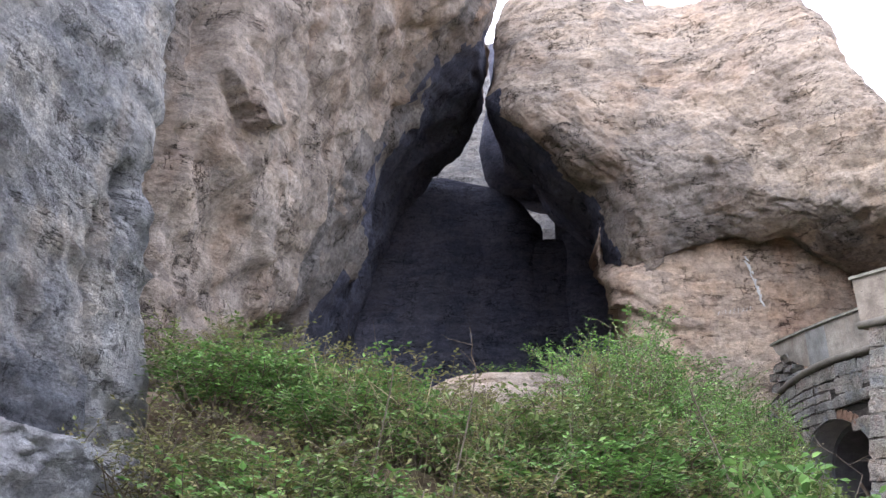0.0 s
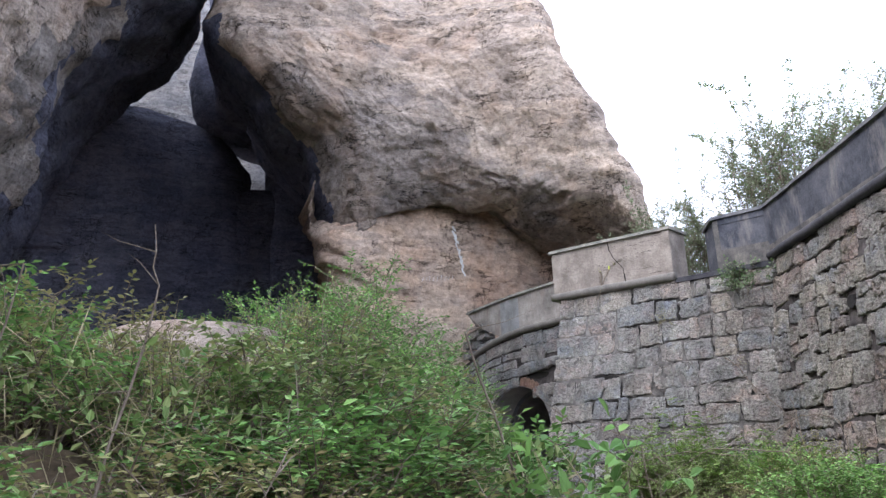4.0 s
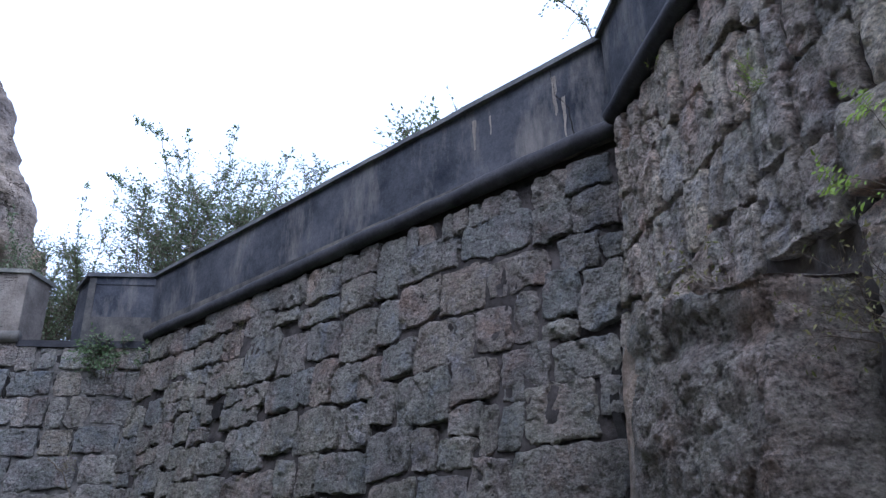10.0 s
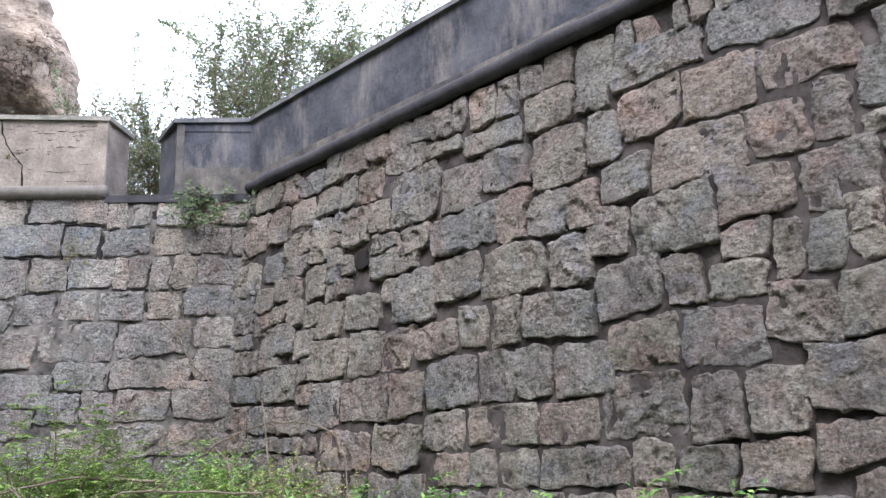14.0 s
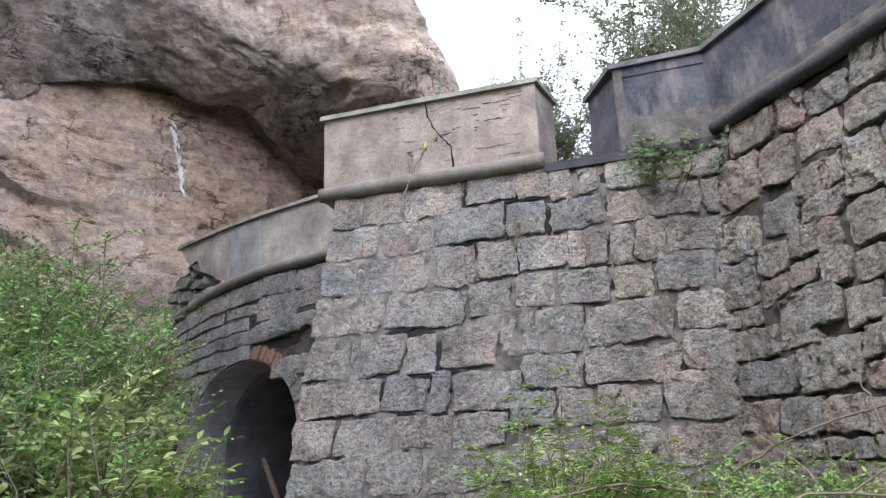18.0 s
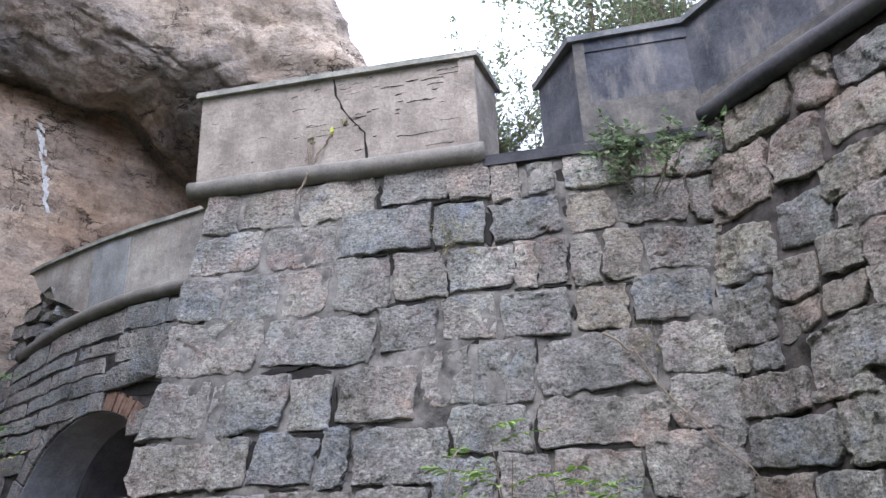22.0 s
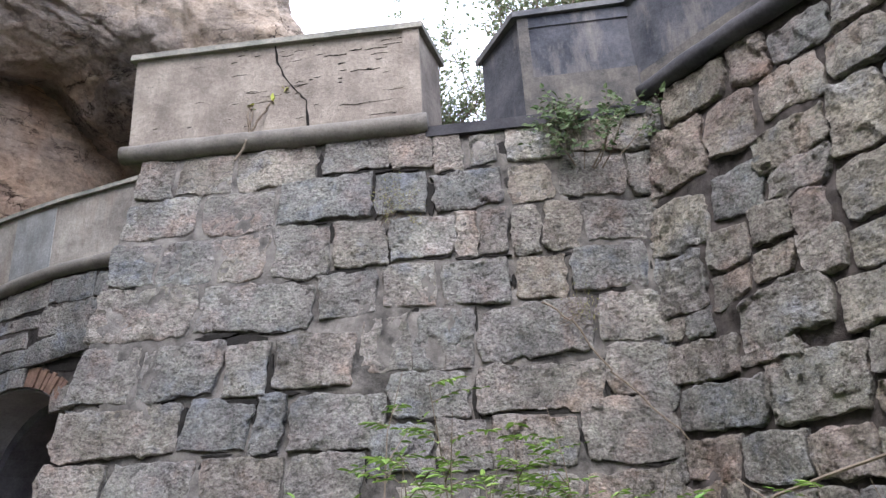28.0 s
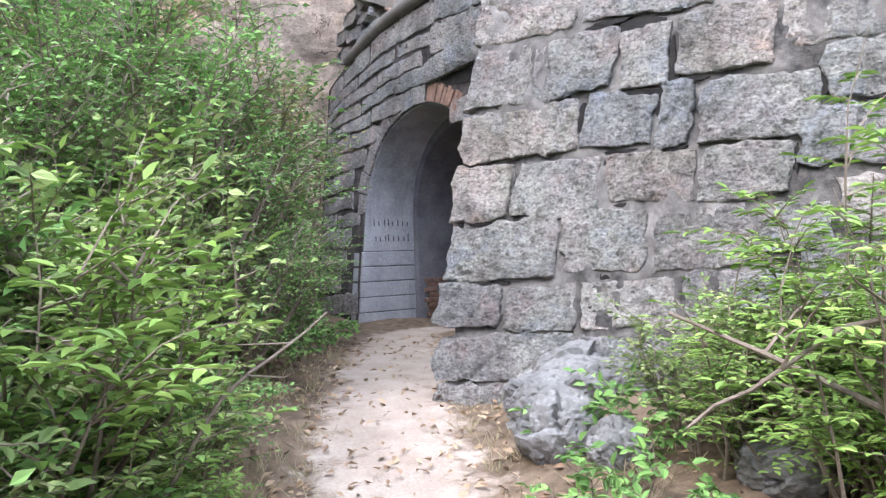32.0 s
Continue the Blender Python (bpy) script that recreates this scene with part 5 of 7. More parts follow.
bend_stone = rock_sheet("boulder", bend_rock, 330, 210, M_BEND, "natural tan rock built into the foot of the wall", amp=0.05, seed=31, sharp=0.02, size=0.8, pits=0.0, extra=bend_marks)
bend_stone.data.materials.append(M_BEND_FRONT)
for p in bend_stone.data.polygons:
    around = (p.index % 330) / 330 + 0.035 * noise.noise(p.center * 2.2) + 0.015 * noise.noise(p.center * 7)
    if around > 0.30 or p.normal.z > 0.75:
        p.material_index = 1


def build_terrace():
    """The raised ground of the fort behind its walls."""
    loop = [(4.1, -0.9), (9.9, 3.8), (11.9, 12.4), (10.4, 17.2), (12.5, 18.3), (60, 18.5), (60, -40), (10, -40)]
    bm = bmesh.new()
    lo, hi = [bm.verts.new((x, y, -1)) for x, y in loop], [bm.verts.new((x, y, 5.2)) for x, y in loop]
    bm.faces.new(hi)
    for a in range(len(loop)):
        b = (a + 1) % len(loop)
        bm.faces.new((lo[a], lo[b], hi[b], hi[a]))
    bmesh.ops.recalc_face_normals(bm, faces=bm.faces)
    tagged(part("terrace", bm, M_GROUND), "raised earth inside the fort walls", "ground", kind="structure")


build_terrace()


def parapet(name, face, s0, s1, z0, z1, thick, material, label, out=0.0, shear=(0, 0), cap_mat=None, foot=None, end=None):
    """A plastered breastwork with a thin projecting cap. z1: its top at both ends; shear: how far the ends splay towards the back;
    foot(s): the height of its bed; end(z): where its far end stands, if broken."""
    root = tagged(new(name), label, "parapet", kind="structure")
    n = max(2, int((s1 - s0) / 0.3))
    low = foot or (lambda s: z0)

    def top(s):
        return z1[0] + (z1[1] - z1[0]) * (s - s0) / (s1 - s0) + 0.008 * noise.noise(Vector((s * 1.7, z0, 2)))

    bm = bmesh.new()
    rows = 5
    grid = []
    for k in range(n + 1):
        q = k / n
        col = []
        for j in range(rows + 1):
            s = s0 + (s1 - s0) * q
            z = low(s) + (top(s) - 0.07 - low(s)) * j / rows
            if end:
                s = s0 + (min(s1, end(z)) - s0) * q
                z = low(s) + (top(s) - 0.07 - low(s)) * j / rows
            o = out + 0.010 * noise.noise(Vector((s * 1.1, z * 1.3, 7)))
            back = s + shear[0] + (shear[1] - shear[0]) * q
            col.append((bm.verts.new(face.flat(s, z, o)), bm.verts.new(face.flat(back, z, out - thick))))
        grid.append(col)
    for a, b in zip(grid, grid[1:]):
        for j in range(rows):
            bm.faces.new((a[j][0], b[j][0], b[j + 1][0], a[j + 1][0]))
            bm.faces.new((b[j][1], a[j][1], a[j + 1][1], b[j + 1][1]))
        bm.faces.new((a[rows][0], b[rows][0], b[rows][1], a[rows][1]))
        bm.faces.new((a[0][1], b[0][1], b[0][0], a[0][0]))
    for col in (grid[0], grid[-1]):
        for j in range(rows):
            bm.faces.new((col[j][0], col[j + 1][0], col[j + 1][1], col[j][1]))
    bmesh.ops.recalc_face_normals(bm, faces=bm.faces)
    part("body", bm, material, root)
    bm = bmesh.new()
    c = 0.05
    ri = random.Random(name)
    for k in range(n):
        a, b = s0 - c + (s1 - s0 + 2 * c) * k / n, s0 - c + (s1 - s0 + 2 * c) * (k + 1) / n
        ba, bb = [q + shear[0] + (shear[1] - shear[0]) * (q - s0) / (s1 - s0) for q in (a, b)]
        za, zb = top(a), top(b)
        c0 = c + 0.008 * ri.uniform(-1, 1)
        hexa(bm, [face.flat(a, za - 0.07, out + c0), face.flat(b, zb - 0.07, out + c), face.flat(bb, zb - 0.07, out - thick - c), face.flat(ba, za - 0.07, out - thick - c),
                  face.flat(a, za, out + c0 * 0.7), face.flat(b, zb, out + c * 0.7), face.flat(bb, zb, out - thick - c), face.flat(ba, za, out - thick - c)])
    bmesh.ops.remove_doubles(bm, verts=bm.verts, dist=0.012)
    part("cap", bm, cap_mat or material, root)
    return root


def moulding(face, s0, s1, z, r, material, parent, rise=0.0, drop=None):
    bm = bmesh.new()
    n = max(4, int((s1 - s0) / 0.12))
    ss = [s0 + (s1 - s0) * k / n for k in range(n + 1)]
    tube_along(bm, [face.flat(s, z + rise * k / n - (float(drop(s, z)) if drop else 0) + 0.012 * noise.noise(Vector((s * 2.2, z, s0))), 0.03 + 0.012 * noise.noise(Vector((s * 3.1, z, 4)))) for k, s in enumerate(ss)],
               lambda q: r * (1 + 0.12 * noise.noise(Vector((q * (s1 - s0) * 2.7, z, 8)))), 12)
    smooth_mesh(part("moulding", bm, material, parent))


def band(face, s0, s1, z0, z1, proud, material, parent, name="frame", thick=0.05):
    """A raised strip of plaster on a parapet's face."""
    bm = bmesh.new()
    n = max(1, int((s1 - s0) / 0.3))
    for k in range(n):
        a, b = s0 + (s1 - s0) * k / n, s0 + (s1 - s0) * (k + 1) / n
        hexa(bm, [face.flat(a, z0, proud), face.flat(b, z0, proud), face.flat(b, z0, -thick), face.flat(a, z0, -thick),
                  face.flat(a, z1, proud), face.flat(b, z1, proud), face.flat(b, z1, -thick), face.flat(a, z1, -thick)])
    bmesh.ops.remove_doubles(bm, verts=bm.verts, dist=0.001)
    part(name, bm, material, parent)


p1 = parapet("merlon", TOWER, 0.17, 2.94, 5.38, (6.57, 6.55), 0.6, M_PLASTER_T, "pale weathered plaster merlon with a cracked face", shear=(0, 0.12), cap_mat=M_CAP)
moulding(TOWER, 0.14, 3.0, 5.45, 0.095, M_ROLL, p1)
band(TOWER, 2.80, 2.955, 5.53, 6.49, 0.02, M_PLASTER_T, p1)
band(TOWER, 2.98, 5.0, 5.30, 5.40, 0.05, M_ROLL_L, p1, "sill", 0.5)
p2 = parapet("merlon", TOWER, 3.88, 4.95, 5.38, (6.52, 6.53), 0.62, M_PLASTER_L, "blackened plaster merlon at the corner of the walls", shear=(-0.38, 0), cap_mat=M_CAP_L)
band(TOWER, 3.87, 3.97, 5.42, 6.44, 0.018, M_PLASTER_W, p2)
band(TOWER, 3.97, 4.9, 6.33, 6.44, 0.014, M_PLASTER_L, p2)
band(TOWER, 3.97, 4.9, 5.42, 5.80, 0.010, M_PLASTER_W, p2, "worn_plaster")
p3 = parapet("parapet_long", LONG, 0.1, 8.75, 5.56, (6.53, 6.60), 0.55, M_PLASTER_L, "long blackened plaster parapet with pale streaks", cap_mat=M_CAP_L)
moulding(LONG, 0.3, 8.72, 5.48, 0.085, M_ROLL_L, p3, 0.12)
band(LONG, 0.3, 8.7, 5.52, 5.70, 0.014, M_PLASTER_W, p3, "worn_plaster")
p4 = parapet("parapet_bastion", BAST, -0.1, 7.4, 5.58, (6.60, 6.60), 0.55, M_PLASTER_L, "blackened plaster parapet on the projecting wall", cap_mat=M_CAP_L)
moulding(BAST, 0.0, 7.4, 5.60, 0.085, M_ROLL_L, p4)
p5 = parapet("parapet_gate", GATE, -3.0, 3.9, 5.5, (6.62, 6.60), 0.5, M_PLASTER_G, "stained plaster parapet over the gate, broken at its end", cap_mat=M_CAP,
             foot=lambda s: 5.5 - float(gate_sag(s, 5.5)), end=lambda z: 2.45 + 1.5 * (z - 5.4) + 0.12 * noise.noise(Vector((z * 6, 3, 1))))
moulding(GATE, -3.0, 3.75, 5.52, 0.095, M_ROLL, p5, drop=gate_sag)
band(GATE, 1.35, 2.15, 5.56, 6.50, 0.006, M_PATCH, p5, "patched_plaster")
_r = random.Random(77)
for s, z, w, h, o in ((3.0, 5.42, 0.75, 0.2, 0.0), (3.55, 5.55, 0.6, 0.24, -0.12), (3.2, 5.72, 0.5, 0.2, -0.2), (3.75, 5.86, 0.62, 0.26, -0.16), (3.35, 6.02, 0.5, 0.22, -0.3), (3.95, 5.3, 0.5, 0.26, -0.1), (4.1, 5.62, 0.4, 0.22, -0.1)):
    v, f = stone_mesh(_r, GATE, (s - w / 2, s + w / 2, z - h / 2, z + h / 2), 0.35, 0.05 + o, 0.03, fine=0.9, wander=0.03, cut=(0.0, 0.4))
    mesh_part("broken_stone", v, f, M_STONE_G, p5, smooth=True).data.set_sharp_from_angle(angle=radians(38))


# ---- plants ----
def leaf_faces(verts, faces, base, way, up, size, wide, big, fold=0.25):
    """One leaf: a pointed oval folded along its rib."""
    side = way.cross(up)
    if side.length < 1e-4:
        side = Vector((1, 0, 0))
    side.normalize()
    nrm = side.cross(way).normalized()
    k = len(verts)
    tip = base + way * size - nrm * size * min(0.12, wide)
    w = size * wide
    if big:
        l1, l2 = base + way * size * 0.3, base + way * size * 0.68
        verts += [base, l1 + side * w + nrm * w * fold, l2 + side * w * 0.72 + nrm * w * fold * 0.6, tip, l2 - side * w * 0.72 + nrm * w * fold * 0.6, l1 - side * w + nrm * w * fold]
        faces += [(k, k + 1, k + 2, k + 3), (k, k + 3, k + 4, k + 5)]
    else:
        mid = base + way * size * 0.45
        verts += [base, mid + side * w + nrm * w * fold, tip, mid - side * w + nrm * w * fold]
        faces += [(k, k + 1, k + 2), (k, k + 2, k + 3)]


def unit(rng):
    v = Vector((rng.gauss(0, 1), rng.gauss(0, 1), rng.gauss(0, 1)))
    return v.normalized()


def plant(name, seed, stems, height, spread, twigs, leaves, leaf, wide, leafmat, label, big=False, up=0.5, bare=0.15, twig_len=(0.18, 0.42), thick=0.009, upright=1.0, pinnate=False, category="shrub"):
    """A shrub with stems and leafy twigs, one unit at its own base."""
    rng = random.Random(seed)
    root = tagged(new(name), label, category)
    bm = bmesh.new()
    lv, lf = [], []
    for k in range(stems):
        a, r = rng.uniform(0, 6.283), spread * math.sqrt(rng.random())
        h = height * rng.uniform(0.6, 1.0) * (1 - 0.35 * (r / spread) ** 2)
        top = Vector((math.cos(a) * r, math.sin(a) * r, h))
        foot = Vector((math.cos(a) * r * 0.35, math.sin(a) * r * 0.35, -0.05))
        bow = Vector((rng.uniform(-1, 1), rng.uniform(-1, 1), 0.4)) * height * 0.12
        pts = [foot.lerp(top, q) + bow * math.sin(q * 3.14) + unit(rng) * 0.02 for q in (0, 0.2, 0.4, 0.6, 0.8, 1.0)]
        tube_along(bm, pts, lambda q: thick * (1.15 - q), 4)
        for t in range(twigs):
            q = bare + (1 - bare) * rng.random() ** 0.8
            i = min(4, int(q * 5))
            p = pts[i].lerp(pts[i + 1], q * 5 - i)
            d = unit(rng)
            d.z = abs(d.z) * up + 0.1
            d += Vector((math.cos(a), math.sin(a), 0)) * 0.35
            d.normalize()
            L = rng.uniform(*twig_len) * (1.1 - 0.4 * q)
            e = p + d * L
            m = p.lerp(e, 0.5) + Vector((0, 0, L * 0.08))
            tube_along(bm, [p, m, e], lambda x: thick * 0.4 * (1.1 - x), 3)
            for j in range(leaves):
                f = (j + 0.6) / leaves
                b = p.lerp(m, f * 2) if f < 0.5 else m.lerp(e, f * 2 - 1)
                out = d.cross(Vector((0, 0, 1)))
                out = (out.normalized() if out.length > 1e-3 else Vector((1, 0, 0))) * (1 if j % 2 else -1)
                way = (d * (0.45 if pinnate else 0.6) + out * 0.9 + unit(rng) * (0.15 if pinnate else 0.55) - Vector((0, 0, 0.25 * rng.random()))).normalized()
                if f > 0.93:
                    way = d
                nrm = (Vector((0, 0, 1)) + unit(rng) * (0.25 if pinnate else 0.7)).normalized()
                leaf_faces(lv, lf, b, way, nrm, leaf * rng.uniform(0.6, 1.15), wide, big)
    part("stem", bm, M_TWIG, root)
    mesh_part("foliage", lv, lf, leafmat, root)
    return root


def hide_master(ob, places, rng, group):
    """Puts the first plant at the first place and copies at the others: (x, y, z, height scale, width scale)."""
    ob["group"] = group
    for k, (x, y, z, h, w) in enumerate(places):
        m = Matrix.LocRotScale((x, y, z), Euler((rng.uniform(-0.08, 0.08), rng.uniform(-0.08, 0.08), rng.uniform(0, 6.28))), (w, w, h))
        if k == 0:
            ob.matrix_basis = m
        else:
            c = copy_thing(ob, m)
            c.matrix_basis = m


rng = random.Random(12)
kinds = [
    [plant("shrub", 1, 20, 1.0, 0.7, 13, 12, 0.055, 0.27, M_LEAF, "low dense small leaved green shrub on the slope"), []],
    [plant("shrub", 2, 22, 1.1, 0.7, 12, 9, 0.042, 0.25, M_LEAF_DRY, "low half dry olive shrub full of bare twigs", up=0.8), []],
    [plant("shrub", 3, 40, 2.2, 1.0, 20, 12, 0.046, 0.27, M_LEAF, "tall dense small leaved green shrub on the slope", twig_len=(0.2, 0.5), thick=0.012, bare=0.12), []],
    [plant("shrub", 6, 34, 2.2, 1.0, 16, 8, 0.045, 0.25, M_LEAF_DRY, "tall half dry shrub full of bare twigs", up=0.8, twig_len=(0.2, 0.55), thick=0.012), []],
    [plant("shrub", 4, 18, 1.3, 0.6, 13, 11, 0.062, 0.22, M_LEAF_FRESH, "fresh green shrub with feathered leaves beside the path", big=True, bare=0.2, pinnate=True), []],
    [plant("shrub", 5, 22, 1.2, 0.6, 13, 10, 0.05, 0.25, M_LEAF_PATH, "green shrub with pointed leaves beside the path", big=True, bare=0.22), []],
    [plant("shrub", 7, 10, 1.7, 0.6, 9, 10, 0.072, 0.22, M_LEAF_FRESH, "thin open shrub with drooping leaves before the wall", big=True, bare=0.3, thick=0.01, pinnate=True, up=0.2), []],
    [plant("seedling", 8, 9, 0.42, 0.4, 6, 7, 0.06, 0.27, M_LEAF, "small seedling plant on the ground", big=True, twig_len=(0.1, 0.2), thick=0.005, category="plant"), []],
]
H0 = (1.0, 1.1, 2.2, 2.2, 1.3, 1.2, 1.7, 0.42)
BUSHES = []
y = 1.4
while y < 21:
    x = -3.6
    while x < 9:
        px, py = x + rng.uniform(-0.35, 0.35), y + rng.uniform(-0.35, 0.35)
        d, _ = way_near(px, py)
        inside = (px < -1.15 and py < 4.6) or (px < -1.9 and py < 6.9) or math.hypot((px - 0.5) / 1.7, (py - 11.2) / 1.3) < 1
        pick = rng.random()
        if d > (0.6 if py > 10.5 else 0.85) and not inside and not (py > 19 and px < -0.5) and px < (7.7 if py < 12.3 else 5.75 + 0.205 * (py - 13.2)):
            tall = py > 11.6
            if tall:
                h = (rng.uniform(1.8, 2.7) if py < 13.5 or d > 3.6 else rng.uniform(2.7, 3.4)) if d > 1.5 else rng.uniform(1.4, 2.0)
            if tall and px < 0.6:
                h = rng.uniform(1.5, 2.0) if px > -0.2 else rng.uniform(0.5, 0.85)
            elif 1.4 < px < 5.2 and 9.0 < py < 16 and d > 1.7:
                if px < 2.9 and py < 11.6:
                    h = rng.uniform(2.75, 3.3)
                elif px < 3.3:
                    h = rng.uniform(2.4, 2.9)
                else:
                    h = rng.uniform(1.75, 2.1) if py < 13.5 else rng.uniform(2.1, 2.5)
            elif tall:
                pass
            elif px < -0.4 and py > 7:
                h = rng.uniform(0.55, 0.95)
            elif py < 4:
                h = rng.uniform(0.6, 0.95)
            elif py < 8.5:
                h = rng.uniform(0.8, 1.25)
            else:
                h = rng.uniform(0.9, 1.4) if px < 2.2 else rng.uniform(1.6, 2.4)
            if d < (1.0 if py > 10.5 else 1.35):
                h = 0.45 + 0.4 * rng.random()
                k = 7 if pick < 0.4 else 5 if pick < 0.7 else 4
            elif d < 2.1 and 10.3 < py < 15.5:
                k = 4 if pick < 0.35 else 5 if pick < 0.75 else 0
                h = min(h, 1.7)
            elif h > 1.45:
                k = 2 if pick < 0.78 else 3
            else:
                k = 0 if pick < (0.3 if py < 9 else 0.55 if px > 0.5 else 0.35) else 1 if pick < 0.86 else 5 if pick < 0.94 else 4
            BUSHES.append((k, px, py, h))
        x += 0.8
    y += 0.8
for x, y, h, k in ((7.7, 12.2, 1.45, 6), (8.25, 12.75, 1.9, 6), (8.7, 12.1, 1.7, 6), (7.8, 11.4, 0.9, 5), (8.9, 11.4, 1.0, 5), (8.4, 11.7, 1.2, 6), (9.3, 11.0, 1.1, 0), (9.1, 10.0, 1.1, 1), (8.9, 9.0, 1.15, 0), (8.5, 7.9, 1.1, 1),
                   (8.2, 6.8, 1.1, 0), (7.9, 5.9, 1.0, 1), (8.0, 9.8, 0.9, 1), (7.6, 8.4, 0.9, 0), (7.3, 7.0, 0.85, 1), (6.9, 5.6, 0.8, 0), (6.5, 4.3, 0.8, 1), (9.6, 12.0, 1.2, 0), (8.3, 11.3, 1.1, 6), (8.9, 12.6, 1.5, 6),
                   (7.2, 12.9, 0.4, 7), (7.5, 13.6, 0.45, 7), (6.6, 11.7, 0.4, 7), (6.9, 11.0, 0.5, 7), (6.3, 9.6, 0.5, 7), (5.6, 7.4, 0.5, 7), (5.2, 5.6, 0.45, 7), (4.8, 3.6, 0.4, 7), (7.4, 10.2, 0.7, 5), (6.9, 8.9, 0.6, 0), (8.5, 9.9, 1.3, 4), (9.0, 10.9, 1.25, 6), (7.85, 13.2, 0.8, 5), (8.0, 12.95, 0.8, 5), (8.2, 13.5, 0.7, 6)):
    BUSHES.append((k, x, y, h))
for x, y, h, k in ((-1.5, 5.2, 0.8, 1), (-1.3, 4.4, 0.6, 0), (-1.6, 6.1, 0.9, 1), (-1.0, 3.5, 0.5, 1), (-1.45, 4.9, 0.6, 0), (-1.75, 5.8, 0.8, 0), (-1.2, 5.6, 0.9, 1), (-0.95, 2.8, 0.45, 0), (-1.6, 6.8, 1.1, 1), (-2.2, 7.2, 1.0, 1), (-2.6, 8.2, 1.1, 1), (-3.2, 8.4, 1.5, 3)):
    BUSHES.append((k, x, y, h))
for k in range(16):
    x, y = rng.uniform(7.5, 9.0), rng.uniform(11.2, 13.4)
    if way_near(x, y)[0] > 0.7:
        BUSHES.append(((5, 1, 0, 7)[k % 4], x, y, rng.uniform(0.35, 0.7)))
for k in range(46):
    i = rng.randrange(1, len(WAY) - 3)
    (ax, ay, _), (bx, by, _) = WAY[i], WAY[i + 1]
    L, t, off = math.hypot(bx - ax, by - ay), rng.random(), rng.choice((-1, 1)) * rng.uniform(0.5, 0.9)
    x, y = ax + (bx - ax) * t - (by - ay) / L * off, ay + (by - ay) * t + (bx - ax) / L * off
    if y > 9 and way_near(x, y)[0] > 0.45:
        BUSHES.append(((7, 7, 5)[k % 3], x, y, rng.uniform(0.25, 0.45)))
for k in range(26):
    t = k / 25
    x, y = 4.6 + 1.0 * t + rng.uniform(-0.35, 0.1), 11.0 + 3.4 * t + rng.uniform(-0.25, 0.25)
    if way_near(x, y)[0] > 0.75:
        BUSHES.append(((4, 5, 0, 5)[k % 4], x, y, rng.uniform(0.6, 0.95)))
for k in range(150):
    px, py = rng.uniform(-2.3, 3.2), rng.uniform(1.6, 9.5)
    d, _ = way_near(px, py)
    if d > 1.15 and not (px < -1.0 and py < 4.6):
        BUSHES.append(((0, 1, 5, 1, 1, 1)[k % 6], px, py, rng.uniform(0.55, 0.8) if py < 4 else rng.uniform(0.7, 1.1)))
for k in range(44):
    px, py = rng.uniform(-2.3, 1.4), rng.uniform(4.2, 9.6)
    if way_near(px, py)[0] > 1.2 and math.hypot((px - 0.5) / 1.9, (py - 11.2) / 1.9) > 1:
        BUSHES.append(((0, 5, 0)[k % 3], px, py, rng.uniform(0.6, 0.95)))
for k in range(14):
    px, py = rng.uniform(7.5, 9.0), rng.uniform(11.3, 13.2)
    BUSHES.append(((6, 4, 6, 6)[k % 4], px, py, rng.uniform(0.7, 1.25)))
for k in range(30):
    p = LONG.at(rng.uniform(0.8, 8.6), 1.0, rng.uniform(0.25, 1.3))
    BUSHES.append(((7, 5, 1, 7, 0)[k % 5], p.x, p.y, rng.uniform(0.35, 0.75)))
BUSHES = [(k, x, y, h) for k, x, y, h in BUSHES if not (8.3 < y < 11.5 and 0 < way_near(x, y)[0] < 2.0 and h > 0.5)]
spare = 0
for n, (k, x, y, h) in enumerate(BUSHES):
    wide = 1.0
    if k != 7 and not (1.4 < x < 5.2 and 9.0 < y < 14.5) and (y < 9.8 or (y > 12.5 and way_near(x, y)[0] > 1.8)):
        spare += 1
        if spare % 2 == 0:
            continue
        wide = 1.3
    kinds[k][1].append((x, y, ground_z(x, y) - 0.03, h / H0[k], wide * min(1.25, 0.35 + 0.65 * h / H0[k])))
for ob, places in kinds:
    hide_master(ob, places, rng, "shrubs on the slope below the fort")

# trees behind the parapets
def bough(root, seed, pts, leaf, r):
    """A long arching bough with short leafy twigs."""
    ri = random.Random(seed)
    bm, lv, lf = bmesh.new(), [], []
    way = [Vector(a).lerp(Vector(b), k / 6) + unit(ri) * 0.02 for a, b in zip(pts, pts[1:]) for k in range(6)] + [Vector(pts[-1])]
    tube_along(bm, way, lambda q: r * (1.1 - q), 5)
    for k in range(3, len(way) - 1):
        for _ in range(4):
            d = (unit(ri) + Vector((0, 0, 0.4))).normalized()
            p = way[k].lerp(way[k + 1], ri.random())
            e = p + d * ri.uniform(0.1, 0.42) * (1.25 - k / len(way))
            tube_along(bm, [p, p.lerp(e, 0.5) + unit(ri) * 0.02, e], lambda q: r * 0.25 * (1.1 - q), 3)
            for j in range(7):
                leaf_faces(lv, lf, p.lerp(e, (j + 1) / 7), (unit(ri) + d * 0.5).normalized(), unit(ri), leaf * ri.uniform(0.6, 1.2), 0.3, False)
    part("bough", bm, M_TWIG, root)
    mesh_part("foliage", lv, lf, M_LEAF_SKY, root)


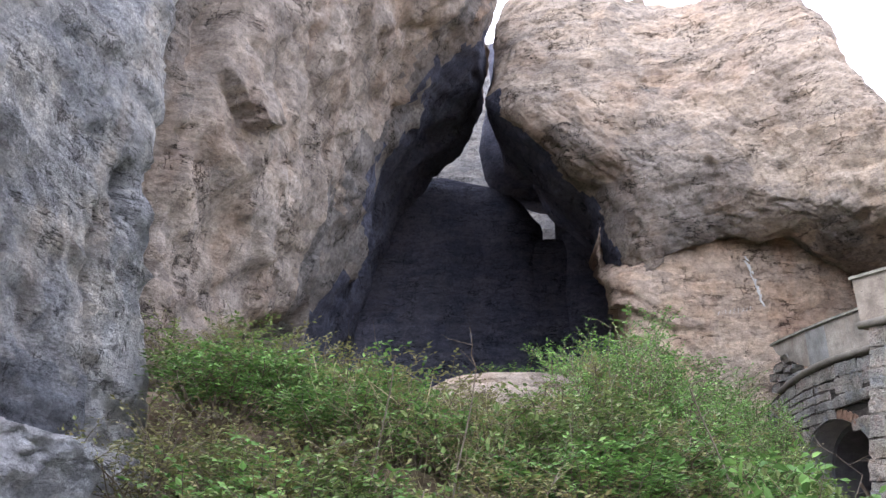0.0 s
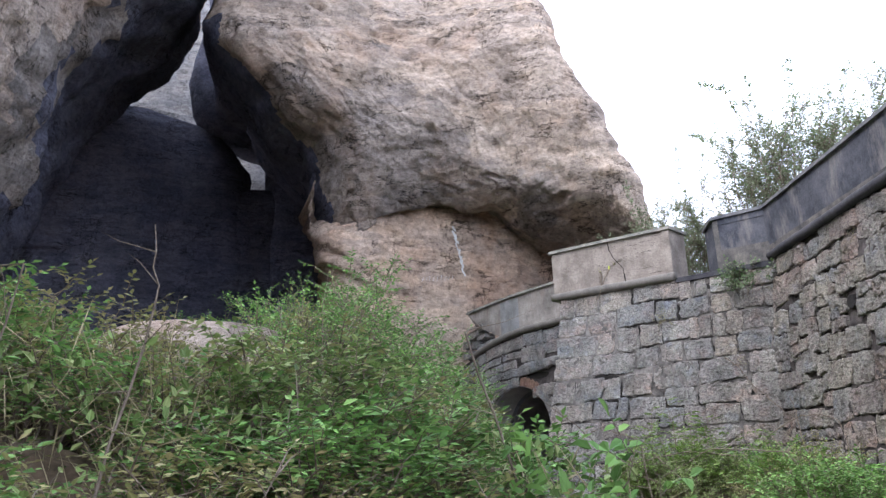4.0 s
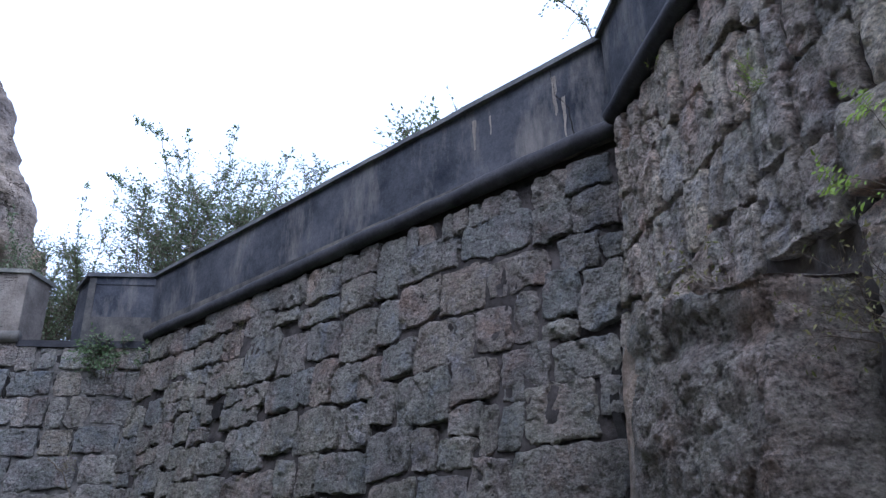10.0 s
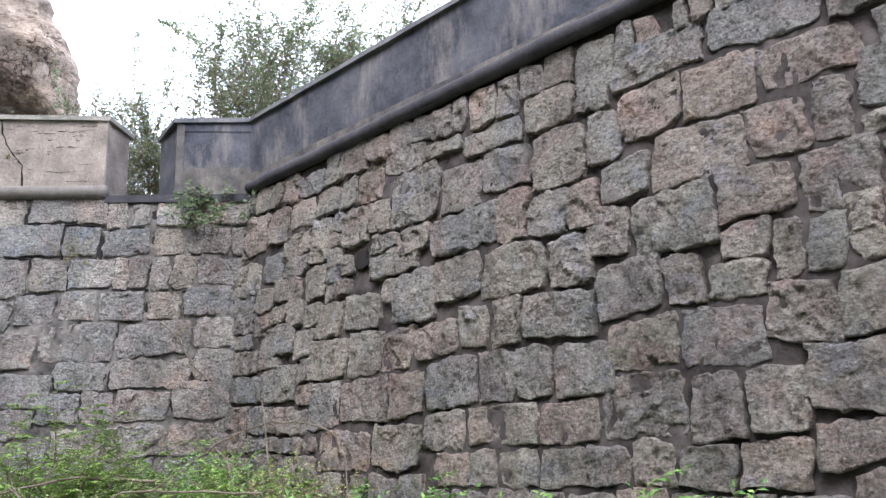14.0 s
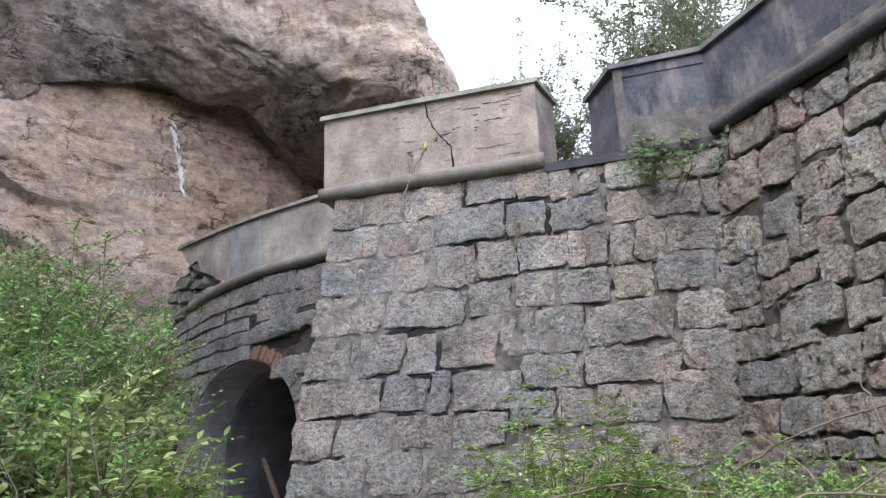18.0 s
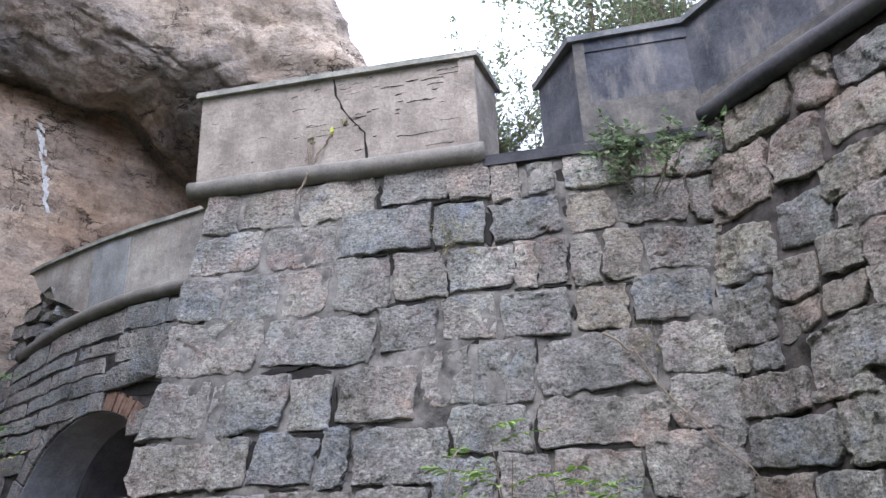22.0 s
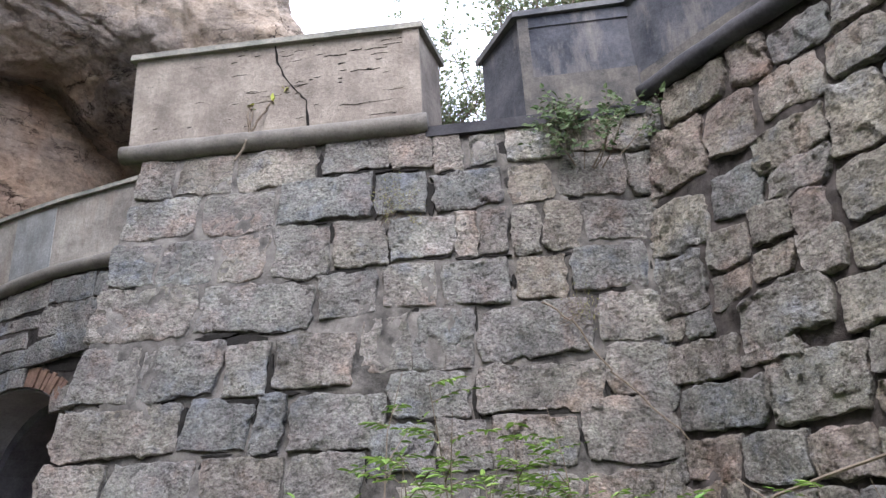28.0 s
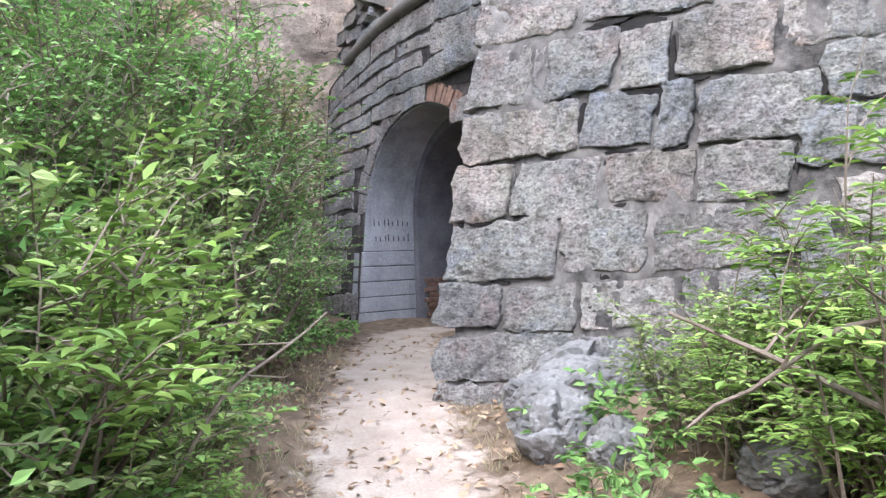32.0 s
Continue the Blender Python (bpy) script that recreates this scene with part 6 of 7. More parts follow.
def sky_tree(seed, at, stems, height, spread, twigs, label, boughs=(), leaf=0.07, thick=0.016):
    ob = plant("tree", seed, stems, height, spread, twigs, 7, leaf, 0.3, M_LEAF_SKY, label, bare=0.3, twig_len=(0.25, 0.85), thick=thick, up=0.9, category="tree")
    for k, pts in enumerate(boughs):
        bough(ob, seed + k, pts, leaf, thick)
    ob.location = at
    ob["group"] = "trees behind the parapets"


sky_tree(41, (12.6, 13.4, 5.2), 56, 4.7, 1.9, 56, "sparse small leaved tree behind the parapet with long arching boughs",
         [[(0, 0, 0.5), (-0.2, 0.7, 3.4), (-0.3, 1.3, 5.3), (-0.4, 2.2, 6.0)], [(0, 0.4, 1.6), (-0.1, 1.4, 3.4), (-0.2, 2.2, 4.4), (-0.2, 3.0, 4.9)], [(0.2, 0, 0.5), (0.3, -0.9, 2.9), (0.3, -1.8, 4.4)],
          [(0, 0.3, 1.0), (0.1, 0.6, 3.4), (0.0, 0.9, 5.6)], [(0, 0.2, 1.0), (0.0, -0.3, 3.4), (0.0, -0.6, 5.2)]])
sky_tree(42, (12.3, 16.5, 5.2), 48, 3.6, 1.7, 60, "twiggy tree filling the gap between the merlons", [[(0, 0, 0.4), (-0.1, 0.3, 2.4), (-0.1, 0.3, 5.0)], [(0, 0, 0.4), (-0.1, -0.4, 2.4), (0.0, -0.8, 4.9)]], leaf=0.066)
sky_tree(43, (11.9, 18.1, 5.2), 22, 3.7, 1.3, 36, "thin shrub behind the pale merlon", [[(0, 0, 0.4), (0, 0.3, 2.4), (-0.1, 0.7, 4.6)]])
sky_tree(48, TOWER.flat(1.4, 5.2, -1.6), 14, 1.75, 0.9, 22, "low yellowing shrub behind the pale merlon")
sky_tree(44, (11.0, 7.3, 5.2), 20, 2.95, 0.62, 46, "small leafy sapling showing above the parapet")
sky_tree(45, (10.5, 6.2, 5.2), 6, 2.35, 0.3, 22, "tip of a small sapling above the parapet")
sky_tree(46, (10.3, 4.3, 5.2), 9, 2.9, 0.9, 20, "thin bare twigged tree above the bend of the parapet", [[(0, 0, 0.4), (-0.3, 0.5, 2.4), (-0.6, 1.0, 3.0)]], leaf=0.045)
sky_tree(47, (12.6, 11.2, 5.2), 30, 3.9, 1.3, 46, "thin twiggy tree behind the long parapet")


# ---- loose rocks at the foot of the tower ----
for k, (x, y, r, h, mat, lab) in enumerate(((7.52, 14.3, 0.22, 0.28, M_ROCK_LOOSE, "pale broken rock lying at the foot of the wall"), (7.85, 14.55, 0.24, 0.3, M_ROCK_LOOSE, "grey rock lying at the foot of the wall"),
                                           (7.33, 13.76, 0.19, 0.28, M_ROCK_LOOSE, "rough grey rock lying beside the path"), (7.42, 13.4, 0.12, 0.18, M_ROCK_LOOSE, "small grey rock beside the path"),
                                           (7.85, 12.8, 0.2, 0.17, M_ROCK_LOOSE, "flat stone half buried in earth"))):
    z = ground_z(x, y)
    bm = bmesh.new()
    bmesh.ops.create_icosphere(bm, subdivisions=5, radius=1.0)
    for q in bm.verts:
        c = q.co.normalized()
        g = 1 + 0.3 * facets(c * 0.8 + Vector((k * 4.1, 0, 0)), 0.75) + 0.08 * facets(c * 0.8 + Vector((0, k * 3.7, 9)), 0.28) + 0.05 * noise.noise(c * 6)
        q.co = Vector((x + c.x * r * 1.15 * g, y + c.y * r * g, z + 0.3 * h + c.z * h * 0.75 * g))
    tagged(part("rock", bm, mat), lab, "rock")


# ---- gate details ----
def build_arch():
    """The ring of the arch: dressed pieces, a gap where bricks show, and the jamb blocks."""
    n, gap = 15, (8, 9, 10)
    ri = random.Random(31)
    for k in range(n):
        if k in gap:
            continue
        a0, a1 = math.pi * k / n + 0.006, math.pi * (k + 1) / n - 0.006
        r1 = ARCH_R + ri.uniform(0.2, 0.3)
        ring = []
        for r in (ARCH_R - 0.01, r1):
            for a in (a0, a1):
                ring.append((ARCH_S + r * math.cos(a), ARCH_Z + r * math.sin(a)))
        o = ri.uniform(0.015, 0.035)
        (s0, z0), (s1, z1), (s2, z2), (s3, z3) = ring
        bm = bmesh.new()
        hexa(bm, [GATE.at(s0, z0, o), GATE.at(s1, z1, o), GATE.at(s1, z1, -0.35), GATE.at(s0, z0, -0.35), GATE.at(s2, z2, o), GATE.at(s3, z3, o), GATE.at(s3, z3, -0.35), GATE.at(s2, z2, -0.35)])
        bmesh.ops.recalc_face_normals(bm, faces=bm.faces)
        bmesh.ops.bevel(bm, geom=bm.edges[:], offset=0.012, segments=1, affect="EDGES")
        part("voussoir", bm, M_STONE_G, wall_gate)
    for k in range(10):
        a = math.pi * (gap[0] + 0.15 + 2.3 * k / 10) / n
        bm = bmesh.new()
        w = 0.03
        ring = [(ARCH_S + r * math.cos(a + d), ARCH_Z + r * math.sin(a + d)) for r in (ARCH_R, ARCH_R + ri.uniform(0.21, 0.25)) for d in (-w * 0.7, w * 0.7)]
        (s0, z0), (s1, z1), (s2, z2), (s3, z3) = ring
        o = 0.006 + ri.uniform(0.0, 0.03)
        hexa(bm, [GATE.at(s0, z0, o), GATE.at(s1, z1, o), GATE.at(s1, z1, -0.4), GATE.at(s0, z0, -0.4), GATE.at(s2, z2, o), GATE.at(s3, z3, o), GATE.at(s3, z3, -0.4), GATE.at(s2, z2, -0.4)])
        bmesh.ops.recalc_face_normals(bm, faces=bm.faces)
        part("brick", bm, M_BRICK, wall_gate)
    z = 0.95
    for k in range(5):
        h = 0.225
        bm = bmesh.new()
        s0 = ARCH_S + ARCH_R - 0.04
        hexa(bm, [GATE.at(s0, z + 0.006, 0.0), GATE.at(s0 + 0.3, z + 0.006, 0.0), GATE.flat(s0 + 0.3, z + 0.006, -0.6), GATE.flat(s0, z + 0.006, -0.6),
                  GATE.at(s0, z + h - 0.006, 0.0), GATE.at(s0 + 0.3, z + h - 0.006, 0.0), GATE.flat(s0 + 0.3, z + h - 0.006, -0.6), GATE.flat(s0, z + h - 0.006, -0.6)])
        bmesh.ops.recalc_face_normals(bm, faces=bm.faces)
        bmesh.ops.bevel(bm, geom=bm.edges[:], offset=0.01, segments=1, affect="EDGES")
        part("jamb_block", bm, M_PALE, wall_gate)
        z += h


build_arch()


for a, b, w, h in ((0.62, 4.2, 0.5, 0.1), (2.2, 4.72, 0.5, 0.03), (1.5, 5.02, 0.4, 0.03), (2.6, 5.0, 0.4, 0.035)):
    hollow(GATE, a, b - float(gate_sag(a, b)), w, h, wall_gate, 0.022)


def arch_lining():
    """Plaster on the inside of the arch, above the jamb blocks."""
    n = 18
    line = [(ARCH_S + ARCH_R, 2.08)] + [(ARCH_S + ARCH_R * math.cos(math.pi * k / n), ARCH_Z + ARCH_R * math.sin(math.pi * k / n)) for k in range(n + 1)] + [(ARCH_S - ARCH_R, 1.2)]
    bm = bmesh.new()
    for (a, b), (c, d) in zip(line, line[1:]):
        k = (ARCH_R - 0.03) / ARCH_R
        (e, g), (h, i) = [(ARCH_S + (p - ARCH_S) * k, q if q <= ARCH_Z else ARCH_Z + (q - ARCH_Z) * k) for p, q in ((a, b), (c, d))]
        hexa(bm, [GATE.at(e, g, -0.025), GATE.at(h, i, -0.025), GATE.flat(h, i, -0.74), GATE.flat(e, g, -0.74), GATE.at(a, b, -0.025), GATE.at(c, d, -0.025), GATE.flat(c, d, -0.74), GATE.flat(a, b, -0.74)])
    bmesh.ops.recalc_face_normals(bm, faces=bm.faces)
    part("plaster_lining", bm, M_PALE, wall_gate)
    ri = random.Random(17)
    for k in range(16):
        z, o = 1.05 + 0.075 * (k // 2), -0.80 - 0.22 * (k % 2) - ri.uniform(0, 0.08)
        bm = bmesh.new()
        w, s0 = ri.uniform(0.09, 0.12), ARCH_S + 1.24 - ri.uniform(0.0, 0.05) - 0.01 * (16 - k) / 4
        hexa(bm, [GATE.flat(s0, z, o + w), GATE.flat(s0 + 0.2, z, o + w), GATE.flat(s0 + 0.2, z, o - w), GATE.flat(s0, z, o - w),
                  GATE.flat(s0, z + 0.065, o + w), GATE.flat(s0 + 0.2, z + 0.065, o + w), GATE.flat(s0 + 0.2, z + 0.065, o - w), GATE.flat(s0, z + 0.065, o - w)])
        bmesh.ops.recalc_face_normals(bm, faces=bm.faces)
        bmesh.ops.bevel(bm, geom=bm.edges[:], offset=0.008, segments=1, affect="EDGES")
        part("brick", bm, M_BRICK, wall_gate)


arch_lining()


def reveal_marks():
    """Scrawls on the plaster of the arch's side, as plain strokes."""
    bm = bmesh.new()
    ri = random.Random(4)
    s0 = ARCH_S + ARCH_R - 0.036
    for row, z in enumerate((2.22, 2.45)):
        for k in range(8):
            o = 0.12 - 0.085 * k + ri.uniform(-0.02, 0.02)
            h, w = ri.uniform(0.06, 0.12), 0.012
            hexa(bm, [GATE.flat(s0, z, o), GATE.flat(s0 + 0.02, z, o), GATE.flat(s0 + 0.02, z, o - w), GATE.flat(s0, z, o - w),
                      GATE.flat(s0, z + h, o), GATE.flat(s0 + 0.02, z + h, o), GATE.flat(s0 + 0.02, z + h, o - w), GATE.flat(s0, z + h, o - w)])
    part("scrawl", bm, M_CRACK, wall_gate)


reveal_marks()


def crack_line(face, pts, width, parent, upright=False, out=0.0):
    """A crack along points (s, z): a strip on the face, the shade of its depth in the colour."""
    bm = bmesh.new()
    ri = random.Random(len(pts))
    rows = []
    put = face.flat if upright else face.at
    fine = []
    for (a, b), (c, d) in zip(pts, pts[1:]):
        for k in range(4):
            q = k / 4
            fine.append((a + (c - a) * q + ri.uniform(-0.012, 0.012), b + (d - b) * q))
    fine.append(pts[-1])
    for k, (a, b) in enumerate(fine):
        w = width * (0.35 + 0.9 * ri.random())
        rows.append([bm.verts.new(put(a - w, b, out + 0.004)), bm.verts.new(put(a + w, b, out + 0.004)), bm.verts.new(put(a + w, b, out - 0.03)), bm.verts.new(put(a - w, b, out - 0.03))])
    for r, q in zip(rows, rows[1:]):
        for k in range(4):
            bm.faces.new((r[k], r[(k + 1) % 4], q[(k + 1) % 4], q[k]))
    bmesh.ops.recalc_face_normals(bm, faces=bm.faces)
    part("crack", bm, M_CRACK, parent)


crack_line(TOWER, [(1.54, 6.62), (1.58, 6.3), (1.74, 6.0), (1.88, 5.85), (1.9, 5.5)], 0.011, p1, True)
for a, b, L in ((0.42, 6.12, 0.12), (0.5, 6.08, 0.08), (1.15, 6.2, 0.14), (1.3, 6.0, 0.1), (2.05, 6.3, 0.12), (2.3, 6.1, 0.16), (2.45, 6.32, 0.2), (2.5, 6.26, 0.15), (2.2, 5.75, 0.07), (0.8, 5.95, 0.08), (2.6, 6.4, 0.1)):
    crack_line(TOWER, [(a, b), (a + L * 0.4, b + 0.012), (a + L, b + 0.004)], 0.006, p1, True)
_r = random.Random(15)
for k in range(52):
    a, b, L = 0.25 + 2.5 * _r.random() ** 0.7, _r.uniform(5.6, 6.48), _r.choice((0.02, 0.03, 0.05, 0.1, 0.2))
    crack_line(TOWER, [(a, b), (a + L * 0.4, b + _r.uniform(-0.012, 0.012)), (a + L, b + 0.004)], _r.uniform(0.003, 0.012), p1, True)
crack_line(LONG, [(7.96, 6.5), (8.0, 6.2), (8.12, 6.0), (8.16, 5.7)], 0.006, p3, True)


def streaks(face, marks, material, parent):
    """Pale lime runs down the blackened plaster."""
    for s0, z0, z1, w in marks:
        ri = random.Random(int(s0 * 100))
        bm = bmesh.new()
        n = 8
        rows = []
        for k in range(n + 1):
            q = k / n
            ww = w * (1.0 - 0.6 * q) * ri.uniform(0.6, 1.2)
            c = s0 + 0.02 * noise.noise(Vector((q * 3, s0 * 9, 0)))
            z = z1 + (z0 - z1) * q
            rows.append([bm.verts.new(face.flat(c - ww, z, 0.004)), bm.verts.new(face.flat(c + ww, z, 0.004)), bm.verts.new(face.flat(c + ww, z, -0.02)), bm.verts.new(face.flat(c - ww, z, -0.02))])
        for r, q in zip(rows, rows[1:]):
            for k in range(4):
                bm.faces.new((r[k], r[(k + 1) % 4], q[(k + 1) % 4], q[k]))
        bmesh.ops.recalc_face_normals(bm, faces=bm.faces)
        part("lime_run", bm, material, parent)


streaks(LONG, ((6.98, 6.03, 6.38, 0.022), (7.2, 6.12, 6.34, 0.010), (7.98, 5.98, 6.42, 0.03), (8.08, 5.72, 6.15, 0.022)), M_PLASTER_T, p3)


# ---- plants on the walls ----
def wall_plant(ob, face, s, z, out, scale, tilt, turn):
    p = face.at(s, z, out)
    yaw = math.atan2(face.n.y, face.n.x)
    return Matrix.LocRotScale(p, Euler((0, radians(tilt), yaw + radians(turn))), (scale, scale, scale))


fern = plant("wall_plant", 61, 5, 0.5, 0.36, 3, 11, 0.065, 0.24, M_LEAF_FERN, "bright green plant rooted in a wall joint", big=True, pinnate=True, twig_len=(0.2, 0.36), thick=0.005, category="plant")
fern["group"] = "plants growing from the wall"
spots = [(BAST, 3.05, 3.42, 0.05, 0.62, 55), (BAST, 3.7, 1.95, 0.05, 0.62, 55), (BAST, 4.5, 1.7, 0.05, 0.55, 60), (BAST, 2.05, 4.4, 0.05, 0.4, 50), (BAST, 0.9, 5.45, 0.05, 0.35, 40), (BAST, 3.3, 4.0, 0.05, 0.35, 50)]
for k, (fc, a, b, o, sc, tl) in enumerate(spots):
    m = wall_plant(fern, fc, a, b, o, sc, tl, 37 * k)
    if k == 0:
        fern.matrix_basis = m
    else:
        copy_thing(fern, m).matrix_basis = m
cs = plant("wall_plant", 62, 15, 0.6, 0.62, 7, 6, 0.06, 0.34, M_LEAF_DARK, "dark round leaved shrub sprawling from the corner of the walls", big=True, twig_len=(0.12, 0.34), thick=0.006, category="plant")
cs.matrix_basis = wall_plant(cs, TOWER, 4.35, 4.92, 0.0, 1.0, 42, 0)


def climber(name, face, stems, r, out, label, category, leaves=0, leaf=0.09):
    """Thin stems against a wall along points (s, z), with a few large leaves at their ends."""
    root = tagged(new(name), label, category)
    root.location = face.at(*stems[0][0], out)
    ri = random.Random(len(stems) + leaves)
    v, f = [], []
    for pts in stems:
        bm = bmesh.new()
        way = [face.at(a + (c - a) * k / 4, b + (d - b) * k / 4, out) - root.location + unit(ri) * 0.012 for (a, b), (c, d) in zip(pts, pts[1:]) for k in range(5)]
        tube_along(bm, way, lambda q: r * (1.15 - 0.7 * q), 5)
        part("stem", bm, M_TWIG, root)
        for k in range(leaves):
            p = way[-1 - ri.randrange(max(1, len(way) // 3))]
            leaf_faces(v, f, p, (unit(ri) + Vector((0, 0, -0.3))).normalized(), unit(ri), leaf * ri.uniform(0.6, 1.2), 0.4, True)
    if v:
        mesh_part("foliage", v, f, M_LEAF_YELLOW, root)


climber("sapling", TOWER, [[(1.29, 5.21), (1.38, 5.49), (1.36, 5.8), (1.26, 6.22)], [(1.38, 5.49), (1.33, 5.75), (1.30, 6.03)], [(1.38, 5.49), (1.5, 5.8), (1.63, 6.0)]], 0.011, 0.1, "thin sapling with few yellow leaves against the merlon", "plant", leaves=5)
climber("vine", TOWER, [[(3.84, 3.63), (4.04, 3.47), (4.28, 3.06), (4.62, 2.7), (4.87, 2.42), (4.99, 2.26)]], 0.008, 0.07, "thin dry vine stem hanging across the wall corner", "vine")
climber("dry_stem", LONG, [[(1.0, 1.7), (1.09, 1.9), (1.82, 2.16), (2.56, 2.29), (3.12, 2.25), (3.54, 2.15), (3.73, 1.95), (3.8, 1.6)], [(2.9, 1.3), (2.6, 1.9), (2.45, 2.35), (2.3, 2.6)], [(2.2, 1.4), (1.9, 1.9), (1.4, 2.2)]], 0.009, 0.8, "bent dry stems arching before the wall", "stem")
hollow(TOWER, 0.5, 6.0, 0.07, 0.035, p1, out=0.02)
dry = plant("wall_plant", 64, 12, 0.35, 0.3, 6, 3, 0.03, 0.2, M_LEAF_DRY, "dry twiggy tuft hanging from a wall joint", twig_len=(0.1, 0.25), thick=0.003, category="plant")
dry["group"] = "plants growing from the wall"
for k, (fc, a, b, sc) in enumerate(((BAST, 2.8, 2.9, 1.0), (TOWER, 2.65, 4.45, 0.9), (TOWER, 4.0, 3.45, 0.8), (LONG, 2.85, 4.9, 0.7), (BAST, 4.3, 2.6, 1.0), (BAST, 1.7, 3.4, 1.2))):
    m = wall_plant(dry, fc, a, b, 0.03, sc, 75, 50 * k)
    if k == 0:
        dry.matrix_basis = m
    else:
        copy_thing(dry, m).matrix_basis = m


def passage_beam():
    bm = bmesh.new()
    a, b = GATE.flat(2.1, 2.5, -0.9), GATE.flat(1.25, 1.0, -0.95)
    tube_along(bm, [a.lerp(b, k / 6) + Vector((0.01 * math.sin(k * 2.1), 0, 0)) for k in range(7)], lambda q: 0.045 + 0.015 * q, 6)
    tagged(part("beam", bm, M_TWIG), "old grey beam leaning in the dark passage", "beam")


passage_beam()

# ---- fallen branches, dry grass and leaf litter ----
def branch(pts, r, label):
    bm = bmesh.new()
    smooth = []
    ri = random.Random(int(pts[0][0] * 100))
    for (a, b) in zip(pts, pts[1:]):
        for k in range(5):
            smooth.append(Vector(a).lerp(Vector(b), k / 5) + unit(ri) * 0.012)
    smooth.append(Vector(pts[-1]))
    tube_along(bm, smooth, lambda q: r * (1.1 - 0.8 * q), 6)
    for k in range(4):
        p = smooth[int(len(smooth) * (0.3 + 0.15 * k))]
        d = unit(ri)
        d.z = abs(d.z)
        tube_along(bm, [p, p + d * 0.18, p + d * 0.32 + unit(ri) * 0.05], lambda q: r * 0.4 * (1.1 - q), 4)
    tagged(part("branch", bm, M_TWIG), label, "branch")


def on_ground(x, y, dz):
    return (x, y, ground_z(x, y) + dz)


branch([on_ground(8.0, 11.1, 0.0), on_ground(7.6, 11.9, 0.45), on_ground(7.3, 12.8, 0.75)], 0.02, "bare grey branch leaning among the shrubs")
branch([on_ground(8.9, 11.6, 0.75), on_ground(8.2, 11.8, 0.85), on_ground(7.4, 12.1, 0.8), on_ground(7.0, 12.3, 0.55)], 0.016, "bare bent branch lying over the shrubs")
branch([on_ground(7.7, 11.2, 0.0), on_ground(7.75, 11.5, 0.5), on_ground(7.55, 11.9, 0.9)], 0.018, "bare grey branch leaning among the shrubs")
branch([on_ground(8.6, 9.2, 0.1), on_ground(8.0, 9.4, 0.95), on_ground(7.2, 9.9, 1.15), on_ground(6.7, 10.5, 0.75)], 0.012, "thin arching dry stem before the wall")
branch([on_ground(5.3, 12.6, 0.1), on_ground(5.7, 12.9, 0.75), on_ground(6.1, 13.2, 0.95)], 0.01, "thin dry stem in the bushes")
for k in range(7):
    ri = random.Random(90 + k)
    x, y = ri.uniform(-0.5, 4.2), ri.uniform(3.0, 8.5)
    branch([on_ground(x, y, 0.2), on_ground(x + ri.uniform(-0.5, 0.5), y + 0.2, 1.0), on_ground(x + ri.uniform(-0.7, 0.7), y + 0.3, 1.0 + ri.uniform(0.1, 0.4))], 0.006, "long bare dry stem above the bushes")


def scatter_litter():
    ri = random.Random(8)
    v, f = [], []
    for k in range(9000):
        q = ri.random()
        i = int(q * (len(WAY) - 4)) + 1
        (ax, ay, _), (bx, by, _) = WAY[i], WAY[i + 1]
        t = ri.random()
        off = ri.gauss(0, 0.9)
        if abs(off) < 0.32 and ri.random() < 0.62:
            continue
        L = math.hypot(bx - ax, by - ay)
        x, y = ax + (bx - ax) * t - (by - ay) / L * off, ay + (by - ay) * t + (bx - ax) / L * off
        up = (Vector((0, 0, 1)) + unit(ri) * 0.6).normalized()
        way = up.cross(unit(ri)).normalized()
        leaf_faces(v, f, Vector((x, y, ground_z(x, y) + 0.012 + 0.02 * ri.random())), way, up, ri.uniform(0.03, 0.075), 0.3, False)
    tagged(mesh_part("leaf_litter", v, f, M_LITTER), "brown fallen leaves strewn along the path", "leaves", kind="stuff")
    v, f = [], []
    for k in range(1900):
        i = ri.randrange(1, len(WAY) - 4)
        (ax, ay, _), (bx, by, _) = WAY[i], WAY[i + 1]
        t, off = ri.random(), ri.choice((-1, 1)) * ri.uniform(0.38, 1.3)
        L = math.hypot(bx - ax, by - ay)
        x, y = ax + (bx - ax) * t - (by - ay) / L * off, ay + (by - ay) * t + (bx - ax) / L * off
        for j in range(9):
            d = (Vector((0, 0, 1)) + unit(ri) * 0.8).normalized()
            if d.z < 0.2:
                d.z = 0.2
            leaf_faces(v, f, Vector((x + ri.uniform(-0.05, 0.05), y + ri.uniform(-0.05, 0.05), ground_z(x, y) - 0.01)), d, unit(ri), ri.uniform(0.05, 0.17), 0.018, False)
    for k in range(420):
        x, y = ri.uniform(7.05, 8.9), ri.uniform(11.8, 14.3)
        if way_near(x, y)[0] > 0.5:
            for j in range(9):
                d = (Vector((0, 0, 1)) + unit(ri) * 0.9).normalized()
                d.z = max(d.z, 0.15)
                leaf_faces(v, f, Vector((x + ri.uniform(-0.06, 0.06), y + ri.uniform(-0.06, 0.06), ground_z(x, y) - 0.01)), d, unit(ri), ri.uniform(0.05, 0.15), 0.018, False)
    tagged(mesh_part("grass", v, f, M_GRASS_DRY), "tufts of dry straw coloured grass beside the path", "grass", kind="stuff")


scatter_litter()


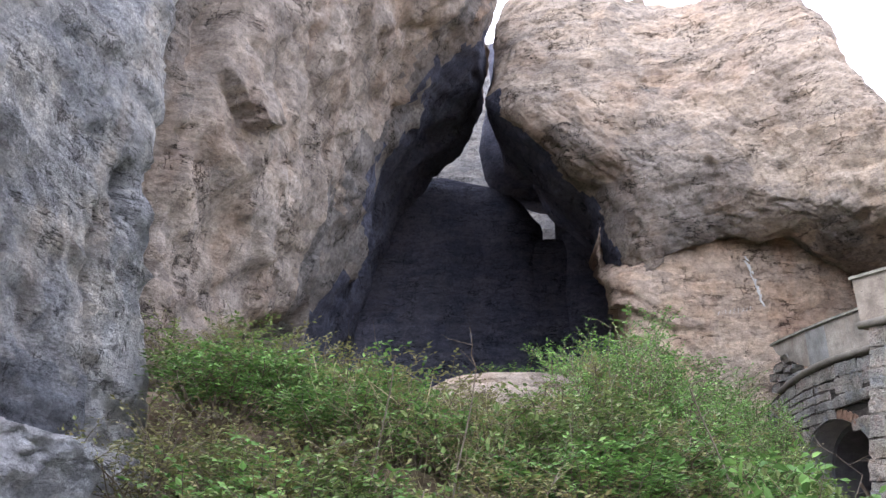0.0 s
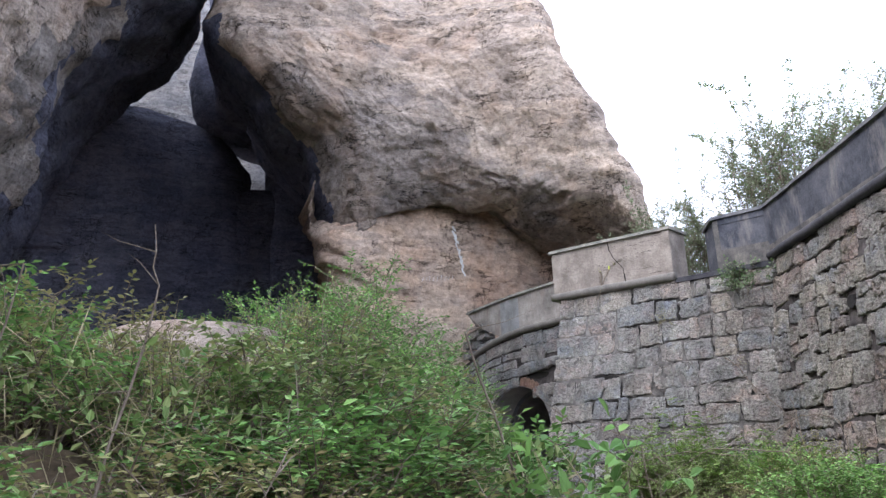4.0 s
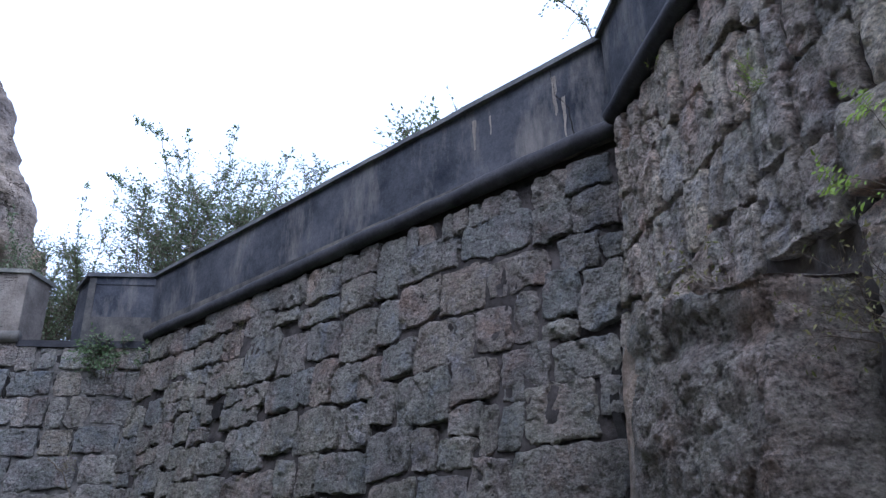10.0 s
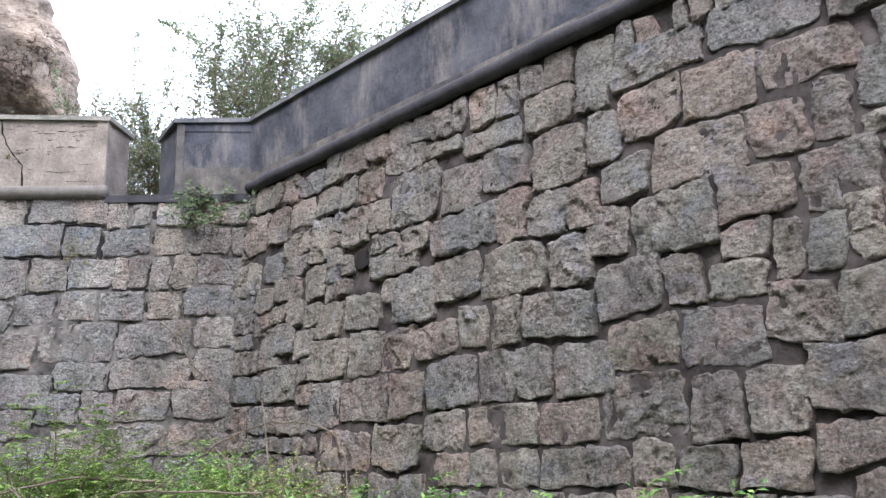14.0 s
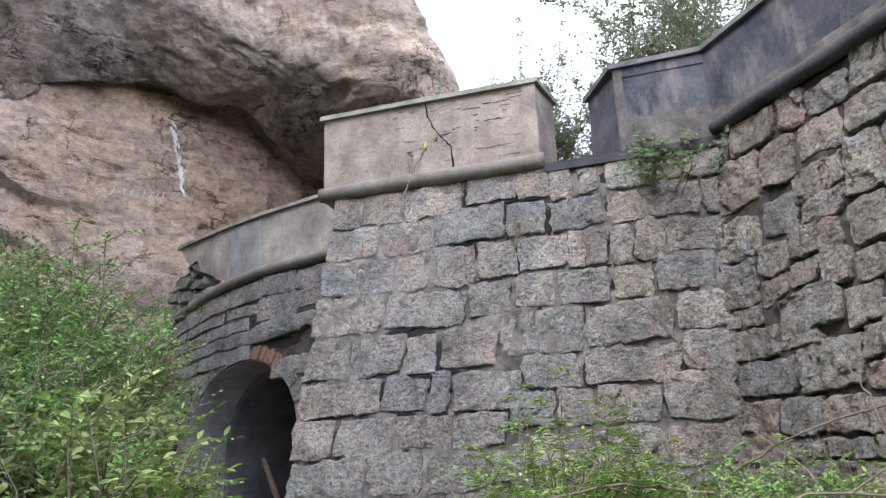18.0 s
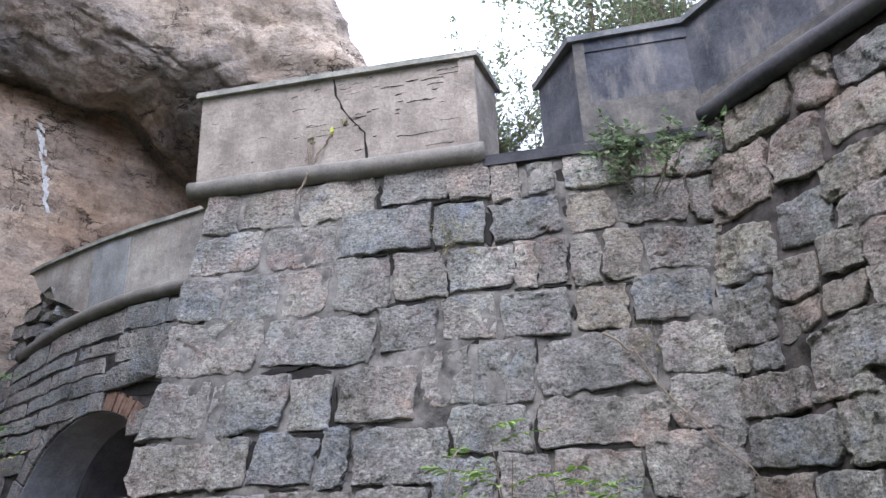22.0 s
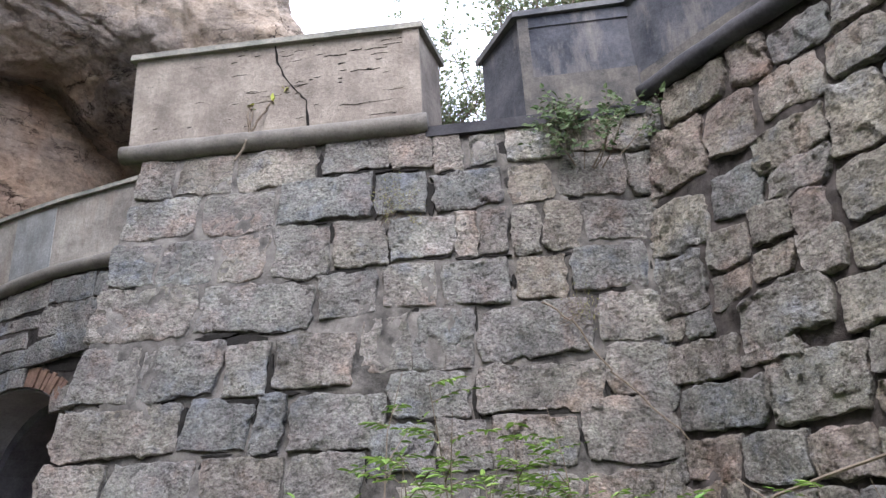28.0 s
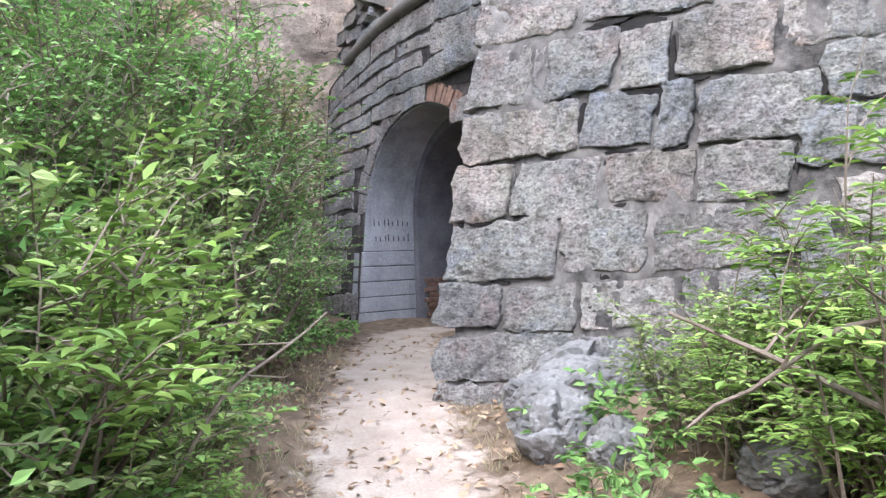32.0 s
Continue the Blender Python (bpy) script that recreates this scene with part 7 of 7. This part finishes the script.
def weeds():
    """Tall dry stalks and fresh leafy weeds among the low shrubs of the slope."""
    ri = random.Random(44)
    sets = (("dry_grass", M_GRASS_DRY, "pale dry stalks standing and lying among the shrubs", 9000, 0.15, 0.45, 0.010, 1.2),
            ("weeds", M_LEAF_PATH, "small olive green weeds among the shrubs", 15000, 0.03, 0.075, 0.26, 1.2))
    for name, mat, label, count, lo, hi, wide, bend in sets:
        v, f = [], []
        for k in range(count):
            x, y = ri.uniform(-1.6, 4.6), ri.uniform(1.9, 11.0)
            if noise.noise(Vector((x * 0.9, y * 0.9, len(name)))) < -0.1 or (x < -1.0 and y < 4.6) or way_near(x, y)[0] < 0.9:
                continue
            d = (Vector((0, 0, 1)) + unit(ri) * bend).normalized()
            d.z = max(d.z, 0.25)
            lift = ri.choice((0.0, 0.25, 0.45) if name == "dry_grass" else (0.2, 0.45, 0.6)) * (1 if y > 3.5 else 0.6)
            leaf_faces(v, f, Vector((x, y, ground_z(x, y) + lift)), d, unit(ri), ri.uniform(lo, hi) * (0.75 if y < 4 else 1.0), wide, name == "weeds")
        tagged(mesh_part(name, v, f, mat), label, "grass", kind="stuff")


weeds()

# ---- stones of the walls ----
rng = random.Random(5)
for a, b, w, h in ((1.58, 3.46, 0.2, 0.07), (1.3, 3.5, 0.14, 0.03), (1.82, 3.1, 0.05, 0.14), (2.04, 5.1, 0.05, 0.17), (0.75, 5.1, 0.04, 0.15), (1.26, 4.0, 0.04, 0.1), (0.78, 4.05, 0.05, 0.2), (2.53, 4.7, 0.04, 0.2), (2.65, 4.2, 0.04, 0.25), (3.0, 4.7, 0.05, 0.2),
                   (3.62, 5.1, 0.11, 0.09), (1.25, 2.8, 0.07, 0.12), (1.6, 2.98, 0.3, 0.04), (1.0, 3.02, 0.2, 0.03), (3.8, 2.8, 0.5, 0.025), (4.5, 2.88, 0.3, 0.04), (2.4, 5.0, 0.3, 0.03), (2.3, 4.02, 0.2, 0.04), (4.05, 4.3, 0.03, 0.2), (4.2, 4.3, 0.04, 0.15), (3.3, 2.9, 0.03, 0.2), (4.03, 2.55, 0.03, 0.2), (4.25, 3.05, 0.03, 0.2)):
    hollow(TOWER, a, b, w, h, wall_tower)


TOWER_BLOCKS = []


def course(*blocks):
    """One course of the tower: each block's ends along the wall, its bed and its top."""
    TOWER_BLOCKS.extend(blocks)


course((0.34, 0.71, 4.93, 5.36), (0.78, 1.22, 4.91, 5.34), (1.32, 2.01, 4.91, 5.32), (2.09, 2.66, 5.03, 5.34), (2.69, 3.03, 5.0, 5.32), (3.06, 3.3, 4.94, 5.26), (3.34, 3.52, 4.96, 5.2), (3.72, 4.12, 4.96, 5.26), (4.18, 4.95, 4.98, 5.26))
course((0.36, 1.01, 4.46, 4.88), (1.04, 1.67, 4.48, 4.86), (1.7, 2.5, 4.53, 4.97), (2.57, 2.96, 4.56, 4.94), (3.03, 3.63, 4.59, 4.92), (3.67, 4.02, 4.56, 4.91), (4.07, 4.62, 4.57, 4.95), (4.65, 4.95, 4.55, 4.93))
course((0.39, 0.75, 4.02, 4.43), (0.79, 1.24, 3.99, 4.41), (1.26, 1.66, 3.97, 4.42), (1.69, 2.16, 3.99, 4.48), (2.2, 2.65, 4.06, 4.5), (2.68, 3.19, 4.12, 4.52), (3.21, 3.37, 4.1, 4.47), (3.39, 3.63, 4.1, 4.5), (3.65, 3.88, 4.1, 4.51), (3.92, 4.18, 4.07, 4.52), (4.23, 4.95, 4.14, 4.5))
course((0.40, 1.15, 3.52, 3.99), (1.18, 2.07, 3.55, 3.94), (2.1, 2.57, 3.62, 4.02), (2.6, 3.04, 3.67, 4.06), (3.07, 3.62, 3.66, 4.05), (3.66, 4.07, 3.67, 4.03), (4.11, 4.69, 3.75, 4.11), (4.72, 4.95, 3.7, 4.08))
course((0.41, 0.81, 3.03, 3.49), (0.84, 1.41, 3.06, 3.46), (1.45, 1.78, 3.02, 3.38), (1.86, 2.42, 3.06, 3.5), (2.48, 2.83, 3.17, 3.6), (2.87, 3.31, 3.17, 3.63), (3.34, 4.19, 3.22, 3.65), (4.26, 4.95, 3.32, 3.7))
course((0.40, 1.21, 2.62, 3.0), (1.28, 1.7, 2.63, 2.99), (1.75, 1.95, 2.62, 3.04), (1.99, 2.66, 2.61, 3.02), (2.69, 3.26, 2.82, 3.14), (3.3, 4.23, 2.81, 3.19), (4.28, 4.95, 2.9, 3.28))
course((0.40, 0.76, 2.2, 2.59), (0.80, 1.38, 2.2, 2.58), (1.42, 1.98, 2.27, 2.59), (2.0, 2.51, 2.24, 2.57), (2.54, 3.0, 2.4, 2.78), (3.03, 3.38, 2.4, 2.79), (3.42, 4.02, 2.4, 2.77), (4.06, 4.95, 2.42, 2.87))
course((0.42, 1.12, 1.79, 2.17), (1.16, 1.7, 1.82, 2.22), (1.74, 2.3, 1.85, 2.2), (2.34, 2.7, 1.9, 2.2), (2.74, 3.3, 2.0, 2.36), (3.34, 4.0, 1.98, 2.36), (4.04, 4.95, 2.0, 2.38))
course((0.43, 0.78, 1.46, 1.76), (0.81, 1.27, 1.44, 1.76), (1.3, 1.9, 1.46, 1.78), (1.94, 2.5, 1.48, 1.82), (2.54, 3.1, 1.54, 1.96), (3.14, 3.9, 1.56, 1.94), (3.94, 4.95, 1.56, 1.96))
course((0.44, 1.28, 1.15, 1.42), (1.31, 1.95, 1.1, 1.42), (1.99, 2.6, 1.1, 1.44), (2.64, 3.3, 1.14, 1.5), (3.34, 4.1, 1.14, 1.52), (4.14, 4.95, 1.1, 1.52))
course((0.45, 1.1, 0.75, 1.11), (1.14, 1.9, 0.72, 1.06), (1.94, 2.7, 0.72, 1.06), (2.74, 3.5, 0.72, 1.1), (3.54, 4.3, 0.72, 1.1), (4.34, 4.95, 0.7, 1.06))
for s0, s1, z0, z1 in TOWER_BLOCKS:
    for _ in range(2):
        if z0 > 1.6 and rng.random() < 0.55:
            if rng.random() < 0.5:
                hollow(TOWER, s1 + 0.02, rng.uniform(z0 + 0.08, z1 - 0.08), rng.uniform(0.012, 0.03), rng.uniform(0.05, 0.14), wall_tower, 0.004)
            else:
                hollow(TOWER, rng.uniform(s0 + 0.1, s1 - 0.1), z0 - 0.02, rng.uniform(0.06, 0.16), rng.uniform(0.01, 0.028), wall_tower, 0.004)
bedding(TOWER, 0.33, 4.99, 0.5, 5.37, -0.026, 0.044, M_MORTAR_T, wall_tower, 2, foot=0.037)
lay(rng, TOWER, grow(TOWER_BLOCKS, 0.06, (0.33, 4.97, 0.6, 5.37), 0.034), 0.010, 0.022, M_STONE_T, wall_tower, fine=1.2, wander=0.026, cut=(0.0, 0.09))
LONG_BLOCKS = [(2.63, 2.90, 3.82, 4.13)]  # the first is left empty


def long_course(*blocks):
    """One course of the long wall: each block's ends along the wall, its bed and its top."""
    LONG_BLOCKS.extend(blocks)


long_course((0.53, 1.08, 5.05, 5.33), (1.15, 1.43, 5.01, 5.28), (1.50, 1.85, 5.01, 5.21), (1.93, 2.23, 4.73, 4.93))
long_course((0.31, 0.80, 4.46, 5.02), (0.90, 1.30, 4.53, 4.98), (1.39, 1.79, 4.63, 4.98), (1.79, 2.16, 4.11, 4.63))
long_course((0.28, 0.83, 3.93, 4.36), (0.87, 1.28, 4.01, 4.40), (1.22, 1.72, 4.25, 4.56), (1.39, 1.78, 4.00, 4.24))
long_course((0.77, 1.08, 3.68, 3.96), (1.14, 1.45, 3.73, 4.00), (1.47, 1.71, 3.64, 3.94), (1.81, 2.14, 3.68, 4.05))
long_course((0.29, 0.72, 3.49, 3.88), (0.75, 1.01, 3.43, 3.66), (1.11, 1.41, 3.50, 3.70), (1.45, 1.78, 3.42, 3.70), (1.82, 2.10, 3.34, 3.58))
long_course((0.94, 1.62, 3.05, 3.43), (1.69, 2.01, 3.01, 3.32))
long_course((0.31, 0.89, 2.94, 3.20), (0.46, 1.07, 2.57, 2.91), (1.14, 1.76, 2.54, 2.94), (0.92, 1.38, 2.94, 3.06))
long_course((0.46, 0.85, 2.26, 2.54), (0.88, 1.30, 2.22, 2.50), (1.38, 1.70, 2.20, 2.47))
long_course((3.13, 3.69, 4.85, 5.11), (3.72, 4.18, 4.84, 5.02), (4.23, 4.92, 4.71, 4.87))
long_course((2.65, 3.02, 4.63, 4.87), (3.20, 3.91, 4.22, 4.83), (3.96, 4.49, 4.18, 4.68), (4.50, 5.07, 4.29, 4.68), (5.10, 5.66, 4.20, 4.60))
long_course((2.43, 2.84, 4.19, 4.61), (2.85, 3.19, 4.30, 4.63), (3.35, 3.81, 3.87, 4.20), (3.87, 4.69, 3.76, 4.18), (4.70, 5.05, 3.80, 4.23), (5.08, 5.49, 3.74, 4.04), (5.51, 5.78, 3.69, 4.06))
long_course((3.06, 3.65, 3.74, 4.01), (3.91, 4.47, 3.32, 3.74), (4.61, 5.21, 3.27, 3.70), (5.27, 5.71, 3.24, 3.66))
long_course((2.58, 3.12, 3.22, 3.55), (3.33, 3.95, 3.18, 3.69), (3.19, 3.46, 3.44, 3.68))
long_course((1.96, 2.66, 2.72, 3.14), (2.69, 3.22, 2.76, 3.17), (3.26, 3.66, 2.71, 3.15), (3.69, 4.23, 2.82, 3.14), (4.30, 4.62, 2.83, 3.22), (4.65, 4.95, 2.81, 3.23), (4.99, 5.60, 2.83, 3.18))
long_course((2.10, 2.59, 2.21, 2.67), (2.62, 3.33, 2.25, 2.68), (3.36, 3.85, 2.34, 2.68), (3.88, 4.52, 2.33, 2.72), (4.54, 4.92, 2.36, 2.77), (4.95, 5.27, 2.35, 2.75), (5.34, 5.90, 2.32, 2.74))
long_course((2.35, 3.12, 1.89, 2.17), (3.15, 3.84, 1.92, 2.24), (3.87, 4.35, 1.96, 2.26), (4.38, 5.15, 1.98, 2.28), (5.18, 5.74, 1.99, 2.28), (5.78, 6.45, 2.04, 2.32))
long_course((5.60, 5.97, 4.72, 5.27), (5.98, 6.79, 4.83, 5.19), (6.82, 7.64, 4.78, 5.18), (7.72, 8.04, 4.74, 5.10), (7.96, 8.30, 4.40, 4.71), (8.39, 8.56, 4.40, 4.55))
long_course((6.04, 6.56, 4.35, 4.74), (6.60, 7.16, 4.33, 4.76), (7.20, 7.84, 4.35, 4.73), (7.52, 7.74, 3.86, 4.25), (7.77, 8.13, 4.00, 4.42), (8.15, 8.52, 3.92, 4.37))
long_course((5.69, 6.01, 4.25, 4.66), (6.31, 7.02, 3.84, 4.25), (7.04, 7.45, 3.84, 4.25), (5.80, 6.30, 3.90, 4.18), (7.77, 8.07, 3.80, 3.97))
long_course((6.76, 7.34, 3.43, 3.82), (7.36, 7.85, 3.38, 3.82), (7.88, 8.50, 3.48, 3.75))
long_course((5.69, 6.05, 3.40, 3.81), (6.08, 6.75, 3.34, 3.78), (6.79, 7.10, 3.17, 3.40))
long_course((5.74, 6.29, 2.93, 3.34), (6.34, 6.63, 2.90, 3.31), (6.70, 7.09, 2.90, 3.16), (7.13, 7.34, 2.99, 3.36), (7.36, 7.60, 3.00, 3.37), (7.62, 8.31, 3.00, 3.47))
long_course((5.85, 6.42, 2.50, 2.86), (6.47, 7.03, 2.47, 2.84), (7.07, 7.49, 2.55, 2.98), (7.51, 8.42, 2.59, 2.99))
long_course((5.90, 6.45, 2.08, 2.35), (6.48, 6.81, 1.97, 2.35), (6.88, 7.23, 2.00, 2.40), (7.25, 8.45, 2.06, 2.52))
long_course((7.26, 7.84, 1.81, 2.03), (7.86, 8.39, 1.84, 2.04))


def open_joint(s, z, half=0.15, tall=0.13):
    """True where no block of the long wall stands yet."""
    return not any(a - 0.03 < s + half and b + 0.03 > s - half and c - 0.03 < z + tall and d + 0.03 > z - tall for a, b, c, d in LONG_BLOCKS)


for tall, wide, half in (((0.28, 0.38), (0.26, 0.46), (0.12, 0.11)), ((0.15, 0.22), (0.13, 0.24), (0.05, 0.06))):
    fill(rng, courses(rng, 0.4, 5.44, *tall), lambda z: (0.12 + 0.0125 * (5.5 - z), 8.74 if z > 3.5 else 8.5), wide, lambda s, z: open_joint(s, z, *half), LONG_BLOCKS)
bedding(LONG, 0.1, 8.8, 0.3, 5.42, -0.036, 0.055, M_MORTAR_L, wall_long, 14)
lay(rng, LONG, grow(LONG_BLOCKS, 0.12, (0.13, 8.78, 0.3, 5.42), 0.03)[1:], 0.014, 0.028, M_STONE_L, wall_long, fine=1.15, wander=0.035, cut=(0.0, 0.12))
hollow(LONG, 2.76, 3.99, 0.12, 0.14, wall_long)
crack_line(LONG, [(8.62, 1.0), (8.56, 1.7), (8.52, 2.3), (8.5, 2.9), (8.44, 3.3), (8.5, 3.55), (8.62, 3.75)], 0.05, wall_long)
for a, b, w, h in ((3.1, 3.25, 0.05, 0.2), (3.35, 2.5, 0.22, 0.07), (3.75, 2.75, 0.05, 0.22), (4.2, 2.35, 0.16, 0.1), (4.6, 3.3, 0.18, 0.08), (2.5, 2.3, 0.04, 0.25), (2.75, 3.0, 0.04, 0.2), (3.0, 4.1, 0.05, 0.18), (3.9, 3.7, 0.06, 0.2), (4.9, 2.6, 0.06, 0.22), (5.3, 3.0, 0.2, 0.08), (1.4, 3.9, 0.04, 0.2), (2.1, 3.7, 0.05, 0.16)):
    hollow(BAST, a, b, w, h, wall_bastion)
BAST_BLOCKS = []
rubble(rng, 0.03, 7.35, 3.42, 5.52, 0.36, 0.58, BAST_BLOCKS)
rubble(rng, 2.70, 7.35, 0.1, 3.42, 0.38, 0.62, BAST_BLOCKS)
bedding(BAST, 0.0, 7.38, 0.0, 5.55, -0.05, 0.05, M_MORTAR_B, wall_bastion, 23)
lay(rng, BAST, BAST_BLOCKS, 0.03, 0.028, M_STONE_B, wall_bastion, inset=(0.032, 0.008), fine=1.5, wander=0.04, cut=(0.0, 0.12))
GATE_BLOCKS = []
fill(rng, courses(rng, 0.8, 5.42, 0.24, 0.36), lambda z: (-0.3, 4.5), (0.7, 1.4),
     lambda s, z: (abs(s - ARCH_S) > ARCH_R + 0.12 if z < ARCH_Z else math.hypot(s - ARCH_S, z - ARCH_Z) > ARCH_R + 0.27) and not (s < 1.3 and 4.0 < z < 4.7), GATE_BLOCKS)
GATE_BLOCKS += [(-0.3, 0.28, 4.72, 5.08), (0.3, 1.28, 4.62, 5.06)]
lay(rng, GATE, GATE_BLOCKS, 0.03, 0.014, M_STONE_G, wall_gate, inset=(0.006, 0.006), fine=0.8, wander=0.025, cut=(0.0, 0.06), sag=gate_sag)
lay(rng, GATE, [(-0.3, 1.34, 4.3, 4.6)], 0.10, 0.016, M_STONE_G, wall_gate, fine=0.9, wander=0.03, cut=(0.0, 0.3), sag=gate_sag)
